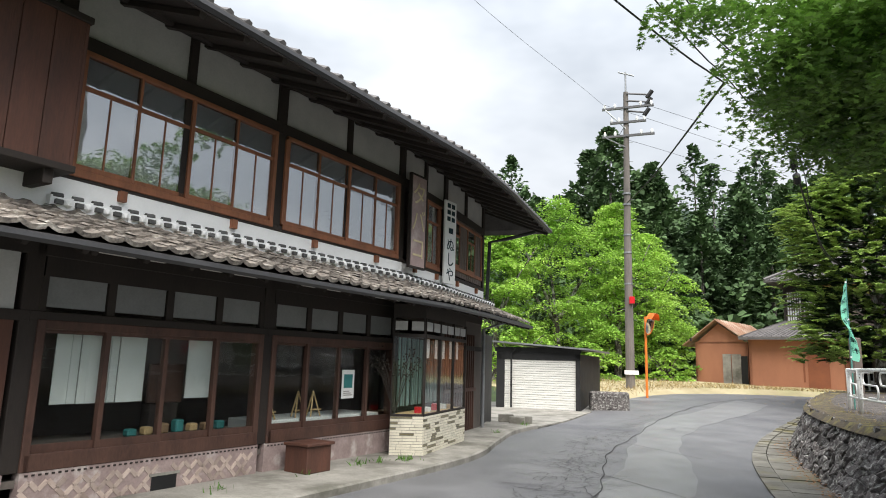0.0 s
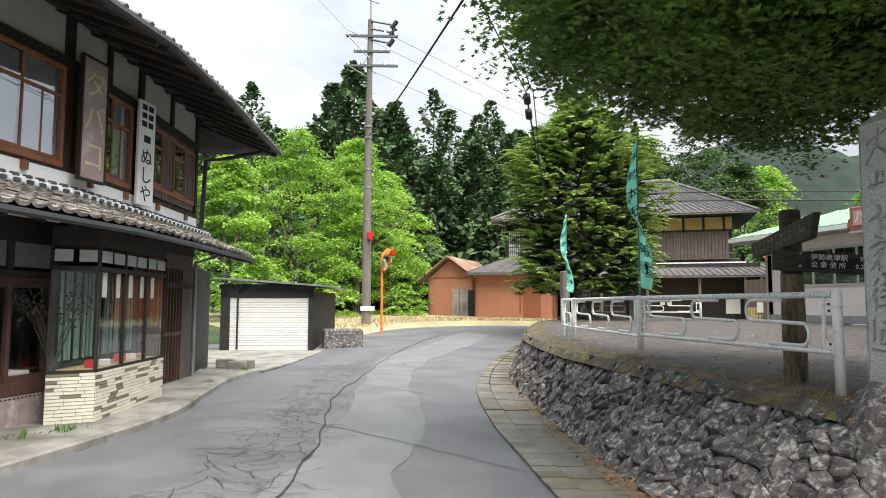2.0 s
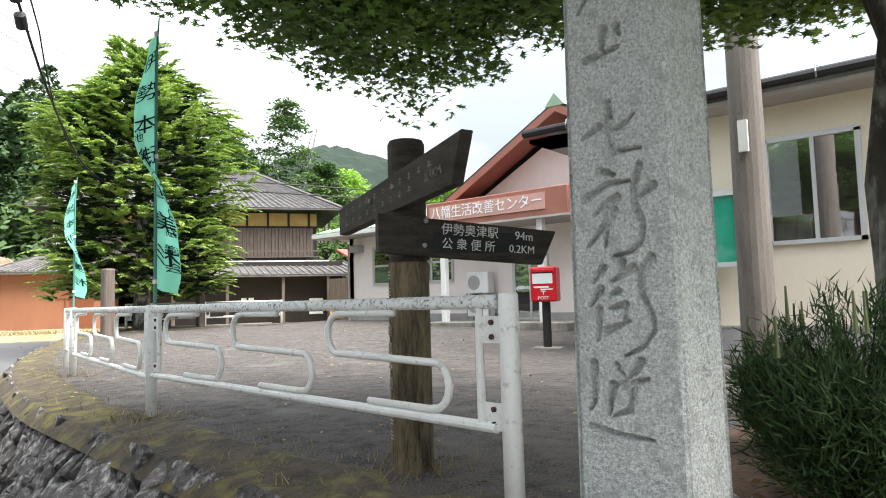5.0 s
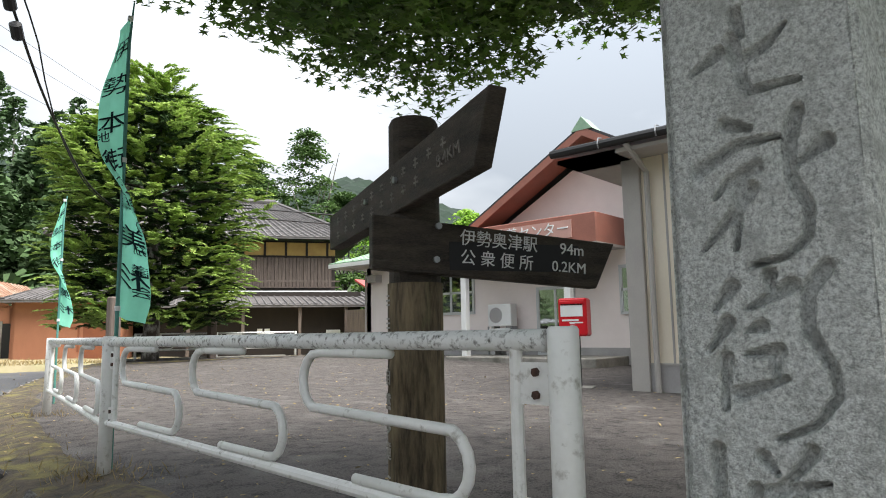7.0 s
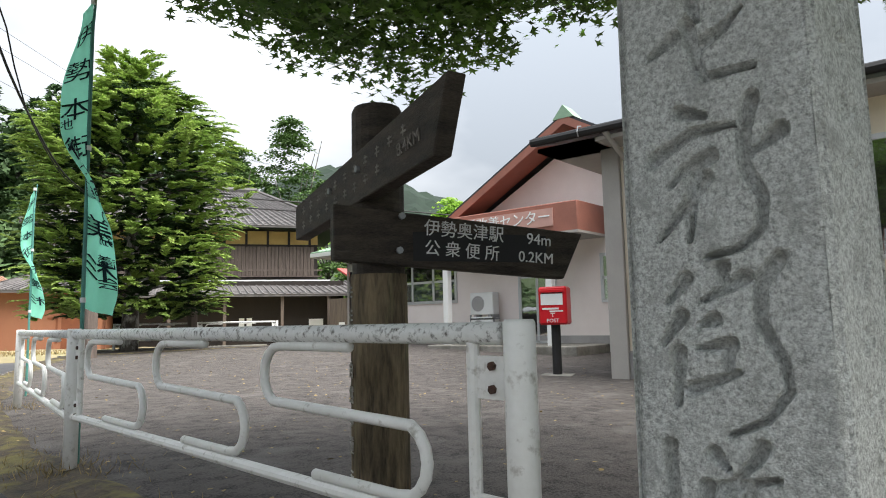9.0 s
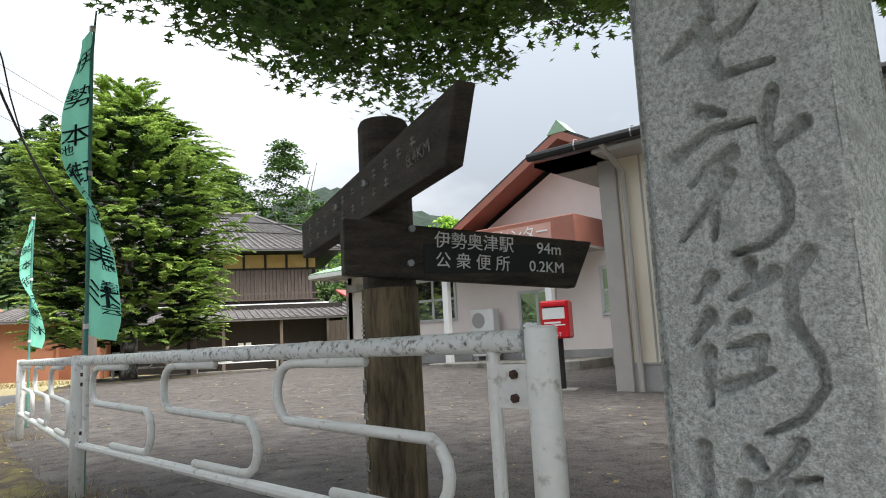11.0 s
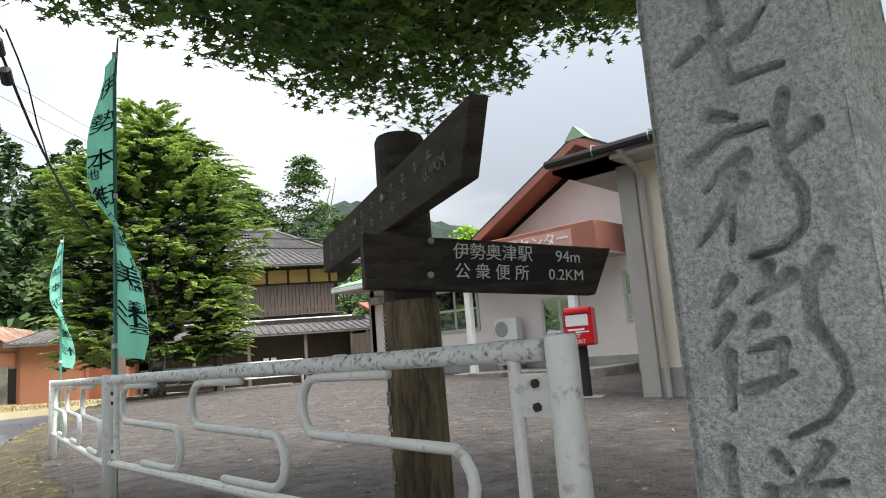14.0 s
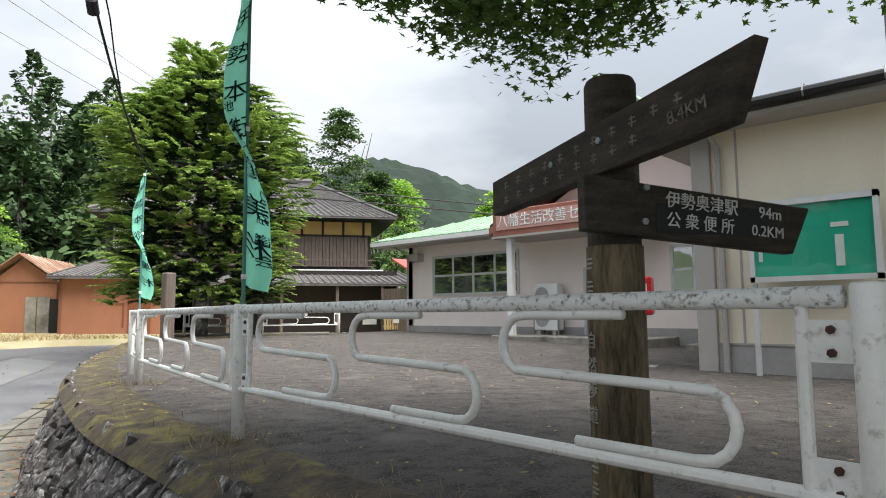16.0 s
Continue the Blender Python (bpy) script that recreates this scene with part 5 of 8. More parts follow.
def groove(u, z, strokes, wide):
    """How deep a brush-like cut is at a place of a face; each stroke starts broad and thins out."""
    best = 0.0
    for st in strokes:
        if not min(p[1] for p in st) - 0.04 < z < max(p[1] for p in st) + 0.04:
            continue
        for n, ((ax, ay), (bx, by)) in enumerate(zip(st, st[1:])):
            dx, dy = bx - ax, by - ay
            t = max(0, min(1, ((u - ax) * dx + (z - ay) * dy) / (dx * dx + dy * dy + 1e-9)))
            w = wide * (1.25 - 0.75 * (n + t) / (len(st) - 1))
            d = math.hypot(u - ax - t * dx, z - ay - t * dy)
            best = max(best, 1 - smooth01(w * 0.35, w, d))
    return best


def pillar_face(a, b, strokes, wide, depth, nx, nz):
    """One dressed face from plan point a to b, narrowing a little upwards, with its cuts."""
    vs, fs = [], []
    d = (b - a).normalized()
    out = Vector((d.y, -d.x, 0))
    out = out if out.dot(Vector((-1, -1, 0))) > 0 else -out
    width = (b - a).length
    centre = (PL + PR) / 2
    for k in range(nz + 1):
        z = PZ0 + (PZ1 - PZ0) * k / nz
        shrink = 1.025 - 0.06 * k / nz
        for i in range(nx + 1):
            f = i / nx
            u = (f - 0.5) * width
            e = min(f, 1 - f) * width
            off = depth * groove(u, z, strokes, wide) * (e > 0.004) + 0.012 * (1 - smooth01(0, 0.018, e)) + (0.003 * noise.noise((u * 13, z * 13, 3 + width)) + 0.0018 * noise.noise((u * 45, z * 45, 8))) * smooth01(0, 0.01, e)
            p = centre + (a.lerp(b, f) - centre) * shrink - out * off
            vs.append((p.x, p.y, z))
    for k in range(nz):
        for i in range(nx):
            o = k * (nx + 1) + i
            fs.append((o, o + nx + 1, o + nx + 2, o + 1))
    return vs, fs


pillar = mesh_from("stone_pillar", *pillar_face(PL, PM, STROKES, 0.0145, 0.027, 80, 420), GRANITE)
tagged(pillar, "tall square granite waymark pillar with carved brush characters", "stone pillar")
mesh_from("pillar_side", *pillar_face(PM, PR, SIDE_STROKES, 0.008, 0.008, 30, 200), GRANITE, pillar)
PQ = PL + PR - PM
centre = (PL + PR) / 2
bm = bmesh.new()
for a, b in ((PR, PQ), (PQ, PL)):
    quad = [(a, PZ0, 1.025), (b, PZ0, 1.025), (b, PZ1, 0.965), (a, PZ1, 0.965)]
    bm.faces.new([bm.verts.new((*(centre + (p - centre) * f).xy, z)) for p, z, f in quad])
cap = [bm.verts.new((*(centre + (p - centre) * 0.965).xy, PZ1)) for p in (PL, PM, PR, PQ)]
apex = bm.verts.new((centre.x, centre.y, PZ1 + 0.13))
for i in range(4):
    bm.faces.new((cap[i], cap[(i + 1) % 4], apex))
part("pillar_back", bm, GRANITE, pillar)

# rough stony mound that the pillar stands in
vs, fs = [], []
for i in range(29):
    for k in range(29):
        x, y = 5.0 + i * 0.04, 4.65 + k * 0.04
        r = math.hypot((x - 5.56) / 1.05, y - 5.2)
        rough = 0.05 * noise.noise((x * 7, y * 7, 11)) + 0.03 * noise.noise((x * 19, y * 19, 12))
        vs.append((x, y, 0.815 - 0.42 * smooth01(0.24, 0.58, r) + rough * (1 - 0.6 * smooth01(0.3, 0.1, r))))
for i in range(28):
    for k in range(28):
        o = i * 29 + k
        fs.append((o, o + 29, o + 30, o + 1))
tagged(mesh_from("pillar_mound", vs, fs, STONE_FAR), "dark lichen-spotted stony mound at the pillar's foot", "mound", kind="structure")

# ---- banners on the fence ----
def banner(x, y, z0, z1, zc0, zc1, yaw, width, phase, text_size, small):
    b = thing("banner", "mint green cloth banner with brush letters, tied to the fence", "banner", "banners on the fence")
    solid("pole", b, mat("banner_pole_green", (0.10, 0.30, 0.26), None, 4, 0.5, 0), lambda bm: tube(bm, [(x, y, z0), (x, y, z1 - 0.3), (x + 0.03, y + 0.02, z1)], [0.013, 0.012, 0.005], 8))
    d = Vector((math.cos(yaw), math.sin(yaw), 0))
    nrm = Vector((-d.y, d.x, 0))
    def at(u, v):
        """u across the cloth, v down it."""
        z = zc1 + (zc0 - zc1) * v
        turn = radians(205) * smooth01(0.38, 0.88, v + 0.03 * phase)
        squeeze = (0.35 + 0.65 * smooth01(0.0, 0.3, v)) * (0.62 + 0.38 * abs(2 * smooth01(0.4, 0.85, v) - 1)) * (1 + 0.25 * smooth01(0.75, 0.9, v) - 0.2 * smooth01(0.93, 1.0, v))
        side = d * math.cos(turn) + nrm * math.sin(turn)
        across = nrm * math.cos(turn) - d * math.sin(turn)
        fold = 0.035 * math.sin(u * 6.0 + v * 5 + phase) * u * (0.4 + v)
        return Vector((x, y, z)) + side * (width * u * squeeze) + across * fold - Vector((0, 0, 0.10 * u * (1 - 0.5 * v)))
    vs, fs = [], []
    nu, nv = 8, 48
    for j in range(nv + 1):
        for i in range(nu + 1):
            vs.append(at(i / nu, j / nv))
    for j in range(nv):
        for i in range(nu):
            o = j * (nu + 1) + i
            fs.append((o, o + 1, o + nu + 2, o + nu + 1))
    mesh_from("cloth", vs, fs, MINT, b, smooth=True)
    def letter_on(ch, uc, vc, size_v):
        cu = bpy.data.curves.new("letter", "FONT")
        cu.body, cu.size, cu.align_x, cu.align_y, cu.resolution_u = ch, 1.0, "CENTER", "CENTER", 2
        ob = bpy.data.objects.new("letter", cu)
        scene.collection.objects.link(ob)
        bpy.context.view_layer.update()
        me = bpy.data.meshes.new_from_object(ob.evaluated_get(bpy.context.evaluated_depsgraph_get()))
        bpy.data.objects.remove(ob)
        flip = -1 if small < 0 else 1
        sides = []
        for off in (0.004, -0.004):
            m2 = me.copy()
            for v in m2.vertices:
                u = max(0.02, min(0.98, uc + flip * v.co.x * size_v * (zc1 - zc0) / (width * 0.8)))
                vv = vc - v.co.y * size_v
                e = 0.01
                du, dv = at(min(1, u + e), vv) - at(u, vv), at(u, vv + e) - at(u, vv)
                v.co = at(u, vv) + du.cross(dv).normalized() * off
            sides.append(m2)
        bmm = bmesh.new()
        for s2 in sides:
            bmm.from_mesh(s2)
        part("banner_letter", bmm, INK, b)
    for k, ch in enumerate("伊勢本街道美杉"):
        letter_on(ch, 0.48, 0.10 + k * 0.128, text_size)
    if abs(small) > 1:
        for k, ch in enumerate("地域づくり協議会"):
            letter_on(ch, 0.84, 0.40 + k * 0.072, text_size * 0.55)
    for z in (zc1 - 0.02, (zc0 + zc1) / 2, zc0 + 0.03):
        solid("pole_tie", b, WHITE, lambda bm: tube(bm, [(x, y, z), (x, y, z + 0.03)], 0.018, 8))
    return b


banner(5.875, 9.12, 0.7, 3.68, 1.62, 3.55, radians(172), 0.165, 0.4, 0.078, -2)
banner(6.99, 13.46, 0.7, 3.2, 1.66, 3.14, radians(165), 0.12, 0.9, 0.075, -1)

# ---- post box ----
pb = thing("post_box", "red post box on a dark pole with a white base slab", "post box")
mbx = pose(13.72, 10.48, 0.54, 0, 0, -72)
boxes("slab", pb, CONCRETE, [((-0.26, -0.22, 0.0), (0.26, 0.22, 0.04))], mbx, 0.01)
solid("pole", pb, BLACK_PAINT, lambda bm: tube(bm, [mbx @ Vector((0, 0, 0.03)), mbx @ Vector((0, 0, 0.9))], 0.075, 14))
bm = bmesh.new()
box(bm, (-0.23, -0.19, 0.84), (0.23, 0.19, 1.46), mbx, 0.03)
part("box_body", bm, RED, pb)
boxes("slot_hood", pb, RED, [((-0.2, -0.215, 1.36), (0.2, -0.18, 1.41))], mbx, 0.006)
boxes("label_plate", pb, WHITE, [((-0.19, -0.196, 1.16), (0.17, -0.188, 1.34))], mbx)
boxes("slot", pb, BLACK, [((-0.17, -0.199, 1.345), (0.17, -0.186, 1.36))], mbx)
fpb = mbx @ Matrix.Translation((0, -0.193, 0)) @ Matrix.Rotation(radians(90), 4, "X")
lettering("post_letters", "POST", 0.085, fpb @ Matrix.Translation((0, 0.905, 0)), WHITE, pb)
lettering("post_mark", "〒", 0.12, fpb @ Matrix.Translation((0, 1.0, 0)), WHITE, pb)
boxes("text_bars", pb, WHITE, [((-0.17, -0.195, 1.085), (0.1, -0.189, 1.115)), ((-0.05, -0.195, 1.05), (0.17, -0.189, 1.07))], mbx)

# ---- community centre ----
cc = thing("community_centre", "single-storey community centre with pale pink walls, green and red-brown roofs", "public building")
X = 19.6
ID = Matrix.Identity(4)
each("main_wall", cc, PINK_WALL, [((X, 9.0, 0.6), (X + 0.2, 22.05, 3.95)), ((X, 21.85, 0.6), (X + 8, 22.05, 3.95)), ((X + 7.9, 9.0, 0.6), (X + 8.1, 22.05, 3.95)), ((X, 9.0, 0.6), (X + 8, 9.2, 3.95))])
boxes("plinth", cc, GREY_BASE, [((X - 0.03, 9.0, 0.45), (X, 22.08, 1.02)), ((X, 22.05, 0.45), (X + 8, 22.09, 1.02))])
bm = bmesh.new()
prism(bm, [(X, 8.6, 3.9), (X, 17.2, 3.9), (X, 12.9, 6.25)], (0.2, 0, 0))
part("gable_wall", bm, PINK_WALL, cc)
bm = bmesh.new()
for y0, y1 in ((17.6, 12.9), (8.2, 12.9)):
    prism(bm, [(X - 0.95, y0, 3.85), (X - 0.95, y1, 6.52), (X - 0.95, y1, 6.66), (X - 0.95, y0, 3.99)], (9.5, 0, 0))
part("gable_roof", bm, DARK_ROOF, cc, "dark sheet roof over the gable")
bm = bmesh.new()
for y0, y1 in ((17.6, 12.9), (8.2, 12.9)):
    prism(bm, [(X - 0.99, y0, 3.68), (X - 0.99, y1, 6.36), (X - 0.99, y1, 6.58), (X - 0.99, y0, 3.9)], (0.06, 0, 0))
    prism(bm, [(X - 0.94, y0, 3.80), (X - 0.94, y1, 6.48), (X - 0.94, y1, 6.51), (X - 0.94, y0, 3.83)], (0.95, 0, 0))
part("bargeboard", bm, RED_FASCIA, cc, "brick-red bargeboards and soffit")
solid("ridge_end", cc, GREEN_ROOF, lambda bm: prism(bm, [(X - 1.0, 12.6, 6.5), (X - 1.0, 13.2, 6.5), (X - 1.0, 12.9, 6.85)], (0.5, 0, 0)))
# green sheet roof, with standing seams
bm = bmesh.new()
prism(bm, [(X - 0.85, 23.1, 3.88), (X - 0.85, 16.9, 3.88), (X + 2.4, 16.9, 4.85), (X + 2.4, 20.9, 4.85)], (0, 0, 0.05))
prism(bm, [(X - 0.85, 23.1, 3.88), (X + 2.4, 20.9, 4.85), (X + 6.0, 20.9, 4.85), (X + 9.0, 23.1, 3.88)], (0, 0, 0.05))
prism(bm, [(X + 2.4, 16.9, 4.85), (X + 2.4, 20.9, 4.85), (X + 9, 20.9, 4.85), (X + 9, 16.9, 4.85)], (0, 0, 0.05))
green_roof = part("green_roof", bm, GREEN_ROOF, cc, "pale green standing-seam sheet roof")
for k in range(14):
    y = 17.0 + k * 0.44
    t = 1.0 if y < 20.9 else (23.1 - y) / 2.2
    solid("seam", green_roof, GREEN_ROOF, lambda bm: tube(bm, [(X - 0.85, y, 3.945), (X - 0.85 + 3.25 * t, y, 3.945 + 0.97 * t)], 0.022, 5))
boxes("green_fascia", cc, WHITE, [((X - 0.87, 16.9, 3.76), (X - 0.82, 23.1, 3.89)), ((X - 0.85, 23.06, 3.76), (X + 8, 23.1, 3.89))])
boxes("eave_soffit", cc, SOFFIT, [((X - 0.84, 16.9, 3.72), (X + 0.1, 23.0, 3.77))])
# entrance canopy with the name
boxes("canopy", cc, RED_FASCIA, [((X - 1.5, 12.35, 3.55), (X, 17.05, 4.28))], None, 0.02, "red-brown box canopy over the entrance")
boxes("canopy_edge", cc, SOFFIT, [((X - 1.52, 12.33, 3.50), (X, 17.07, 3.56))])
boxes("name_board", cc, mat("faded_name_board", (0.55, 0.33, 0.28), (0.48, 0.28, 0.24), 3, 0.6, 0.03), [((X - 1.53, 13.0, 3.72), (X - 1.5, 16.9, 4.16))])
fcc = Matrix(((0, 0, -1, X - 1.533), (-1, 0, 0, 0), (0, 1, 0, 0), (0, 0, 0, 1)))
lettering("name_letters", "八幡生活改善センター", 0.38, fcc @ Matrix.Translation((-14.95, 3.94, 0)), WHITE, cc, depth=0.01)
for y in (13.3, 16.6):
    solid("column", cc, WHITE, lambda bm: box(bm, (X - 1.35, y - 0.09, 0.6), (X - 1.17, y + 0.09, 3.52), None, 0.01))
boxes("step", cc, CONCRETE, [((X - 1.7, 12.4, 0.5), (X, 17.0, 0.82))], None, 0.02)


def wall_window(y0, y1, z0, z1, n, rows, x=X, screen=SHOJI, frame=ALU):
    w = boxes("window", cc, frame, [((x - 0.05, y0, z0 - 0.05), (x + 0.03, y1, z0)), ((x - 0.05, y0, z1), (x + 0.03, y1, z1 + 0.05)), ((x - 0.05, y0 - 0.05, z0 - 0.05), (x + 0.03, y0, z1 + 0.05)), ((x - 0.05, y1, z0 - 0.05), (x + 0.03, y1 + 0.05, z1 + 0.05))])
    for k in range(n):
        a, b = y0 + (y1 - y0) * k / n, y0 + (y1 - y0) * (k + 1) / n
        for r in range(rows):
            c, d = z0 + (z1 - z0) * r / rows, z0 + (z1 - z0) * (r + 1) / rows
            boxes("sash", w, frame, [((x - 0.04, a, c), (x - 0.01, a + 0.035, d)), ((x - 0.04, b - 0.035, c), (x - 0.01, b, d)), ((x - 0.04, a, c), (x - 0.01, b, c + 0.035)), ((x - 0.04, a, d - 0.035), (x - 0.01, b, d))])
            boxes("pane", w, GLASS_UP, [((x - 0.025, a + 0.03, c + 0.03), (x - 0.02, b - 0.03, d - 0.03))])
            # rows above the first: dark sheet painted as the unlit room
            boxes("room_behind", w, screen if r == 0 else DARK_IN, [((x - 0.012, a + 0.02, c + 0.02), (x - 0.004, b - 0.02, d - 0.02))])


wall_window(17.3, 20.8, 2.05, 3.28, 4, 2, screen=mat("dusty_green_blind", (0.34, 0.40, 0.37), (0.28, 0.33, 0.31), 2, 0.8, 0))
wall_window(11.95, 12.5, 1.9, 3.05, 1, 2)
wall_window(13.9, 15.0, 0.85, 2.62, 2, 1, screen=DARK_IN)
wall_window(9.7, 10.9, 1.95, 3.1, 2, 2)


def ac_unit(y, z):
    a = thing("air_conditioner", "white outdoor air-conditioner unit with a round fan grille by the wall", "air conditioner", "air conditioners by the wall")
    boxes("case", a, WHITE, [((X - 0.5, y - 0.4, z), (X - 0.2, y + 0.4, z + 0.62))], None, 0.02)
    fm = Matrix.Translation((X - 0.505, y + 0.12, z + 0.31)) @ Matrix.Rotation(radians(-90), 4, "Y")
    def grille(bm):
        for r in (0.06, 0.11, 0.16, 0.21):
            tube(bm, [fm @ Vector((r * math.cos(t * math.pi / 12), r * math.sin(t * math.pi / 12), 0.004)) for t in range(25)], 0.006, 4, False)
    solid("fan_disc", a, GREY_BASE, lambda bm: bmesh.ops.create_cone(bm, cap_ends=True, segments=24, radius1=0.22, radius2=0.22, depth=0.01, matrix=fm))
    solid("grille", a, ALU, grille)
    each("foot", a, GREY_BASE, [((X - 0.48, y - 0.3, z - 0.12), (X - 0.2, y - 0.2, z)), ((X - 0.48, y + 0.2, z - 0.12), (X - 0.2, y + 0.3, z))])


ac_unit(16.0, 1.62)
ac_unit(16.0, 0.94)
boxes("unit_rack", cc, STEEL, [((X - 0.5, 15.6, 1.5), (X - 0.2, 15.63, 1.62)), ((X - 0.5, 15.58, 0.82), (X - 0.47, 15.62, 1.62)), ((X - 0.5, 16.38, 0.82), (X - 0.47, 16.42, 1.62)), ((X - 0.5, 15.58, 1.48), (X - 0.2, 16.42, 1.52))])
boxes("wall_duct", cc, SOFFIT, [((X - 0.3, 21.3, 3.2), (X, 21.75, 3.45))])
solid("downpipe", cc, SOFFIT, lambda bm: tube(bm, [(X - 0.1, 22.0, 0.6), (X - 0.1, 22.0, 3.5), (X - 0.6, 22.3, 3.75)], 0.04, 6))
solid("cable_run", cc, BLACK, lambda bm: tube(bm, [(X - 0.02, 11.75, 5.2), (X - 0.03, 11.75, 3.9), (X - 0.06, 11.5, 3.8), (X - 0.06, 11.45, 3.4), (X - 0.02, 11.7, 3.2)], 0.015, 5))
boxes("meter_box", cc, SOFFIT, [((X - 0.12, 11.3, 3.9), (X, 11.55, 4.15))])
for y, z0 in ((11.2, 0.5), (10.4, 0.5)):
    tagged(boxes("step_block", None, CONCRETE, [((X - 1.6, y - 0.35, z0), (X - 0.9, y + 0.35, z0 + 0.22))], None, 0.02), "grey concrete step block by the hall wall", "block", "step blocks")

# front hall with cream walls
WX = 13.65
hall = thing("hall_wing", "cream-rendered hall wing with a dark sheet roof and gutter", "public building")
boxes("wall", hall, CREAM_WALL, [((WX, -6.0, 0.95), (WX + 0.2, 9.4, 4.12)), ((WX, 9.2, 0.95), (X, 9.4, 4.12)), ((WX, -6.0, 0.95), (X + 6, -5.8, 4.12))])
boxes("plinth", hall, GREY_BASE, [((WX - 0.03, -6.0, 0.4), (WX + 0.2, 9.43, 0.96)), ((WX, 9.2, 0.4), (X, 9.43, 0.96))])
boxes("plinth_trim", hall, SOFFIT, [((WX - 0.045, -6.0, 0.945), (WX, 9.44, 0.975))])
boxes("corner_trim", hall, SOFFIT, [((WX - 0.07, 9.18, 0.45), (WX + 0.13, 9.47, 4.1))], None, 0.01)
bm = bmesh.new()
prism(bm, [(WX - 0.62, 10.35, 4.20), (WX - 0.62, -6.6, 4.20), (WX + 4.2, -6.6, 5.35), (WX + 4.2, 10.35, 5.35)], (0, 0, 0.14))
prism(bm, [(WX + 4.2, 10.35, 5.35), (WX + 4.2, -6.6, 5.35), (WX + 9.0, -6.6, 4.20), (WX + 9.0, 10.35, 4.20)], (0, 0, 0.14))
part("roof", bm, DARK_ROOF, hall, "dark grey sheet roof")
boxes("soffit", hall, SOFFIT, [((WX - 0.58, -6.5, 4.10), (WX + 0.1, 10.3, 4.16)), ((WX - 0.58, 9.3, 4.10), (X - 0.9, 10.3, 4.16))])
solid("gutter", hall, BLACK_PAINT, lambda bm: tube(bm, [(WX - 0.68, 10.35, 4.25), (WX - 0.68, -6.6, 4.25)], 0.065, 8))
for k in range(9):
    y = 9.5 - k * 0.9
    solid("gutter_hook", hall, STEEL, lambda bm: tube(bm, [(WX - 0.62, y, 4.36), (WX - 0.72, y, 4.34), (WX - 0.755, y, 4.25), (WX - 0.72, y, 4.18)], 0.012, 5))
solid("downpipe", hall, SOFFIT, lambda bm: tube(bm, [(WX - 0.66, 9.1, 4.2), (WX - 0.4, 9.05, 4.0), (WX - 0.09, 9.05, 3.85), (WX - 0.09, 9.05, 0.5)], 0.045, 8))
each("joint_trim", hall, SOFFIT, [((WX - 0.012, y, 0.97), (WX, y + 0.03, 4.1)) for y in (8.8, 5.0, 2.2)])
w = boxes("window", hall, ALU, [((WX - 0.06, 5.55, 2.1), (WX + 0.02, 6.75, 2.16)), ((WX - 0.06, 5.55, 3.56), (WX + 0.02, 6.75, 3.63)), ((WX - 0.06, 6.68, 2.1), (WX + 0.02, 6.75, 3.6)), ((WX - 0.06, 5.55, 2.1), (WX + 0.02, 5.62, 3.6)), ((WX - 0.05, 6.1, 2.1), (WX + 0.02, 6.15, 3.6))])
boxes("pane", w, GLASS_UP, [((WX - 0.03, 5.6, 2.14), (WX - 0.025, 6.7, 3.58))])
boxes("blind", w, SHOJI, [((WX - 0.015, 6.3, 2.5), (WX - 0.005, 6.68, 3.58))])
# dark sheet close behind the glass, painted as the unlit room
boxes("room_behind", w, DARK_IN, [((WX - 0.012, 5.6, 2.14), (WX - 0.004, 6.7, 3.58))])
nb = thing("notice_board", "glazed green notice board in an aluminium frame on legs", "notice board")
NX0 = 13.28
boxes("board", nb, BOARD_GREEN, [((NX0, 7.08, 1.88), (NX0 + 0.04, 8.5, 2.84))])
boxes("frame", nb, ALU, [((NX0 - 0.05, 7.02, 2.84), (NX0 + 0.08, 8.56, 2.92)), ((NX0 - 0.05, 7.02, 1.82), (NX0 + 0.08, 8.56, 1.89)), ((NX0 - 0.05, 8.5, 1.82), (NX0 + 0.08, 8.56, 2.92)), ((NX0 - 0.05, 7.02, 1.82), (NX0 + 0.08, 7.08, 2.92))])
for y in (7.05, 8.53):
    boxes("leg", nb, ALU, [((NX0, y - 0.03, 0.5), (NX0 + 0.06, y + 0.03, 1.8))])
boxes("pane", nb, GLASS, [((NX0 - 0.04, 7.08, 1.89), (NX0 - 0.035, 8.5, 2.84))])
for y0, y1, z0, z1 in ((8.02, 8.1, 2.2, 2.7), (7.42, 7.52, 2.0, 2.4), (7.36, 7.56, 2.5, 2.56), (8.4, 8.45, 2.1, 2.3)):
    tagged(boxes("notice_paper", None, WHITE, [((NX0 - 0.012, y0, z0), (NX0 - 0.004, y1, z1))]), "white notice slip pinned on the green board", "notice", "papers on the notice board")
# concrete utility pole before the hall
up = thing("utility_pole", "stained concrete utility pole before the hall", "utility pole")
solid("pole", up, POLE_CONC, lambda bm: tube(bm, [(11.3, 6.36, 0.4), (11.3, 6.36, 4.0), (11.3, 6.36, 11.0)], [0.19, 0.175, 0.13], 18))
boxes("plate", up, WHITE, [((11.08, 6.30, 3.0), (11.12, 6.40, 3.35))])

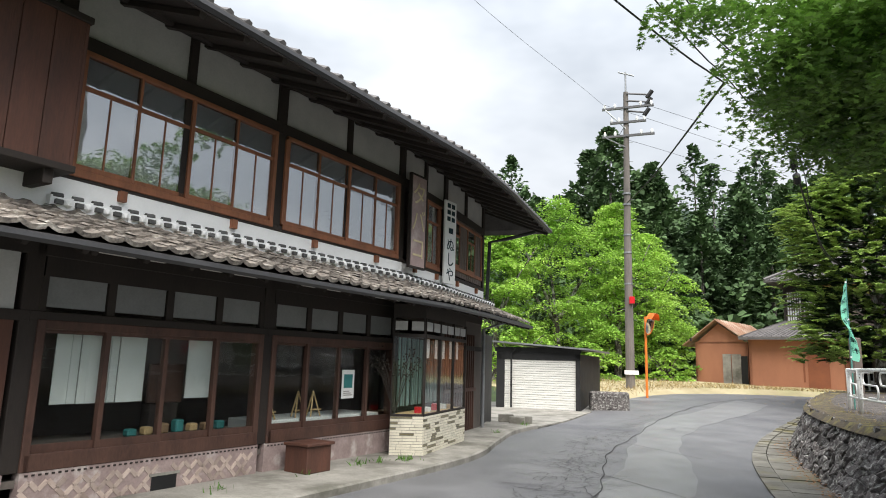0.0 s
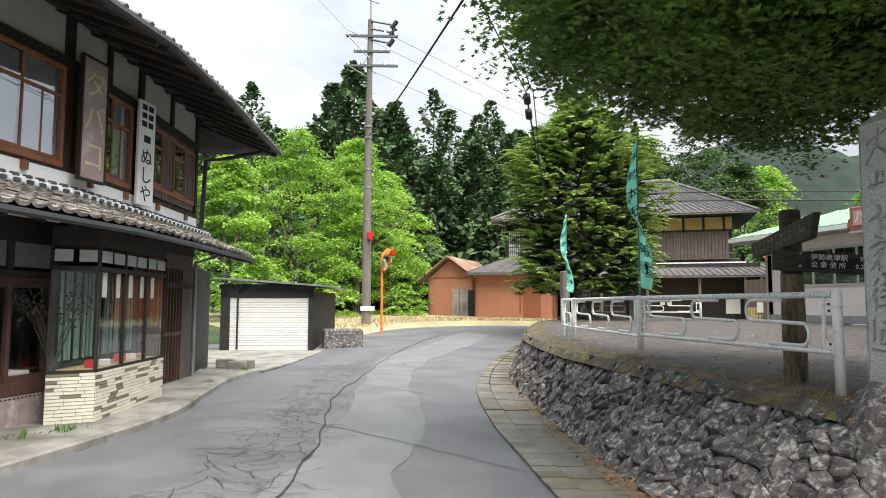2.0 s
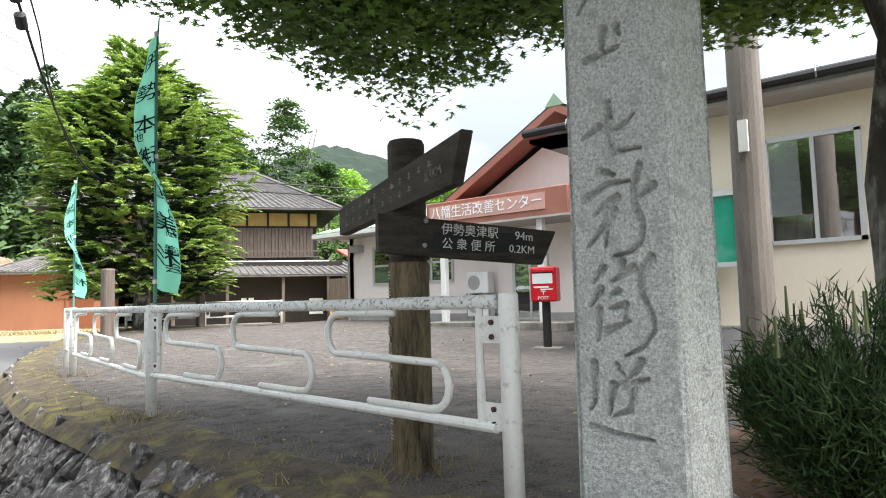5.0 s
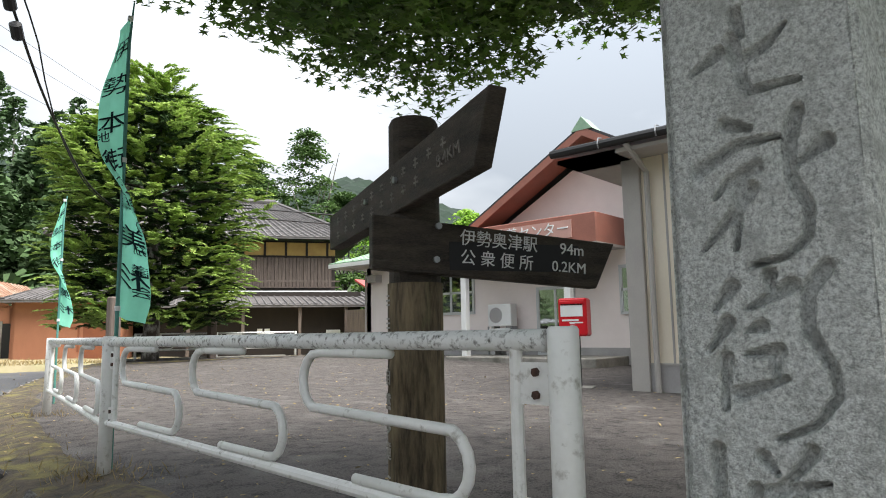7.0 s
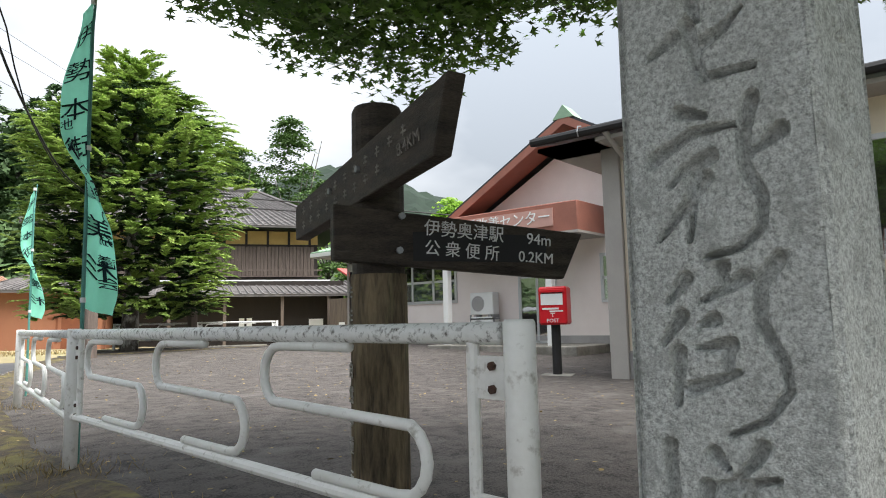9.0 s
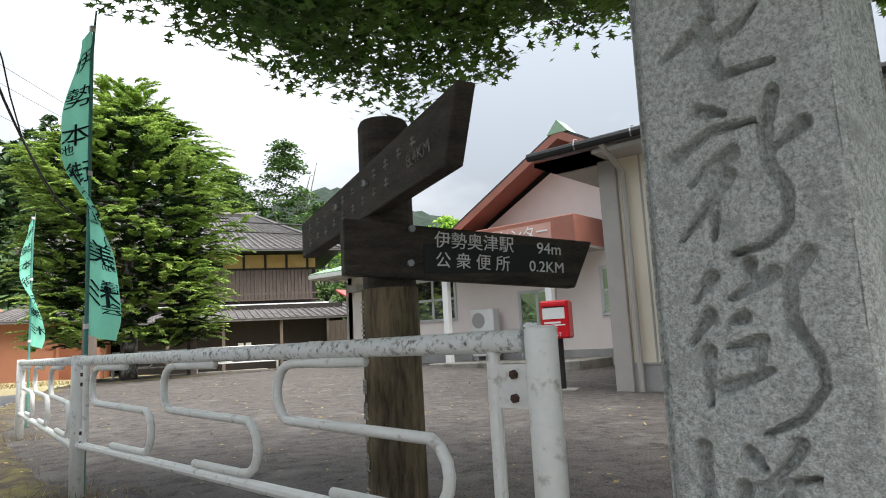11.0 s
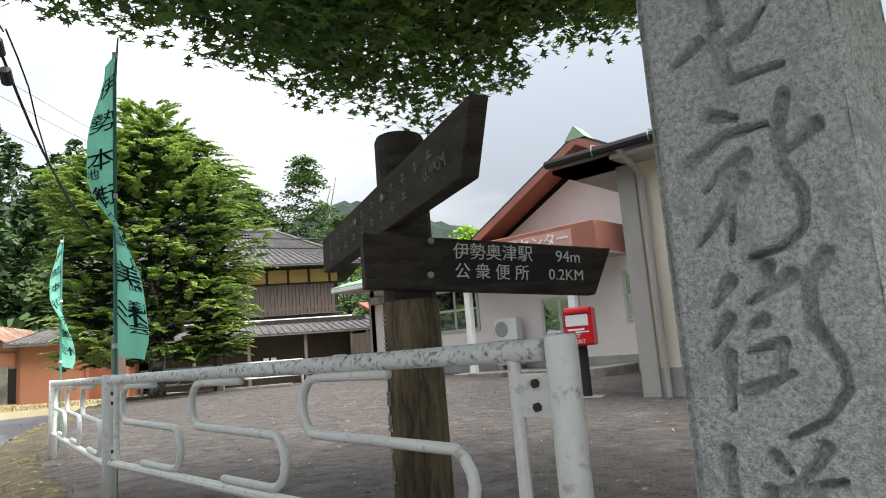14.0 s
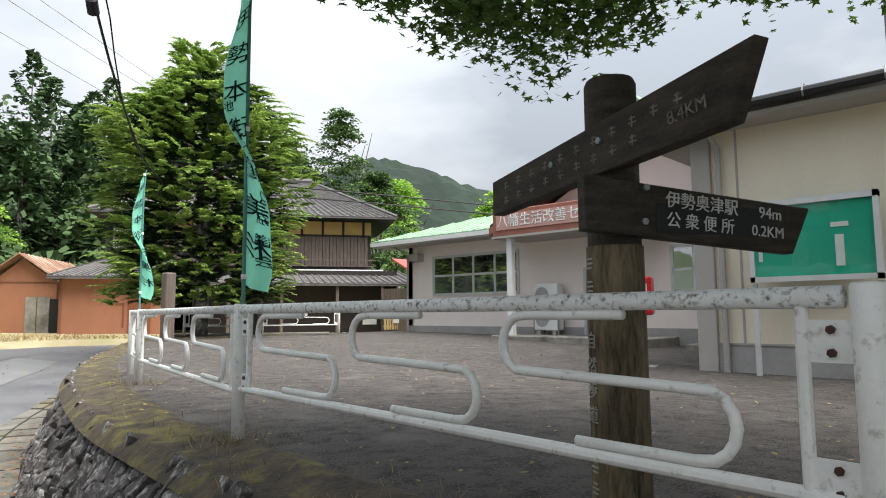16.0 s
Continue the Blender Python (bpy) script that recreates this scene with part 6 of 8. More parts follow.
# ---- dark house beyond the lot ----
hs = thing("farm_house", "dark weathered two-storey timber house with grey tile roofs and ochre plaster", "house")
HA, HB = (15.4, 37.6), (26.6, 30.3)
mh, lh = rail_frame(HA, HB)
D = 7.0
boxes("ground_wall", hs, DARK_WOOD, [((3.6, 0, 0.4), (lh, 0.15, 3.6)), ((lh - 0.15, 0, 0.4), (lh, D, 3.6)), ((0, D - 0.15, 0.4), (lh, D, 3.6))], mh, label="dark timber ground-floor wall")
boxes("rust_wall", hs, RUST_WALL, [((-1.75, -1.6, 0.35), (2.75, -1.45, 3.2)), ((-1.75, -1.6, 0.35), (-1.6, 5, 3.2)), ((2.6, -1.6, 0.35), (2.75, 0, 3.2))], mh, label="rust-red sheet wall")
boxes("rust_door", hs, RUST_DARK, [((1.04, -1.64, 0.35), (2.0, -1.6, 2.85))], mh)
boxes("hatch_frame", hs, RUST_DARK, [((0.5, -1.63, 1.9), (0.9, -1.6, 1.98)), ((0.82, -1.63, 0.9), (0.9, -1.6, 1.98))], mh)
each("wall_board", hs, GREY_WOOD, [((1.2 + k * 0.18, 0.9, 3.9), (1.36 + k * 0.18, 1.0, 5.45)) for k in range(int((lh - 2.4) / 0.18))], mh)
boxes("upper_core", hs, DARK_WOOD, [((-0.4, 1.0, 3.6), (lh - 1.2, D - 0.5, 6.3))], mh)
boxes("balcony_rail", hs, GREY_WOOD, [((3.0, 0.55, 4.15), (lh - 1.0, 0.6, 4.22)), ((3.0, 0.55, 3.85), (lh - 1.0, 0.6, 3.9))] + [((3.0 + k * 0.45, 0.56, 3.85), (3.04 + k * 0.45, 0.6, 4.2)) for k in range(20)], mh)
boxes("ochre_band", hs, OCHRE, [((1.4, 0.93, 5.5), (lh - 1.2, 1.02, 6.2))], mh, label="ochre plaster band under the eaves")
each("band_post", hs, DARK_WOOD, [((1.2 + k * 1.05, 0.88, 5.4), (1.32 + k * 1.05, 0.98, 6.2)) for k in range(11)] + [((1.2, 0.88, 5.42), (lh - 1.2, 0.98, 5.52))], mh)
boxes("white_band", hs, WHITE_PLASTER, [((2.6, 0.6, 3.58), (lh - 0.6, 0.9, 3.70))], mh)
for u in (-0.3, 0.5):
    win = boxes("lattice_window", hs, SHOJI, [((u, 0.95, 4.15), (u + 0.72, 0.985, 5.75))], mh, label="pale paper window behind a grey lattice")
    boxes("lattice", win, GREY_WOOD, [((u + k * 0.12, 0.90, 4.1), (u + 0.035 + k * 0.12, 0.945, 5.8)) for k in range(7)] + [((u - 0.02, 0.91, 4.1 + k * 0.33), (u + 0.77, 0.94, 4.15 + k * 0.33)) for k in range(6)], mh)
each("corner_post", hs, DARK_WOOD, [((-0.45, 0.88, 3.7), (-0.33, 1.0, 6.2)), ((1.26, 0.88, 3.7), (1.4, 1.0, 6.2))], mh)


def ribbed_slope(bm, a, b, c, d, n, r=0.05):
    """A tiled slope: eave a-b, head d-c, with n rolls running down it and a line of caps."""
    a, b, c, d = [Vector(v) for v in (a, b, c, d)]
    prism(bm, [a, b, c, d], (0, 0, -0.1))
    for k in range(n + 1):
        t = k / n
        tube(bm, [a.lerp(b, t) + Vector((0, 0, 0.03)), d.lerp(c, t) + Vector((0, 0, 0.03))], r, 5)
    rows = max(2, int((d - a).length / 0.28))
    nrm = (b - a).cross(d - a).normalized()
    if nrm.z < 0:
        nrm = -nrm
    for j in range(rows):
        p, q = a.lerp(d, j / rows), b.lerp(c, j / rows)
        tube(bm, [p + nrm * 0.012, q + nrm * 0.012], 0.022, 4)


bm = bmesh.new()
e = 6.35
H = lambda u, v, z: mh @ Vector((u, v, z))
rid0, rid1 = H(3.2, 3.9, 8.75), H(lh - 4.2, 3.9, 8.75)
ribbed_slope(bm, H(-1.15, -0.2, e), H(lh, -0.2, e), rid1, rid0, 44)
ribbed_slope(bm, H(-1.15, 8.0, e), H(-1.15, -0.2, e), rid0, rid0 + Vector((0.05, 0, 0)), 24)
ribbed_slope(bm, H(lh, -0.2, e), H(lh, 8.0, e), rid1 + Vector((0.05, 0, 0)), rid1, 24)
ribbed_slope(bm, H(lh, 8.0, e), H(-1.15, 8.0, e), rid0, rid1, 10)
tube(bm, [rid0 + Vector((0, 0, 0.12)), rid1 + Vector((0, 0, 0.12))], 0.16, 8)
tube(bm, [H(-1.15, -0.2, e + 0.05), rid0 + Vector((0, 0, 0.08))], 0.10, 6)
tube(bm, [H(lh, -0.2, e + 0.05), rid1 + Vector((0, 0, 0.08))], 0.10, 6)
tagged(part("roof", bm, TILE_FAR, hs, "grey hipped tile roof"), kind="stuff")
bm = bmesh.new()
ribbed_slope(bm, H(2.4, -1.9, 2.88), H(lh + 1.0, -1.3, 2.88), H(lh + 0.2, 0.9, 3.62), H(2.4, 0.9, 3.62), 36)
part("lower_roof", bm, TILE_FAR, hs, "lower grey tile roof")
bm = bmesh.new()
ribbed_slope(bm, H(-2.05, -2.3, 3.12), H(3.1, -2.3, 3.12), H(2.6, 0.9, 4.15), H(-0.4, 0.9, 4.15), 22)
ribbed_slope(bm, H(-2.05, 5.0, 3.12), H(-2.05, -2.3, 3.12), H(-0.4, 0.9, 4.15), H(-0.4, 4.0, 4.15), 20)
part("corner_roof", bm, TILE_FAR, hs, "grey tile roof over the rust-red corner")
each("veranda_post", hs, GREY_WOOD, [((u, -1.3, 0.4), (u + 0.14, -1.16, 2.85)) for u in (5.2, 7.6, 10.2, 12.4)], mh)
boxes("dark_front", hs, DARK_WOOD, [((3.7, -0.3, 0.5), (lh - 0.3, -0.2, 2.9))], mh)
each("front_window", hs, SHOJI, [((8.3, -0.34, 1.35), (8.55, -0.3, 1.8)), ((8.65, -0.34, 1.35), (8.9, -0.3, 1.8)), ((11.6, -0.34, 0.9), (12.3, -0.3, 1.7))], mh)
tagged(boxes("planter_crate", None, PALE_WOOD, [((12.3 + k * 0.12, -3.0, 0.7), (12.38 + k * 0.12, -2.9, 1.25)) for k in range(9)] + [((12.3, -2.95, 0.8), (13.36, -2.6, 0.88)), ((12.3, -2.95, 1.12), (13.36, -2.6, 1.18))], mh), "pale slatted wooden crate by the house", "crate")
notice = tagged(boxes("paper_notice", None, WHITE, [((12.7, -3.06, 1.0), (13.0, -3.02, 1.5))], mh), "white paper notice on the crate", "notice")

# barn with a tin roof
bn = thing("barn", "small rust-red barn with a rusted tin roof and grey door", "barn")
mbn, lbn = rail_frame((11.2, 40.6), (13.6, 38.9))
boxes("wall", bn, RUST_WALL, [((0, 0, 0.3), (2.9, 0.12, 3.0)), ((2.8, 0.0, 0.3), (2.92, 5, 2.9)), ((0, 0.0, 0.3), (0.1, 5, 2.9))], mbn)
bm = bmesh.new()
prism(bm, [(0, 0.0, 2.9), (2.9, 0.0, 2.9), (1.35, 0.0, 4.05)], (0, 0.1, 0), mbn)
part("gable", bm, RUST_WALL, bn)
bm = bmesh.new()
prism(bm, [(1.35, -0.5, 4.22), (3.45, -0.5, 2.72), (3.45, 6, 2.72), (1.35, 6, 4.22)], (0, 0, 0.06), mbn)
prism(bm, [(1.35, -0.5, 4.22), (-0.6, -0.5, 2.72), (-0.6, 6, 2.72), (1.35, 6, 4.22)], (0, 0, 0.06), mbn)
barn_roof = part("roof", bm, TIN_ROOF, bn, "rusted orange-grey tin roof")
for k in range(14):
    solid("roof_rib", barn_roof, TIN_ROOF, lambda bm: tube(bm, [mbn @ Vector((1.35, -0.45 + k * 0.48, 4.3)), mbn @ Vector((3.45, -0.45 + k * 0.48, 2.8))], 0.03, 4))
boxes("bargeboard", bn, DARK_WOOD, [((-0.1, -0.56, 3.0), (0.0, -0.5, 3.2))], mbn)
boxes("door", bn, CONCRETE, [((2.05, -0.06, 0.35), (2.55, 0.0, 2.3)), ((1.55, -0.05, 0.35), (2.0, 0.0, 2.3))], mbn, label="pale grey wooden door")
# black slab on the wall stands for the shade in the open gap
boxes("gap", bn, BLACK, [((2.56, -0.04, 0.35), (2.9, 0.01, 2.2))], mbn)
# red-roofed shed behind the centre
rs = thing("red_roof_shed", "red-roofed shed glimpsed behind the community centre", "shed")
boxes("wall", rs, GREY_WOOD, [((24.6, 25.5, 0.4), (29, 29, 2.6))])
bm = bmesh.new()
prism(bm, [(24.2, 25.2, 2.5), (29.4, 25.2, 2.5), (29.4, 28.0, 3.9), (24.2, 28.0, 3.9)], (0, 0, 0.08))
part("roof", bm, RED_ROOF, rs, "bright red sheet roof")

# ---- utility pole at the bend, cables, mirror ----
ep = thing("electric_pole", "tall concrete electric pole with crossarms, insulators and steps", "utility pole")
ex, ey = 5.62, 29.72
solid("pole", ep, POLE_CONC, lambda bm: tube(bm, [(ex, ey, 0.1), (ex, ey, 7), (ex + 0.05, ey, 14.0)], [0.2, 0.16, 0.11], 14))
solid("pole_tip", ep, STEEL, lambda bm: (tube(bm, [(ex + 0.05, ey, 14.0), (ex + 0.05, ey, 15.0)], 0.04, 6), tube(bm, [(ex - 0.3, ey - 0.1, 14.95), (ex + 0.45, ey + 0.1, 14.85)], 0.035, 5)))
for z, w in ((13.2, 1.15), (12.5, 0.8), (11.85, 1.15)):
    arm = solid("crossarm", ep, DARK_STEEL, lambda bm: box(bm, (-w, -0.05, z - 0.05), (w, 0.05, z + 0.05), pose(ex + 0.1, ey - 0.15, 0, 0, 0, -14)))
    for k in (-0.9, -0.5, 0.5, 0.9):
        pp = pose(ex + 0.1, ey - 0.15, 0, 0, 0, -14) @ Vector((w * k, 0, z))
        solid("insulator", arm, WHITE, lambda bm: tube(bm, [pp, pp + Vector((0, 0, 0.12)), pp + Vector((0, 0, 0.24))], [0.05, 0.07, 0.04], 8))
for z, dx in ((13.9, 0.95), (13.55, 0.9), (13.05, 0.8)):
    solid("cutout_arm", ep, DARK_STEEL, lambda bm: tube(bm, [(ex + 0.05, ey - 0.1, z), (ex + dx, ey - 0.3, z - 0.15)], 0.045, 5))
    solid("cutout", ep, BLACK, lambda bm: tube(bm, [(ex + dx, ey - 0.3, z - 0.3), (ex + dx + 0.22, ey - 0.35, z + 0.02)], 0.1, 8))
solid("brace", ep, STEEL, lambda bm: (tube(bm, [(ex, ey - 0.1, 12.2), (ex - 0.9, ey, 13.15)], 0.03, 5), tube(bm, [(ex, ey - 0.1, 11.3), (ex - 0.9, ey, 11.8)], 0.03, 5)))
for z in (1.05, 5.0, 6.4, 7.2, 8.6, 9.1):
    solid("band", ep, STEEL, lambda bm: tube(bm, [(ex, ey, z), (ex, ey, z + 0.07)], 0.185, 12))
boxes("plate", ep, WHITE, [((ex - 0.28, ey - 0.24, 1.1), (ex + 0.32, ey - 0.19, 1.28))])
boxes("red_marker", ep, RED, [((ex - 0.02, ey - 0.32, 4.15), (ex + 0.2, ey - 0.18, 4.45))])
for k in range(20):
    solid("step_bolt", ep, STEEL, lambda bm: tube(bm, [(ex, ey, 3 + k * 0.45), (ex + (0.32 if k % 2 else -0.32), ey - 0.05, 3 + k * 0.45)], 0.012, 4))


def cable(pts, r, label):
    c = thing("overhead_cable", label, "cable", "overhead cables")
    solid("line", c, BLACK, lambda bm: tube(bm, curve_through(pts, 0.6), r, 5))
    return c


K = (3.75, 9.75, 5.62)
CL = (6.35, 13.9, 5.75)
cable([(-7.0, -0.2, 8.6), (1.8, 8.0, 6.1), K], 0.014, "black bundled overhead cable across the road")
cable([K, (4.68, 19.7, 7.0), (ex, ey, 8.7)], 0.02, "thick black cable running to the electric pole")
cable([(-4.5, -0.6, 8.6), (2.3, 7.97, 6.1), (3.95, 10.0, 5.7), CL], 0.011, "black overhead cable over the road")
cable([(-4.0, -1.2, 8.9), (2.55, 7.9, 6.25), (4.3, 10.1, 5.95), (CL[0] + 0.1, CL[1], CL[2] + 0.08)], 0.011, "black overhead cable over the road")
drop = cable([CL, (7.6, 16.2, 5.1), (9.6, 20.0, 4.85), (11.6, 23.4, 5.0)], 0.02, "black cable sagging to the tree with splice closures")
cable([(6.45, 13.8, 5.82), (7.05, 15.0, 5.62), (7.75, 16.4, 5.0), (9.6, 20.05, 4.80), (11.6, 23.4, 4.96)], 0.012, "slack black cable beside the sagging one")
for p in ((6.42, 14.02, 5.66), (6.62, 14.4, 5.46)):
    solid("splice_closure", drop, BLACK, lambda bm: tube(bm, [Vector(p) - Vector((0.05, 0.09, -0.07)), Vector(p) - Vector((0.04, 0.07, -0.06)), Vector(p) + Vector((0.04, 0.07, -0.06)), Vector(p) + Vector((0.05, 0.09, -0.07))], [0.03, 0.075, 0.075, 0.03], 10))
cable([(11.6, 23.4, 5.0), (22, 27, 6.2), (40, 24, 6.6), (60, 20, 7.5)], 0.03, "pair of black cables crossing above the centre")
cable([(11.6, 23.4, 5.3), (22, 27, 6.6), (40, 24, 7.1), (60, 20, 8.2)], 0.03, "pair of black cables crossing above the centre")
for dx, z in ((-0.95, 13.4), (0.9, 13.4), (-0.9, 12.0)):
    cable([(ex + dx, ey, z), (ex + dx + 18, ey + 12, z - 0.6), (ex + dx + 40, ey + 22, z + 1.5)], 0.009, "thin distant power line")
cable([(ex - 0.9, ey, 13.3), (-3, 12, 11.6), (-9, -8, 12.5)], 0.006, "thin power line over the shop")
cable([(ex, ey, 12.4), (2.5, 31, 7), (0.8, 32, 1.0)], 0.012, "thin stay wire of the electric pole")

mi = thing("traffic_mirror", "orange traffic mirror with a round convex face on an orange pole", "traffic mirror")
mx_, my_ = 5.78, 26.95
solid("pole", mi, ORANGE, lambda bm: tube(bm, [(mx_, my_, 0.1), (mx_, my_, 3.4)], 0.05, 10))
mm = pose(mx_ + 0.12, my_ - 0.18, 3.1, 90 + 12, 0, 58)
def dish(bm):
    rings = []
    for r, h in ((0.0, 0.08), (0.15, 0.074), (0.28, 0.055), (0.40, 0.01)):
        rings.append([bm.verts.new(mm @ Vector((r * math.cos(a), r * math.sin(a), h))) for a in [k * math.pi / 12 for k in range(24)]] if r else [bm.verts.new(mm @ Vector((0, 0, h)))])
    for k in range(24):
        bm.faces.new((rings[0][0], rings[1][k], rings[1][(k + 1) % 24]))
    for a, b in zip(rings[1:], rings[2:]):
        for k in range(24):
            bm.faces.new((a[k], b[k], b[(k + 1) % 24], a[(k + 1) % 24]))
solid("mirror_face", mi, MIRROR, dish, smooth=True)
solid("rim", mi, ORANGE, lambda bm: tube(bm, [mm @ Vector((0.42 * math.cos(k * math.pi / 14), 0.42 * math.sin(k * math.pi / 14), 0.0)) for k in range(29)], 0.03, 6, False))
solid("backing", mi, STEEL, lambda bm: bmesh.ops.create_cone(bm, cap_ends=True, segments=24, radius1=0.3, radius2=0.41, depth=0.08, matrix=mm @ Matrix.Translation((0, 0, -0.05))))
def hood(bm):
    a = [mm @ Vector((0.44 * math.cos(k * math.pi / 14), 0.44 * math.sin(k * math.pi / 14), 0.0)) for k in range(2, 13)]
    b = [mm @ Vector((0.46 * math.cos(k * math.pi / 14), 0.46 * math.sin(k * math.pi / 14), 0.22)) for k in range(2, 13)]
    va, vb = [bm.verts.new(p) for p in a], [bm.verts.new(p) for p in b]
    for k in range(len(a) - 1):
        bm.faces.new((va[k], va[k + 1], vb[k + 1], vb[k]))
    bmesh.ops.solidify(bm, geom=list(bm.faces), thickness=0.012)
solid("hood", mi, ORANGE, hood)

# blocks by the garage and the field edge
tagged(boxes("block_wall", None, STONE_FAR, [((3.05, 21.7, -0.05), (4.25, 22.2, 0.62))], pose(0, 0, 0), 0.05), "dark weathered concrete block wall beside the garage", "block wall")
for k, (x, y) in enumerate(((0.55, 15.3), (0.72, 15.6), (0.3, 16.0))):
    tagged(boxes("concrete_block", None, CONCRETE, [((x, y, 0.06), (x + 0.36, y + 0.16, 0.24))], None, 0.015), "grey hollow concrete block on the forecourt edge", "block", "concrete blocks")


# ---- plants ----
rng = np.random.default_rng(7)
RHOMB = np.array([(0, -0.5, 0), (0.32, 0.0, 0.04), (0, 0.5, 0), (-0.32, 0.0, 0.04)])
SPRAY = np.array([(0, -0.5, 0), (0.16, -0.1, 0.03), (0, 0.5, -0.06), (-0.16, -0.1, 0.03)])
STAR = np.array([(r * math.sin(a), r * math.cos(a), 0) for a, r in ((0.0, 0.62), (0.3, 0.24), (0.85, 0.58), (1.25, 0.24), (2.0, 0.45), (math.pi, 0.15), (-2.0, 0.45), (-1.25, 0.24), (-0.85, 0.58), (-0.3, 0.24))])


def leaves(name, places, dirs, sizes, shape, material, parent=None, roll=1.0, flat=0.0):
    """Many leaves in one mesh: each lies along its direction, turned by chance about it."""
    n, k = len(places), len(shape)
    d = dirs / np.maximum(1e-6, np.linalg.norm(dirs, axis=1, keepdims=True))
    up = rng.normal(size=(n, 3)) * roll + np.array((0, 0, flat))
    s = np.cross(d, up)
    s /= np.maximum(1e-6, np.linalg.norm(s, axis=1, keepdims=True))
    t = np.cross(s, d)
    v = (places[:, None, :] + sizes[:, None, None] * (shape[None, :, 0:1] * s[:, None, :] + shape[None, :, 1:2] * d[:, None, :] + shape[None, :, 2:3] * t[:, None, :])).reshape(-1, 3)
    me = bpy.data.meshes.new(name)
    me.vertices.add(n * k)
    me.vertices.foreach_set("co", v.ravel())
    me.loops.add(n * k)
    me.loops.foreach_set("vertex_index", np.arange(n * k, dtype=np.int32))
    me.polygons.add(n)
    me.polygons.foreach_set("loop_start", np.arange(0, n * k, k, dtype=np.int32))
    me.update(calc_edges=True)
    me.validate()
    me.materials.append(material)
    ob = new(name, me)
    if parent:
        ob.parent = parent
    return ob


def limbs(bm, foot, fork, tips, r0):
    tube(bm, [foot, Vector(foot).lerp(Vector(fork), 0.5) + Vector((0.08, -0.05, 0)), fork], [r0, r0 * 0.82, r0 * 0.7], 10)
    for tip in tips:
        mid = Vector(fork).lerp(Vector(tip), 0.5) + Vector((random.uniform(-0.3, 0.3), random.uniform(-0.3, 0.3), random.uniform(0.1, 0.5)))
        tube(bm, [fork, mid, tip], [r0 * 0.5, r0 * 0.3, r0 * 0.1], 6)


def broad_tree(x, y, z, height, rad, clumps, per, leaf, label, low=0.12, leaf_mat=None):
    """A broad-leaved tree: trunk, limbs, and tiers of leaf clumps with gaps."""
    t = thing("tree", label, "tree", "bright green trees by the field")
    random.seed(int(x * 31 + y))
    tips = [Vector((x + rad * 0.7 * math.cos(a), y + rad * 0.7 * math.sin(a), z + height * random.uniform(0.45, 0.9))) for a in [k * 0.9 for k in range(7)]]
    bm = bmesh.new()
    limbs(bm, (x, y, z - 0.2), (x, y, z + height * 0.3), tips, 0.05 * rad + 0.06)
    part("trunk", bm, BARK, t)
    cs, ds, ss = [], [], []
    for _ in range(clumps):
        a, w = rng.uniform(0, 2 * math.pi), rng.uniform(0.1, 1) ** 0.4
        hh = rng.uniform(low, 1.0)
        prof = math.sin(min(1.0, (1.04 - hh) * 1.5) * math.pi / 2) * (0.7 + 0.3 * math.sin(hh * 3 + 0.4))
        lump = 1 + 0.2 * math.sin(a * 3 + hh * 9 + x)
        c = np.array((x + rad * prof * w * lump * math.cos(a), y + rad * prof * w * lump * math.sin(a), z + height * hh))
        r = rad * rng.uniform(0.14, 0.27)
        q = np.clip(rng.normal(size=(per, 3)), -1.7, 1.7) * np.array((r, r, r * 0.13)) * 0.7
        q[:, 2] -= 0.55 / r * (q[:, 0] ** 2 + q[:, 1] ** 2) * 0.6
        cs.append(c + q)
        dd = q * np.array((1, 1, 0.3)) + rng.normal(size=(per, 3)) * 0.3 * r
        ds.append(dd)
        ss.append(rng.uniform(0.7, 1.25, per) * leaf)
    leaves("crown", np.concatenate(cs), np.concatenate(ds), np.concatenate(ss), RHOMB, leaf_mat or BRIGHT_LEAF, t, 0.5, 1.0)
    return t


for x, y, h, r in ((-0.5, 39, 9.0, 3.4), (3.2, 42, 11.6, 4.2), (7.2, 44, 11.6, 4.0), (9.6, 47, 10.2, 3.5)):
    broad_tree(x, y, ground_z(x, y), h, r, 130, 230, 0.165, "bright green broad-leaved tree at the edge of the field")
for x, y, h, r in ((4.6, 37, 2.6, 1.7), (9.5, 40.5, 2.4, 1.6), (1.2, 35, 3.6, 2.0)):
    broad_tree(x, y, ground_z(x, y) - 0.3, h, r, 60, 60, 0.2, "low bright green bush below the trees", 0.0)
for x, y, h, r in ((42, 47, 11.5, 4.5), (50, 42, 11, 4.5), (36, 52, 10, 4.2), (60, 34, 10, 4.5), (48, 33, 8.2, 4.0)):
    broad_tree(x, y, 1.5, h, r, 80, 70, 0.36, "bright green tree behind the houses")

for x, y, h, r in ((33.0, 43.4, 15.0, 3.4), (30.0, 45.4, 12.5, 3.6), (35.8, 42.4, 10.5, 3.2)):
    broad_tree(x, y, 1.5, h, r, 110, 110, 0.24, "dark green pine rising behind the farm house", 0.25, PINE_FAR)

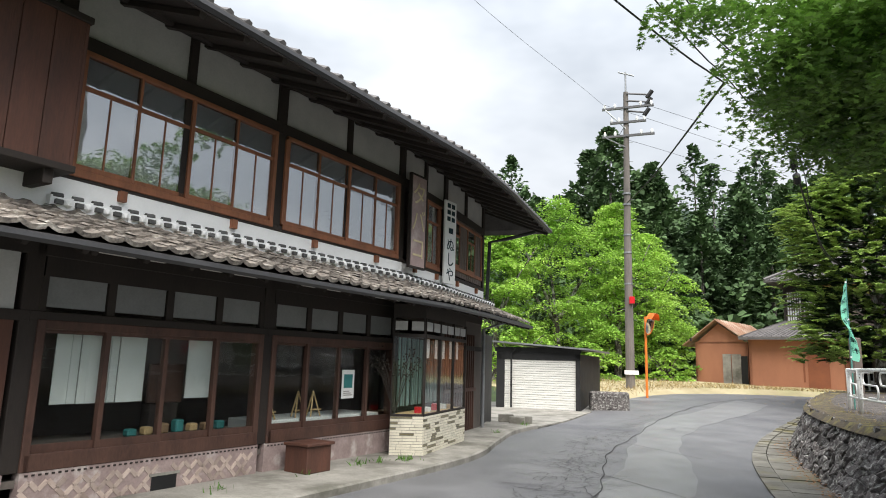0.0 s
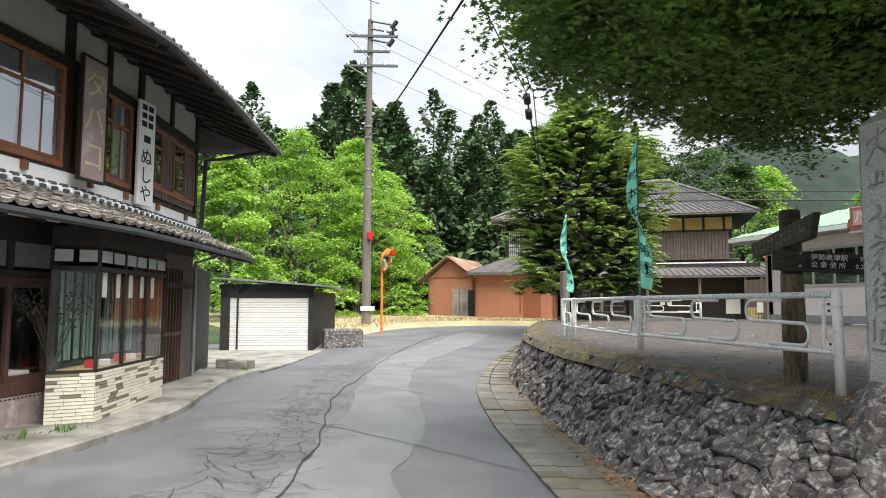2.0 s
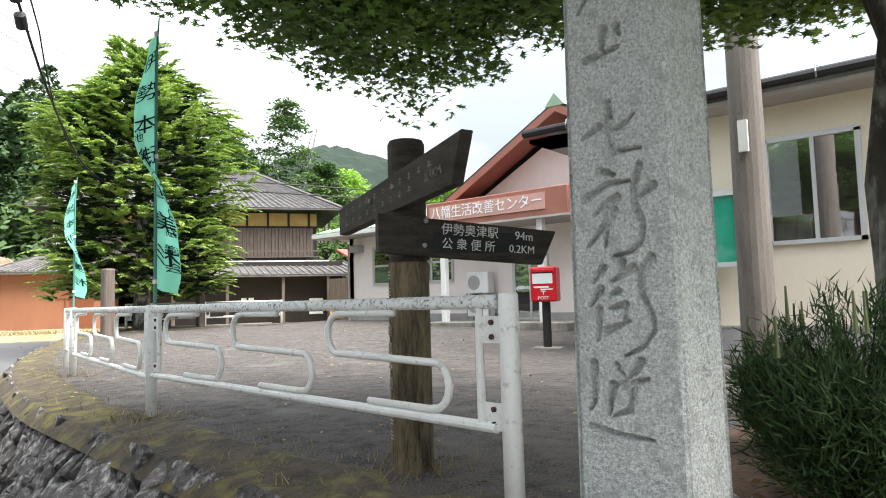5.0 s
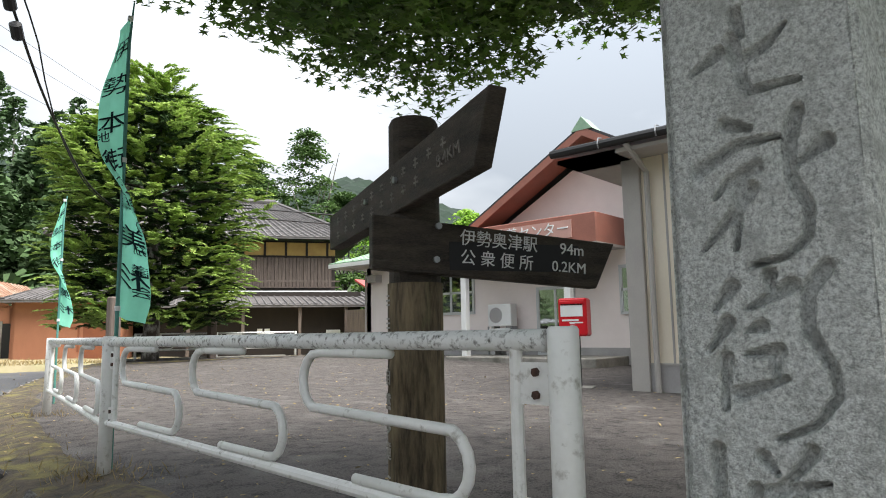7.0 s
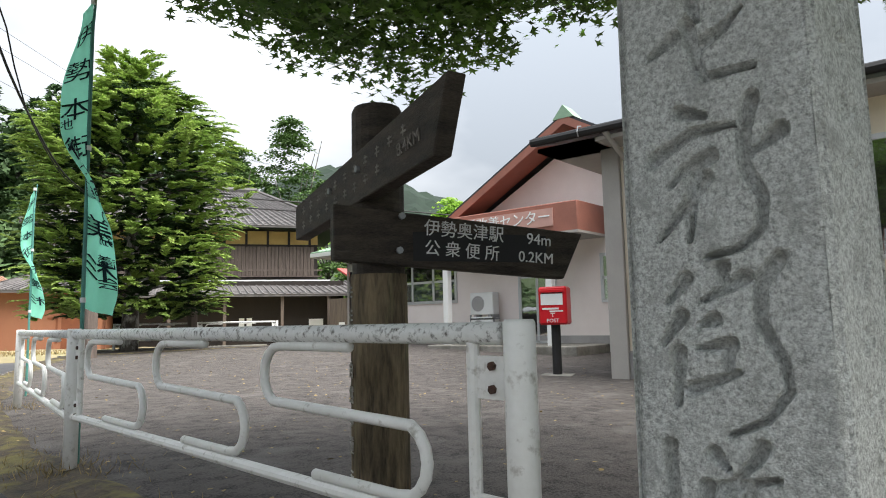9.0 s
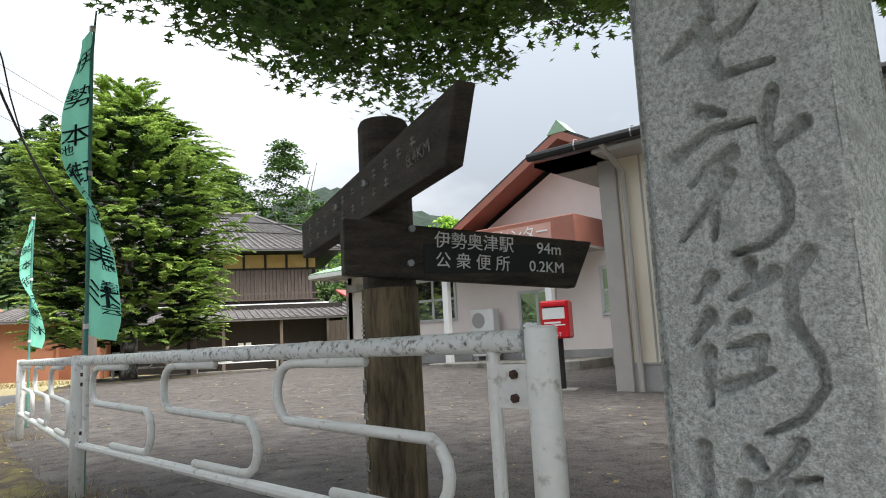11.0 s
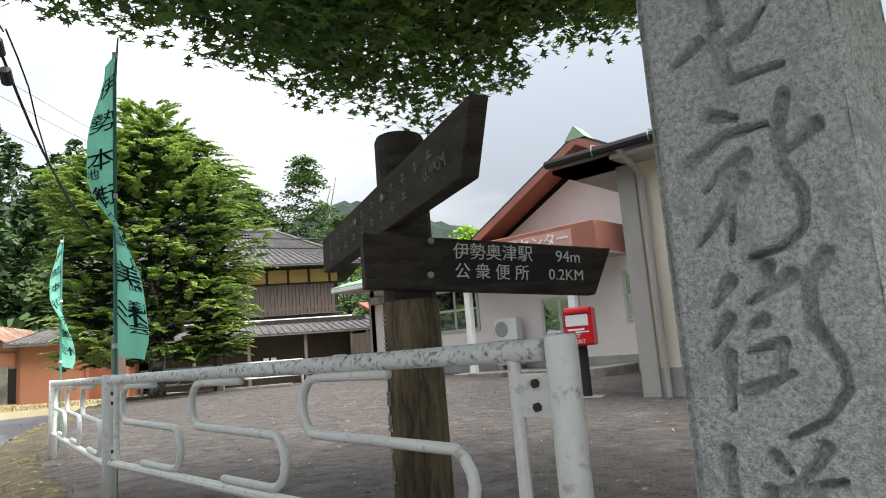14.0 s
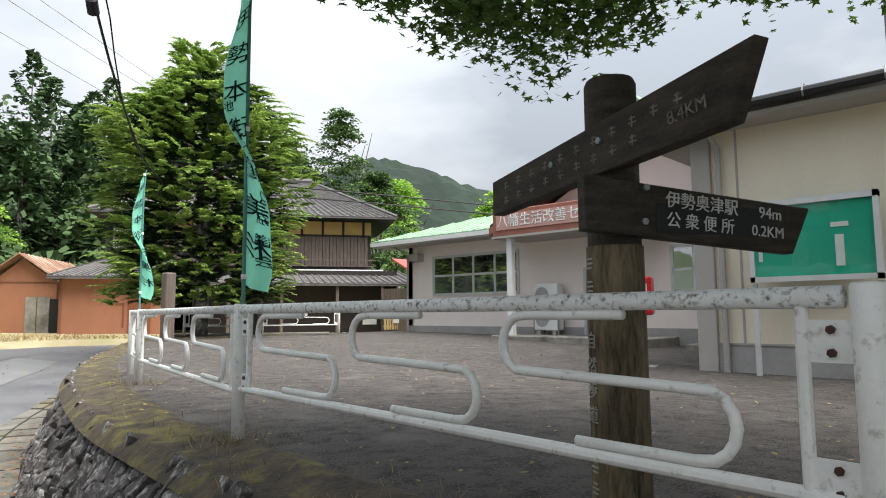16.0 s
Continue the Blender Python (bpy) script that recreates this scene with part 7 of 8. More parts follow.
# cypress-like tree on the lot corner
tx, ty, tz = 12.95, 24.0, 0.72
cy = thing("conifer_tree", "tall bushy light-green conifer with drooping sprays on the lot corner", "tree")
random.seed(3)
bm = bmesh.new()
tube(bm, [(tx, ty, tz - 0.2), (tx + 0.05, ty, 3), (tx, ty, 8.5)], [0.26, 0.2, 0.04], 12)
for k in range(60):
    a, z = random.uniform(0, 6.28), random.uniform(2.2, 8.2)
    r = 2.6 * math.sin(min(1, (10.0 - z) / 5.2) * math.pi / 2)
    tube(bm, [(tx, ty, z), (tx + r * 0.6 * math.cos(a), ty + r * 0.6 * math.sin(a), z + 0.35), (tx + r * math.cos(a), ty + r * math.sin(a), z + 0.2)], [0.05, 0.03, 0.01], 5)
part("trunk", bm, BARK, cy)
outer, inner_ = ([], [], []), ([], [], [])
shoots = [(rng.uniform(0, 6.28), rng.uniform(0.1, 0.95), rng.uniform(8.6, 10.0)) for _ in range(16)]
for k in range(3600):
    if k < 260:
        sa, sr, sz = shoots[k % 16]
        t0 = rng.uniform(0, 1)
        z = 7.2 + (sz - 7.2) * t0
        rr_ = sr * 1.5 * (1 - 0.25 * t0) + 0.28 * (1 - t0) * rng.uniform(0, 1)
        a = sa + rng.normal() * 0.15
        base = np.array((tx + rr_ * math.cos(a), ty + rr_ * math.sin(a), z))
        w = 1.0
    else:
        a, hh = rng.uniform(0, 2 * math.pi), rng.uniform(0, 1)
        z = 1.9 + 6.9 * hh
        lump = 1 + 0.15 * math.sin(a * 4 + z * 2.1) + 0.10 * math.sin(a * 9 + z * 5)
        rmax = 2.75 * lump * min(1.0, 0.8 + hh * 1.1) * math.sin(min(1.0, (1.05 - hh) * 3.0) * math.pi / 2)
        w = rng.uniform(0.2, 1.0) ** 0.45
        base = np.array((tx + rmax * w * math.cos(a), ty + rmax * w * math.sin(a), z))
    lift = 0.95 if k < 260 else 0.45
    out = np.array((math.cos(a) + rng.normal() * 0.3, math.sin(a) + rng.normal() * 0.3, lift + rng.normal() * 0.15))
    out /= np.linalg.norm(out)
    side = np.cross(out, (0, 0, 1))
    side /= np.linalg.norm(side)
    n = 36
    reach = rng.uniform(0.5, 0.85)
    t = (np.arange(n) + rng.uniform(0, 1, n)) / n
    hand_side = np.where(np.arange(n) % 2, 1.0, -1.0)
    droop = np.array((0, 0, -0.55))
    q = np.outer(t * reach, out) + np.outer(t ** 2 * reach * 0.6, droop)
    along = out + np.outer(t * 1.1, droop) + np.outer(hand_side * (1.0 - 0.5 * t), side) + rng.normal(size=(n, 3)) * 0.15
    size = (0.24 - 0.13 * t) * rng.uniform(0.7, 1.2, n)
    q += along / np.linalg.norm(along, axis=1, keepdims=True) * size[:, None] * 0.45
    # sprays deep in the crown get the leaf colour with shade painted in
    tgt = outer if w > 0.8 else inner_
    tgt[0].append(base - out * reach * 0.6 + q)
    tgt[1].append(along)
    tgt[2].append(size)
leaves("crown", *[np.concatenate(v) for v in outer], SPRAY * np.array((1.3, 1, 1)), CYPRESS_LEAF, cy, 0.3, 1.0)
leaves("inner_foliage", *[np.concatenate(v) for v in inner_], SPRAY, CYPRESS_SHADE, cy, 0.6, 1.0)
tagged(solid("timber_post", None, GREY_WOOD, lambda bm: box(bm, (14.62, 23.62, 0.7), (14.84, 23.84, 3.0), None, 0.02)), "grey weathered timber post beside the far fence", "post")
tagged(solid("timber_post", None, GREY_WOOD, lambda bm: box(bm, (10.58, 20.95, 0.7), (10.84, 21.2, 2.45), None, 0.03)), "stout grey weathered timber stump on the lot edge", "post")

# cedar woods behind
def cedar_arrays(x, y, z, h, r, n):
    hh = rng.uniform(0.05, 1.0, n)
    a = rng.uniform(0, 2 * math.pi, n)
    tier = 0.72 + 0.28 * np.sin(hh * h * 1.7 + 2.0 * np.sin(a * 2 + x))
    rad = r * (1.03 - hh) ** 0.8 * tier * rng.uniform(0.3, 1.0, n) ** 0.6
    p = np.stack([x + rad * np.cos(a), y + rad * np.sin(a), z + h * hh], 1)
    d = np.stack([np.cos(a), np.sin(a), -0.45 + 0.5 * hh], 1) + rng.normal(size=(n, 3)) * 0.45
    return p, d, rng.uniform(0.6, 1.35, n) * (0.55 + 0.02 * h)


bm = bmesh.new()
P, Dd, S = [], [], []
spots = []
for row, (y0, n, h0) in enumerate(((54, 20, 11), (58, 24, 13.5), (63, 27, 15.5), (70, 28, 17), (78, 28, 18.5), (90, 30, 20))):
    for k in range(n):
        x = -34 + (84 + row * 14) * (k + rng.uniform(0.1, 0.9)) / n
        y = y0 + rng.uniform(-3, 3) + max(0, x - 20) * 0.1
        if math.atan2(x - 4, y - 5) > 0.58:
            continue
        spots.append((x, y, h0 * rng.uniform(0.9, 1.35)))
spots += [(-6, 50, 12), (20, 52, 12.5), (23, 54, 13.5), (9.5, 62, 24.0), (8.0, 66, 23), (12.5, 64, 20), (21, 61, 17), (25.5, 63, 18.5), (17, 60, 15)]
for x, y, h in spots:
    z = ground_z(x, y) - 0.5
    p, d, s = cedar_arrays(x, y, z, h, h * 0.32 + 2.2, 3600 if y < 67 else 1700)
    P.append(p), Dd.append(d), S.append(s)
    tube(bm, [(x, y, z), (x, y, z + h * 0.9)], [0.3, 0.05], 5)
for x, y, h in ((47, 66, 13), (44, 70, 12)):
    p, d, s = cedar_arrays(x, y, 4, h, 3.4, 700)
    P.append(p), Dd.append(d), S.append(s)
woods = leaves("cedar_woods", np.concatenate(P), np.concatenate(Dd), np.concatenate(S) * 0.66, RHOMB, CEDAR_LEAF, None, 0.6, 0.8)
tagged(woods, "dark green cedar woods on the slope behind the village", "woods", kind="stuff")
tagged(part("cedar_trunks", bm, BARK, woods), kind="stuff")
# low dark undergrowth that closes the foot of the woods
n = 9000
a = rng.uniform(0, 1, n)
p = np.stack([-36 + a * 100, 52.5 + rng.normal(size=n) * 1.5 + np.maximum(0, a * 100 - 56) * 0.1, rng.uniform(0.3, 1, n) ** 0.8 * 5.5], 1)
tagged(leaves("undergrowth", p, rng.normal(size=(n, 3)), rng.uniform(0.5, 1.1, n), RHOMB, CEDAR_LEAF, None, 0.7, 0.6), "dark undergrowth at the foot of the woods", "undergrowth", kind="stuff")

# wooded mountains
def mountain(name, cx, cy, rx, ry, h, seed):
    vs, fs = [], []
    n = 60
    for i in range(n + 1):
        for k in range(n + 1):
            u, v = i / n * 2 - 1, k / n * 2 - 1
            r = math.hypot(u, v)
            z = h * max(0, math.cos(min(1, r) * math.pi / 2)) ** 1.25 * (1 + 0.22 * noise.noise((u * 2.2, v * 2.2, seed))) + h * 0.035 * noise.noise((u * 22, v * 22, seed)) + h * 0.02 * noise.noise((u * 60, v * 60, seed))
            vs.append((cx + u * rx, cy + v * ry, z - 4))
    for i in range(n):
        for k in range(n):
            o = i * (n + 1) + k
            fs.append((o, o + n + 1, o + n + 2, o + 1))
    return tagged(mesh_from(name, vs, fs, HILL), "distant wooded mountain above the roofs", "mountain", kind="structure")


mountain("mountain_1", 150, 160, 110, 90, 51, 1)
mountain("mountain_2", 235, 150, 120, 90, 42, 2)
mountain("mountain_3", 20, 260, 190, 110, 66, 3)
mountain("mountain_4", -190, 190, 140, 120, 60, 4)

# the maple over the pillar
mp_ = thing("maple_tree", "old maple with a lichen-spotted trunk and low spreading dark-green crown", "tree")
random.seed(12)
bm = bmesh.new()
tube(bm, [(6.65, 4.42, 0.4), (6.62, 4.45, 0.75), (6.64, 4.49, 1.3), (6.76, 4.47, 1.9), (6.7, 4.49, 2.5), (6.55, 4.57, 3.0)], [0.40, 0.27, 0.22, 0.25, 0.22, 0.2], 18)
FORK = Vector((6.57, 4.56, 2.85))
for k in range(15):
    a = k * 2 * math.pi / 15 + random.uniform(-0.2, 0.2)
    r = random.uniform(2.0, 3.0)
    tip = Vector((6.4 + r * math.cos(a), 5.6 + r * math.sin(a), random.uniform(4.0, 4.9)))
    mid = FORK.lerp(tip, 0.45) + Vector((0, 0, random.uniform(0.3, 0.7)))
    tube(bm, [FORK, mid, tip], [0.13, 0.075, 0.02], 7)
    for j in range(4):
        s = mid.lerp(tip, random.random())
        tube(bm, [s, s + Vector((random.uniform(-1, 1), random.uniform(-1, 1), random.uniform(-0.25, 0.35)))], [0.03, 0.008], 5)
for v in bm.verts:
    if v.co.z < 3 and (v.co - Vector((6.75, 4.4, v.co.z))).length < 0.6:
        v.co += Vector((noise.noise(v.co * 3), noise.noise(v.co * 3 + Vector((5, 0, 0))), 0)) * 0.10
part("trunk", bm, BARK, mp_)
cs, ds, ss = [], [], []
for layer, count, per in ((0, 860, 150), (1, 300, 150)):
    for _ in range(count):
        a, w = rng.uniform(0, 2 * math.pi), rng.uniform(0, 1) ** 0.55
        R = (3.0 if layer == 0 else 3.55) + 0.28 * math.sin(a * 3 + 1) + 0.2 * math.sin(a * 7) + (0.5 * math.exp(-((a - 1.55) / 0.5) ** 2) - 1.3 * math.exp(-(((a + math.pi) % (2 * math.pi) - math.pi - 0.3) / 0.55) ** 2) if layer == 0 else 0.0)
        x, y = 6.25 + R * w * math.cos(a) * (0.9 if math.cos(a) < 0 and layer else 1.0), 5.65 + R * w * math.sin(a)
        off = max(0.0, 0.3 - ((x - 4.16) * 0.857 - (y - 4.94) * 0.515))
        low = 3.41 + 0.10 * math.sin(a * 5 + w * 6) + 0.3 * off
        if layer == 0:
            z = low + rng.uniform(0, 1.05) ** 1.3
        else:
            z = max(low, 4.3 + 0.25 * max(0, math.hypot(x - 6.25, y - 5.65) - 3)) + 0.1 + 1.3 * math.cos(w * math.pi / 2) * rng.uniform(0, 1)
        r = rng.uniform(0.32, 0.55) + 0.2 * layer
        q = np.clip(rng.normal(size=(per, 3)), -1.35, 1.35) * np.array((r, r, 0.08)) * 0.6
        q[:, 2] -= (0.22 + 0.5 * layer) * (q[:, 0] ** 2 + q[:, 1] ** 2)
        cs.append(np.array((x, y, z)) + q)
        t = rng.uniform(0, 6.28, per)
        ds.append(np.stack([np.cos(t), np.sin(t), -0.25 + 0 * t], 1))
        ss.append(rng.uniform(0.066, 0.104, per))
for cx, cyy, cz, sp_ in ((3.1, 7.9, 5.7, 0.45), (2.7, 8.2, 5.9, 0.4), (3.6, 7.4, 5.4, 0.45), (4.1, 7.2, 5.2, 0.5), (3.4, 8.4, 6.0, 0.4)):
    n = 420
    q = np.clip(rng.normal(size=(n, 3)), -1.3, 1.3) * np.array((sp_, sp_, 0.09)) * 0.75
    q[:, 2] -= 0.6 * (q[:, 0] ** 2 + q[:, 1] ** 2)
    cs.append(np.array((cx, cyy, cz)) + q)
    t = rng.uniform(0, 6.28, n)
    ds.append(np.stack([np.cos(t), np.sin(t), -0.3 + 0 * t], 1))
    ss.append(rng.uniform(0.06, 0.11, n))
for cx, cyy, cz in ((7.45, 8.05, 3.2), (7.3, 7.9, 3.35), (7.5, 8.0, 3.1)):
    n = 70
    q = rng.normal(size=(n, 3)) * np.array((0.16, 0.16, 0.09))
    cs.append(np.array((cx, cyy, cz)) + q)
    ds.append(np.stack([np.cos(t := rng.uniform(0, 6.28, n)), np.sin(t), -0.4 + 0 * t], 1))
    ss.append(rng.uniform(0.055, 0.1, n))
leaves("crown", np.concatenate(cs), np.concatenate(ds), np.concatenate(ss), STAR, MAPLE_LEAF, mp_, 0.35, 1.0)


# pine shrubs at the maple's foot
def pine_shrub(x, y, z, r, h, k):
    b = thing("pine_shrub", "dark green pine shrub with upright pale candles by the pillar", "shrub", "pine shrubs")
    bm = bmesh.new()
    P, Dd, S = [], [], []
    for _ in range(k):
        a, w = rng.uniform(0, 6.28), rng.uniform(0.1, 1) ** 0.6
        tip = np.array((x + r * w * math.cos(a), y + r * w * math.sin(a), z + h * (0.25 + 0.7 * rng.uniform(0, 1) * (1 - 0.45 * w))))
        tube(bm, [(x + rng.normal() * 0.05, y + rng.normal() * 0.05, z - 0.05), tuple((tip + np.array((x, y, z + h * 0.3))) / 2), tuple(tip)], [0.009, 0.006, 0.003], 4)
        n = 260
        t = rng.uniform(0, 1, n)
        axis = tip - np.array((x, y, z + h * 0.25))
        axis = axis / (np.linalg.norm(axis) + 1e-6) + np.array((0, 0, 0.8))
        P.append(tip - np.outer(t, axis) * 0.22 + rng.normal(size=(n, 3)) * 0.035)
        Dd.append(axis * 0.8 + rng.normal(size=(n, 3)) * 0.9)
        S.append(rng.uniform(0.05, 0.09, n))
    part("branching_stem", bm, TWIG, b)
    needle = np.array([(0.0, 0.0, 0), (0.05, 0.15, 0), (0, 1.0, 0), (-0.05, 0.15, 0)])
    leaves("needles", np.concatenate(P), np.concatenate(Dd), np.concatenate(S), needle, PINE_LEAF, b, 1.0, 0.0)
    for _ in range(9):
        a, w = rng.uniform(0, 6.28), rng.uniform(0.2, 0.9)
        p = Vector((x + r * w * math.cos(a), y + r * w * math.sin(a), z + h * (0.95 - 0.35 * w)))
        solid("candle", b, CANDLE, lambda bm: tube(bm, [p - Vector((0, 0, 0.04)), p + Vector((0.012, 0.004, 0.10))], [0.008, 0.004], 5))


for x, y, z, r, h, k in ((6.25, 4.78, 0.66, 0.40, 0.95, 60), (6.45, 4.05, 0.64, 0.46, 1.85, 85), (6.25, 4.15, 0.62, 0.42, 1.0, 60), (6.75, 3.45, 0.52, 0.5, 1.2, 65), (7.15, 3.7, 0.55, 0.45, 1.45, 60), (7.2, 5.1, 0.62, 0.4, 0.8, 45)):
    pine_shrub(x, y, z, r, h, k)

# grass tufts and weeds: blades too many to count
BLADE = np.array([(-0.035, 0, 0), (0.035, 0, 0), (0.02, 0.6, 0.05), (0, 1.0, 0.16)])
P = []
for q, d in inside:
    if 4.6 < q.y < 22:
        for _ in range(40 if q.y < 11 else 14):
            if noise.noise((q.x * 1.7, q.y * 1.7, 9)) + rng.uniform(-0.5, 0.5) > 0.05:
                p = q + d * rng.uniform(0.0, 0.55) + Vector((rng.normal() * 0.12, rng.normal() * 0.12, 0))
                P.append((p.x, p.y, lot_z(p.x, p.y) - 0.02))
for fx, fy in (PE, P1, P2, (C.x, C.y), (5.6, 5.3)):
    for _ in range(150):
        P.append((fx + rng.normal() * 0.14, fy + rng.normal() * 0.16, lot_z(fx, fy) - 0.01))
P = np.array(P)
n = len(P)
tagged(leaves("grass_blades", P, np.stack([rng.normal(size=n) * 0.6, rng.normal(size=n) * 0.6, np.ones(n)], 1), rng.uniform(0.03, 0.085, n), BLADE, STRAW), "dry straw-coloured grass tufts along the wall top", "grass", kind="stuff")
n = 9000
u = rng.uniform(0, 1, n)
idx = [min(len(far) - 1, int(v * len(far))) for v in u]
c = rng.uniform(0.1, 1, n) ** 2 * 9
P = np.array([(far[i].x, far[i].y, 0) for i in idx]) + np.stack([-0.55 * c + rng.normal(size=n) * 0.4, 0.85 * c + rng.normal(size=n) * 0.4, 0 * c], 1)
keep_far = np.array([far[i].y > 23.5 for i in idx]) & (P[:, 1] > 23.5)
P[:, 2] = [road_z(far[i].y, 0) + 0.1 + 0.12 * smooth01(23, 27, far[i].y) + 0.012 * cc_ for i, cc_ in zip(idx, c)]
P = P[keep_far]
n = len(P)
tagged(leaves("field_grass", P, np.stack([rng.normal(size=n) * 0.6, rng.normal(size=n) * 0.6, np.ones(n)], 1), rng.uniform(0.06, 0.2, n), BLADE * np.array((1.6, 1, 1)), STRAW), "dry grass of the field edge", "grass", kind="stuff")
P = []
for x, y, k in ((-1.25, 8.6, 30), (-0.75, 9.15, 60), (-1.05, 8.9, 25), (-2.2, 6.6, 20), (0.35, 13.2, 20), (0.9, 15.0, 40), (-1.7, 7.7, 15)):
    for _ in range(k):
        P.append((x + rng.normal() * 0.07, y + rng.normal() * 0.09, 0.10))
P = np.array(P)
n = len(P)
tagged(leaves("kerb_weeds", P, np.stack([rng.normal(size=n) * 0.7, rng.normal(size=n) * 0.7, np.ones(n)], 1), rng.uniform(0.03, 0.10, n), BLADE * np.array((2.4, 1, 1)), WEED), "small green weeds in the pavement cracks", "weeds", kind="stuff")
P = []
for _ in range(2600):
    x, y = rng.uniform(4.9, 9.5), rng.uniform(0.5, 5.2)
    P.append((x, y, lot_z(x, y) + 0.045 - 0.62 * smooth01(3.9, -0.5, y) - 0.1 * smooth01(6.2, 5.0, x)))
for i, (p, q) in enumerate(zip(wf, wt)):
    if 4 < p.y < 16:
        for _ in range(30):
            P.append((p.x - rng.uniform(0.0, 0.25) ** 1.0, p.y + rng.normal() * 0.2, wall_z(p, q)[0] + 0.035))
P = np.array(P)
n = len(P)
tagged(leaves("fallen_leaves", P, rng.normal(size=(n, 3)) * np.array((1, 1, 0.12)), rng.uniform(0.025, 0.06, n), RHOMB, mat("fallen_leaf", (0.30, 0.15, 0.06), (0.16, 0.075, 0.035), 3, 0.9, 0, island=0.4), None, 0.2, 1.0), "brown fallen leaves and needles", "leaves", kind="stuff")

P = np.stack([rng.uniform(5.5, 15, 1500), rng.uniform(5.5, 21, 1500), np.zeros(1500)], 1)
P[:, 2] = [lot_z(x, y) + 0.018 for x, y, _ in P]
tagged(leaves("lot_litter", P, rng.normal(size=(1500, 3)) * np.array((1, 1, 0.1)), rng.uniform(0.02, 0.05, 1500), RHOMB, STRAW, None, 0.2, 1.0), "dry leaf litter scattered over the lot", "litter", kind="stuff")


# ---- pieces: stones, slabs, tiles ----
def stone_mesh(seed):
    """A rough angular stone, about one unit across."""
    bm = bmesh.new()
    r = random.Random(seed)
    for _ in range(17):
        d = Vector((r.gauss(0, 1), r.gauss(0, 1), r.gauss(0, 1))).normalized()
        b = max(abs(d.x), abs(d.y), abs(d.z))
        bm.verts.new(d * (0.5 / b * 0.6 + 0.2) * r.uniform(0.85, 1.05))
    res = bmesh.ops.convex_hull(bm, input=list(bm.verts))
    bmesh.ops.delete(bm, geom=[v for v in bm.verts if not v.link_faces], context="VERTS")
    bmesh.ops.recalc_face_normals(bm, faces=bm.faces)
    me = bpy.data.meshes.new("stone")
    bm.to_mesh(me)
    bm.free()
    me.materials.append(STONE)
    return me


STONES = [stone_mesh(k) for k in range(12)]
random.seed(77)
acc = [0.0]
for a, b in zip(wf, wf[1:]):
    acc.append(acc[-1] + (b - a).length)
total = acc[-1]


def wall_at(s, t):
    j = max(0, min(len(acc) - 2, next((i for i in range(len(acc) - 1) if acc[i + 1] >= s), len(acc) - 2)))
    f = (s - acc[j]) / (acc[j + 1] - acc[j])
    p, q = wf[j].lerp(wf[j + 1], f), wt[j].lerp(wt[j + 1], f)
    z0, z1 = wall_z(p, q)
    c = p.lerp(q, t)
    along = (wf[j + 1] - wf[j]).normalized()
    up = Vector((q.x - p.x, q.y - p.y, z1 - z0)).normalized()
    return Vector((c.x, c.y, z0 + (z1 - z0) * t)), along, up, math.hypot((q - p).length, z1 - z0)


def clip_cell(poly, mx, my, nx, ny):
    """The part of a polygon on the near side of the line through (mx, my) with the normal (nx, ny)."""
    out = []
    for (x0, y0), (x1, y1) in zip(poly, poly[1:] + poly[:1]):
        d0, d1 = (x0 - mx) * nx + (y0 - my) * ny, (x1 - mx) * nx + (y1 - my) * ny
        if d0 <= 0:
            out.append((x0, y0))
        if d0 * d1 < 0:
            f = d0 / (d0 - d1)
            out.append((x0 + (x1 - x0) * f, y0 + (y1 - y0) * f))
    return out


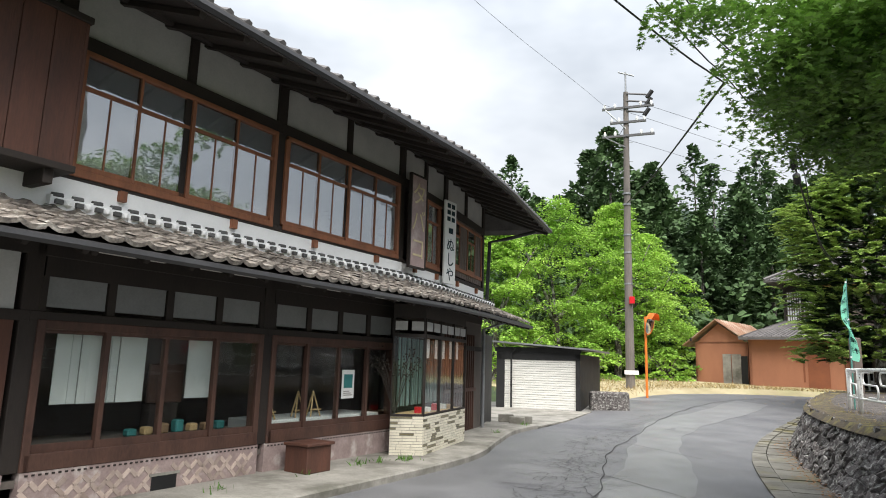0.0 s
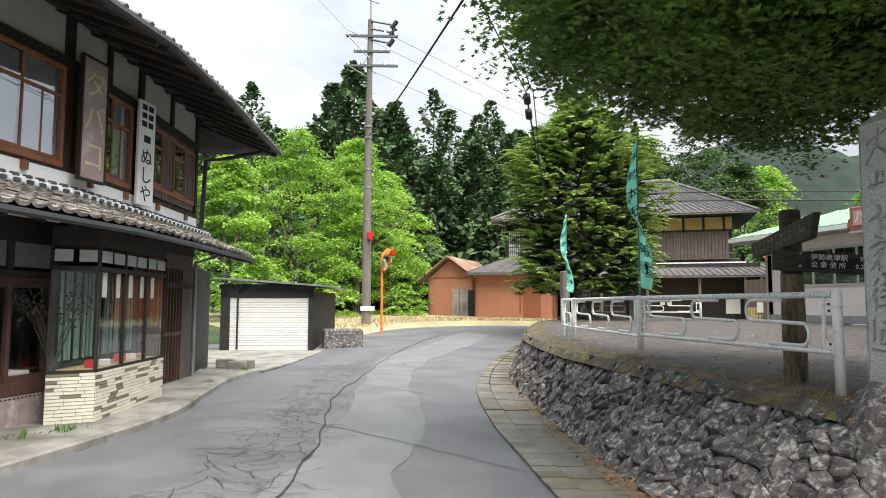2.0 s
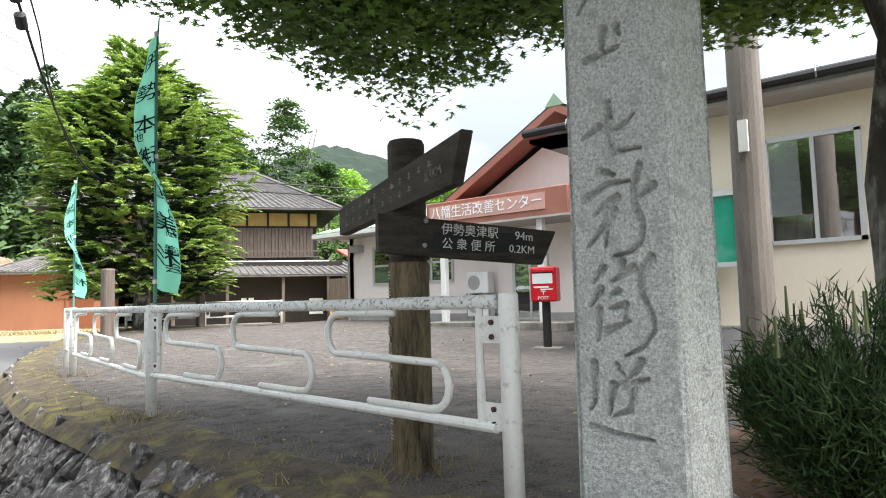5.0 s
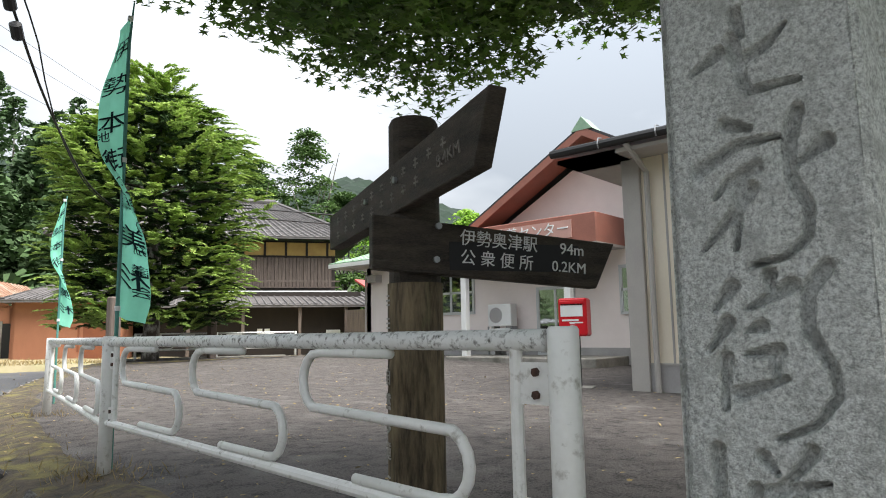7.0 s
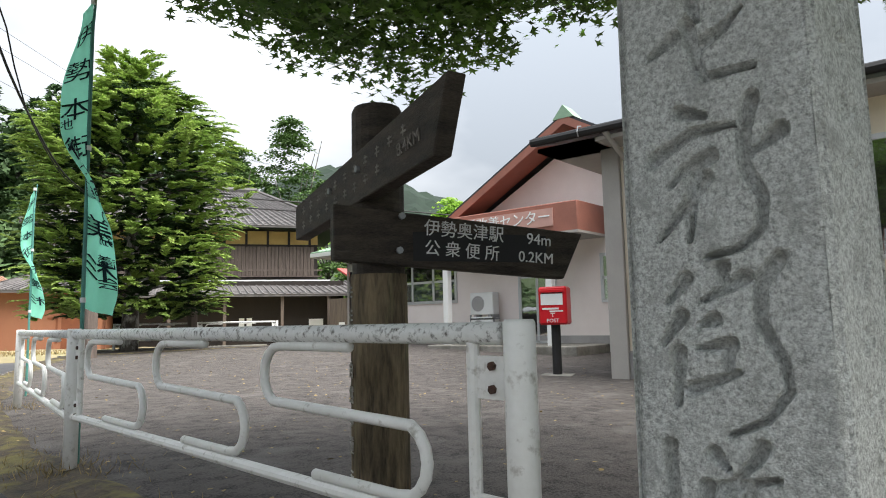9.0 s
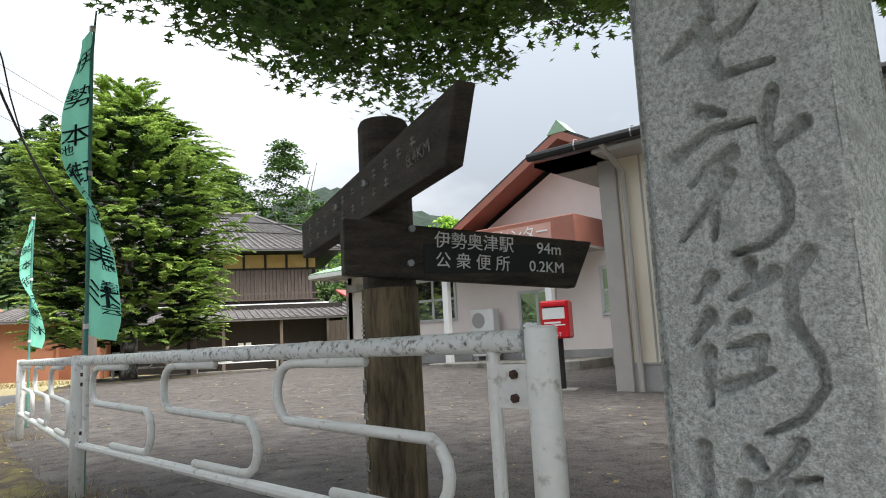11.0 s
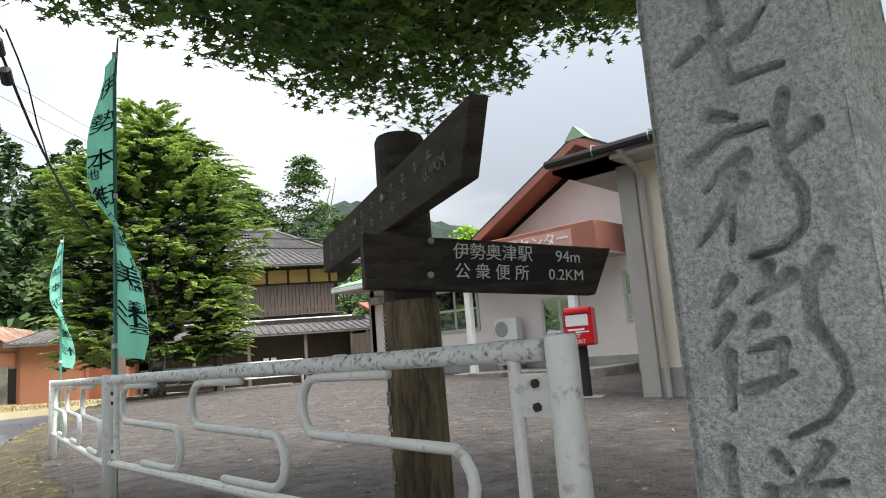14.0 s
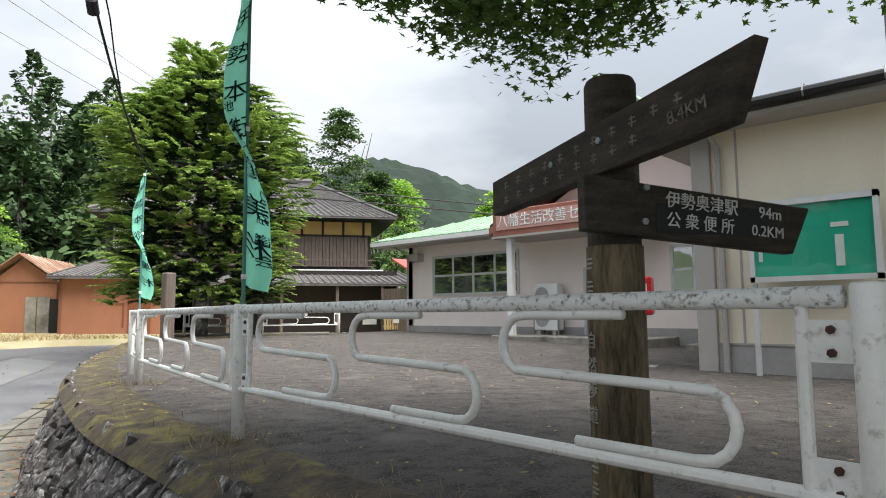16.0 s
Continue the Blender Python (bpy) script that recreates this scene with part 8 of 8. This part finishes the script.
# fitted stones: each takes the room between its neighbours, with a dark joint
sites = []
s = 0.0
while s < total:
    slant = wall_at(s, 0.5)[3]
    big = 1.35 if s < 2.6 else 1.0
    rows = max(3, round(slant / (0.155 * big)))
    for r in range(rows):
        sites.append((s + random.uniform(-0.07, 0.07) + 0.09 * (r % 2), (r + 0.5 + random.uniform(-0.33, 0.33)) / rows * slant, slant))
    s += 0.185 * big
rest_v, rest_f, near_stones = [], [], 0
for i, (sx, sy, slant) in enumerate(sites):
    cell = [(sx - 0.22, max(-0.03, sy - 0.2)), (sx + 0.22, max(-0.03, sy - 0.2)), (sx + 0.22, min(slant + 0.03, sy + 0.2)), (sx - 0.22, min(slant + 0.03, sy + 0.2))]
    for ox, oy, _ in sites[max(0, i - 40):i + 40]:
        if (ox, oy) != (sx, sy) and abs(ox - sx) < 0.5 and abs(oy - sy) < 0.5 and cell:
            cell = clip_cell(cell, (ox + sx) / 2, (oy + sy) / 2, ox - sx, oy - sy)
    if len(cell) < 3:
        continue
    cx, cy_ = sum(p[0] for p in cell) / len(cell), sum(p[1] for p in cell) / len(cell)
    ring = []
    for (x0, y0), (x1, y1) in zip(cell, cell[1:] + cell[:1]):
        ring += [(x0 * 0.86 + x1 * 0.14, y0 * 0.86 + y1 * 0.14), (x0 * 0.14 + x1 * 0.86, y0 * 0.14 + y1 * 0.86)]
    size = max(0.05, max(math.hypot(x - cx, y - cy_) for x, y in ring))
    proud, lean_x, lean_y = random.uniform(-0.015, 0.035), random.uniform(-0.35, 0.35), random.uniform(-0.35, 0.35)
    vs, fs = [], []
    k = len(ring)
    for shrink, h in ((0.985, -0.07), (0.955, 0.0), (0.80, 0.13)):
        for x, y in ring:
            px_, py_ = cx + (x - cx) * shrink, cy_ + (y - cy_) * shrink
            p, along, up, sl = wall_at(min(total - 0.01, max(0.0, px_)), min(1.04, max(-0.04, py_ / slant)))
            nrm = along.cross(up).normalized()
            rise = h if h < 0 else h * size * 0.45 + proud + lean_x * (px_ - cx) + lean_y * (py_ - cy_) + 0.03 * noise.noise((px_ * 11, py_ * 11, i))
            vs.append(p - nrm * rise * (1 if nrm.x > 0 else -1))
    for row in range(2):
        for n in range(k):
            fs.append((row * k + n, row * k + (n + 1) % k, (row + 1) * k + (n + 1) % k, (row + 1) * k + n))
    fs.append(tuple(range(2 * k, 3 * k)))
    if 4.2 < vs[0].y < 9.6 and vs[0].x < 6 and near_stones < 300:
        near_stones += 1
        mesh_from("stone", vs, fs, STONE, retaining_wall)
    else:
        o = len(rest_v)
        rest_v += vs
        rest_f += [tuple(o + n for n in f) for f in fs]
tagged(mesh_from("far_stones", rest_v, rest_f, STONE_FAR, retaining_wall), kind="stuff")
# larger pale rocks at the wall's near end
for k, (x, y, z, w, d, h) in enumerate(((5.72, 4.18, 0.38, 0.62, 0.5, 0.42), (6.0, 3.1, 0.2, 0.7, 0.6, 0.5), (5.75, 4.85, 0.68, 0.26, 0.2, 0.2), (5.62, 5.62, 0.68, 0.2, 0.16, 0.12), (5.95, 5.05, 0.68, 0.22, 0.2, 0.2))):
    me = STONES[(k * 5) % 12].copy()
    me.materials.clear()
    me.materials.append(PALE_ROCK)
    ob = new("rock", me)
    ob.matrix_world = pose(x, y, z, 10 * k, 5, 40 * k) @ Matrix.Diagonal((w, d, h, 1))
    tagged(ob, "rough pale grey rock at the end of the stone wall", "rock", "rocks by the pillar")

# dark stones packed round the pillar's foot
random.seed(8)
for k, (x, y, z) in enumerate(((5.24, 5.22, 0.62), (5.28, 4.98, 0.63), (5.48, 4.92, 0.66), (5.68, 4.90, 0.68), (5.30, 5.42, 0.63), (5.35, 4.75, 0.54))):
    ob = new("stone", STONES[(k * 7 + 3) % 12])
    ob.parent = retaining_wall
    ob.matrix_world = pose(x, y, z, 15 * k, 8 * k, 50 * k) @ Matrix.Diagonal((random.uniform(0.2, 0.34), random.uniform(0.18, 0.28), random.uniform(0.16, 0.24), 1))

# gutter slabs between road and wall foot
gut = []
for i, p in enumerate(wf):
    if p.y > 24.3 and p.x > 12:
        break
    e = min(rr, key=lambda q: (q - p).length)
    gut.append((e, p))
gutter = thing("gutter_cover", "row of mossy concrete gutter slabs along the foot of the stone wall", "gutter", kind="structure")
for i in range(len(gut) - 1):
    (e0, p0), (e1, p1) = gut[i], gut[i + 1]
    n = max(1, round((p1 - p0).length / 0.5))
    for k in range(n):
        t0, t1 = k / n + 0.012, (k + 1) / n - 0.012
        a, b = e0.lerp(e1, t0), e0.lerp(e1, t1)
        c, d = p0.lerp(p1, t1), p0.lerp(p1, t0)
        c, d = c + (c - b).normalized() * 0.06, d + (d - a).normalized() * 0.06
        z0 = road_z(a.y, 1) - 0.06
        mid = 0.30
        bm = bmesh.new()
        kb = [a.lerp(d, 0.0), b.lerp(c, 0.0), b.lerp(c, mid), a.lerp(d, mid)]
        lift = random.uniform(-0.006, 0.008)
        prism(bm, [Vector((v.x, v.y, z0)) for v in kb], (0, 0, 0.09 + lift))
        part("kerb_slab", bm, GUTTER, gutter)
        bm = bmesh.new()
        sb = [a.lerp(d, mid + 0.02), b.lerp(c, mid + 0.02), c, d]
        prism(bm, [Vector((v.x, v.y, z0)) for v in sb], (0, 0, 0.075 + lift))
        part("slab", bm, GUTTER, gutter)

# roof tiles of the lower roof
random.seed(41)
TILE_A = tile_mesh(0.21, 0.20, 0.026, 0.04)
tiled_slope(lower_roof, eave, head, Z_EAVE, Z_HEAD, TILE_A, 0.20, 6, lambda p: p.y > 4.6, "tile", 300)

# slips of glazed tile on the bay base
random.seed(13)
def slip_mesh(material):
    bm = bmesh.new()
    box(bm, (-0.5, -0.5, -0.5), (0.5, 0.5, 0.5))
    me = bpy.data.meshes.new("tile_slip")
    bm.to_mesh(me)
    bm.free()
    me.materials.append(material)
    return me
SL_A, SL_B = slip_mesh(CREAM_TILE), slip_mesh(OLIVE_TILE)
bay_base = next(o for o in bay.children if o.name.startswith("base"))
for p, q in ((BAY[0], BAY[1]), (BAY[1], BAY[2])):
    m, length = rail_frame(p, q)
    for r in range(14):
        u = -random.uniform(0, 0.12)
        z = 0.10 + r * 0.0382
        while u < length:
            w = 0.2
            a, b = max(0.004, u), min(length - 0.002, u + w - 0.006)
            if b - a > 0.03:
                olive = random.random() < 0.17
                ob = new("tile_slip", SL_B if olive else SL_A)
                ob.parent = bay_base
                ob.matrix_world = m @ Matrix.Translation(((a + b) / 2, -0.002 - random.uniform(0, 0.004), z + 0.016)) @ Matrix.Diagonal((b - a, 0.016, 0.032 if not olive else 0.022, 1))
            u += w
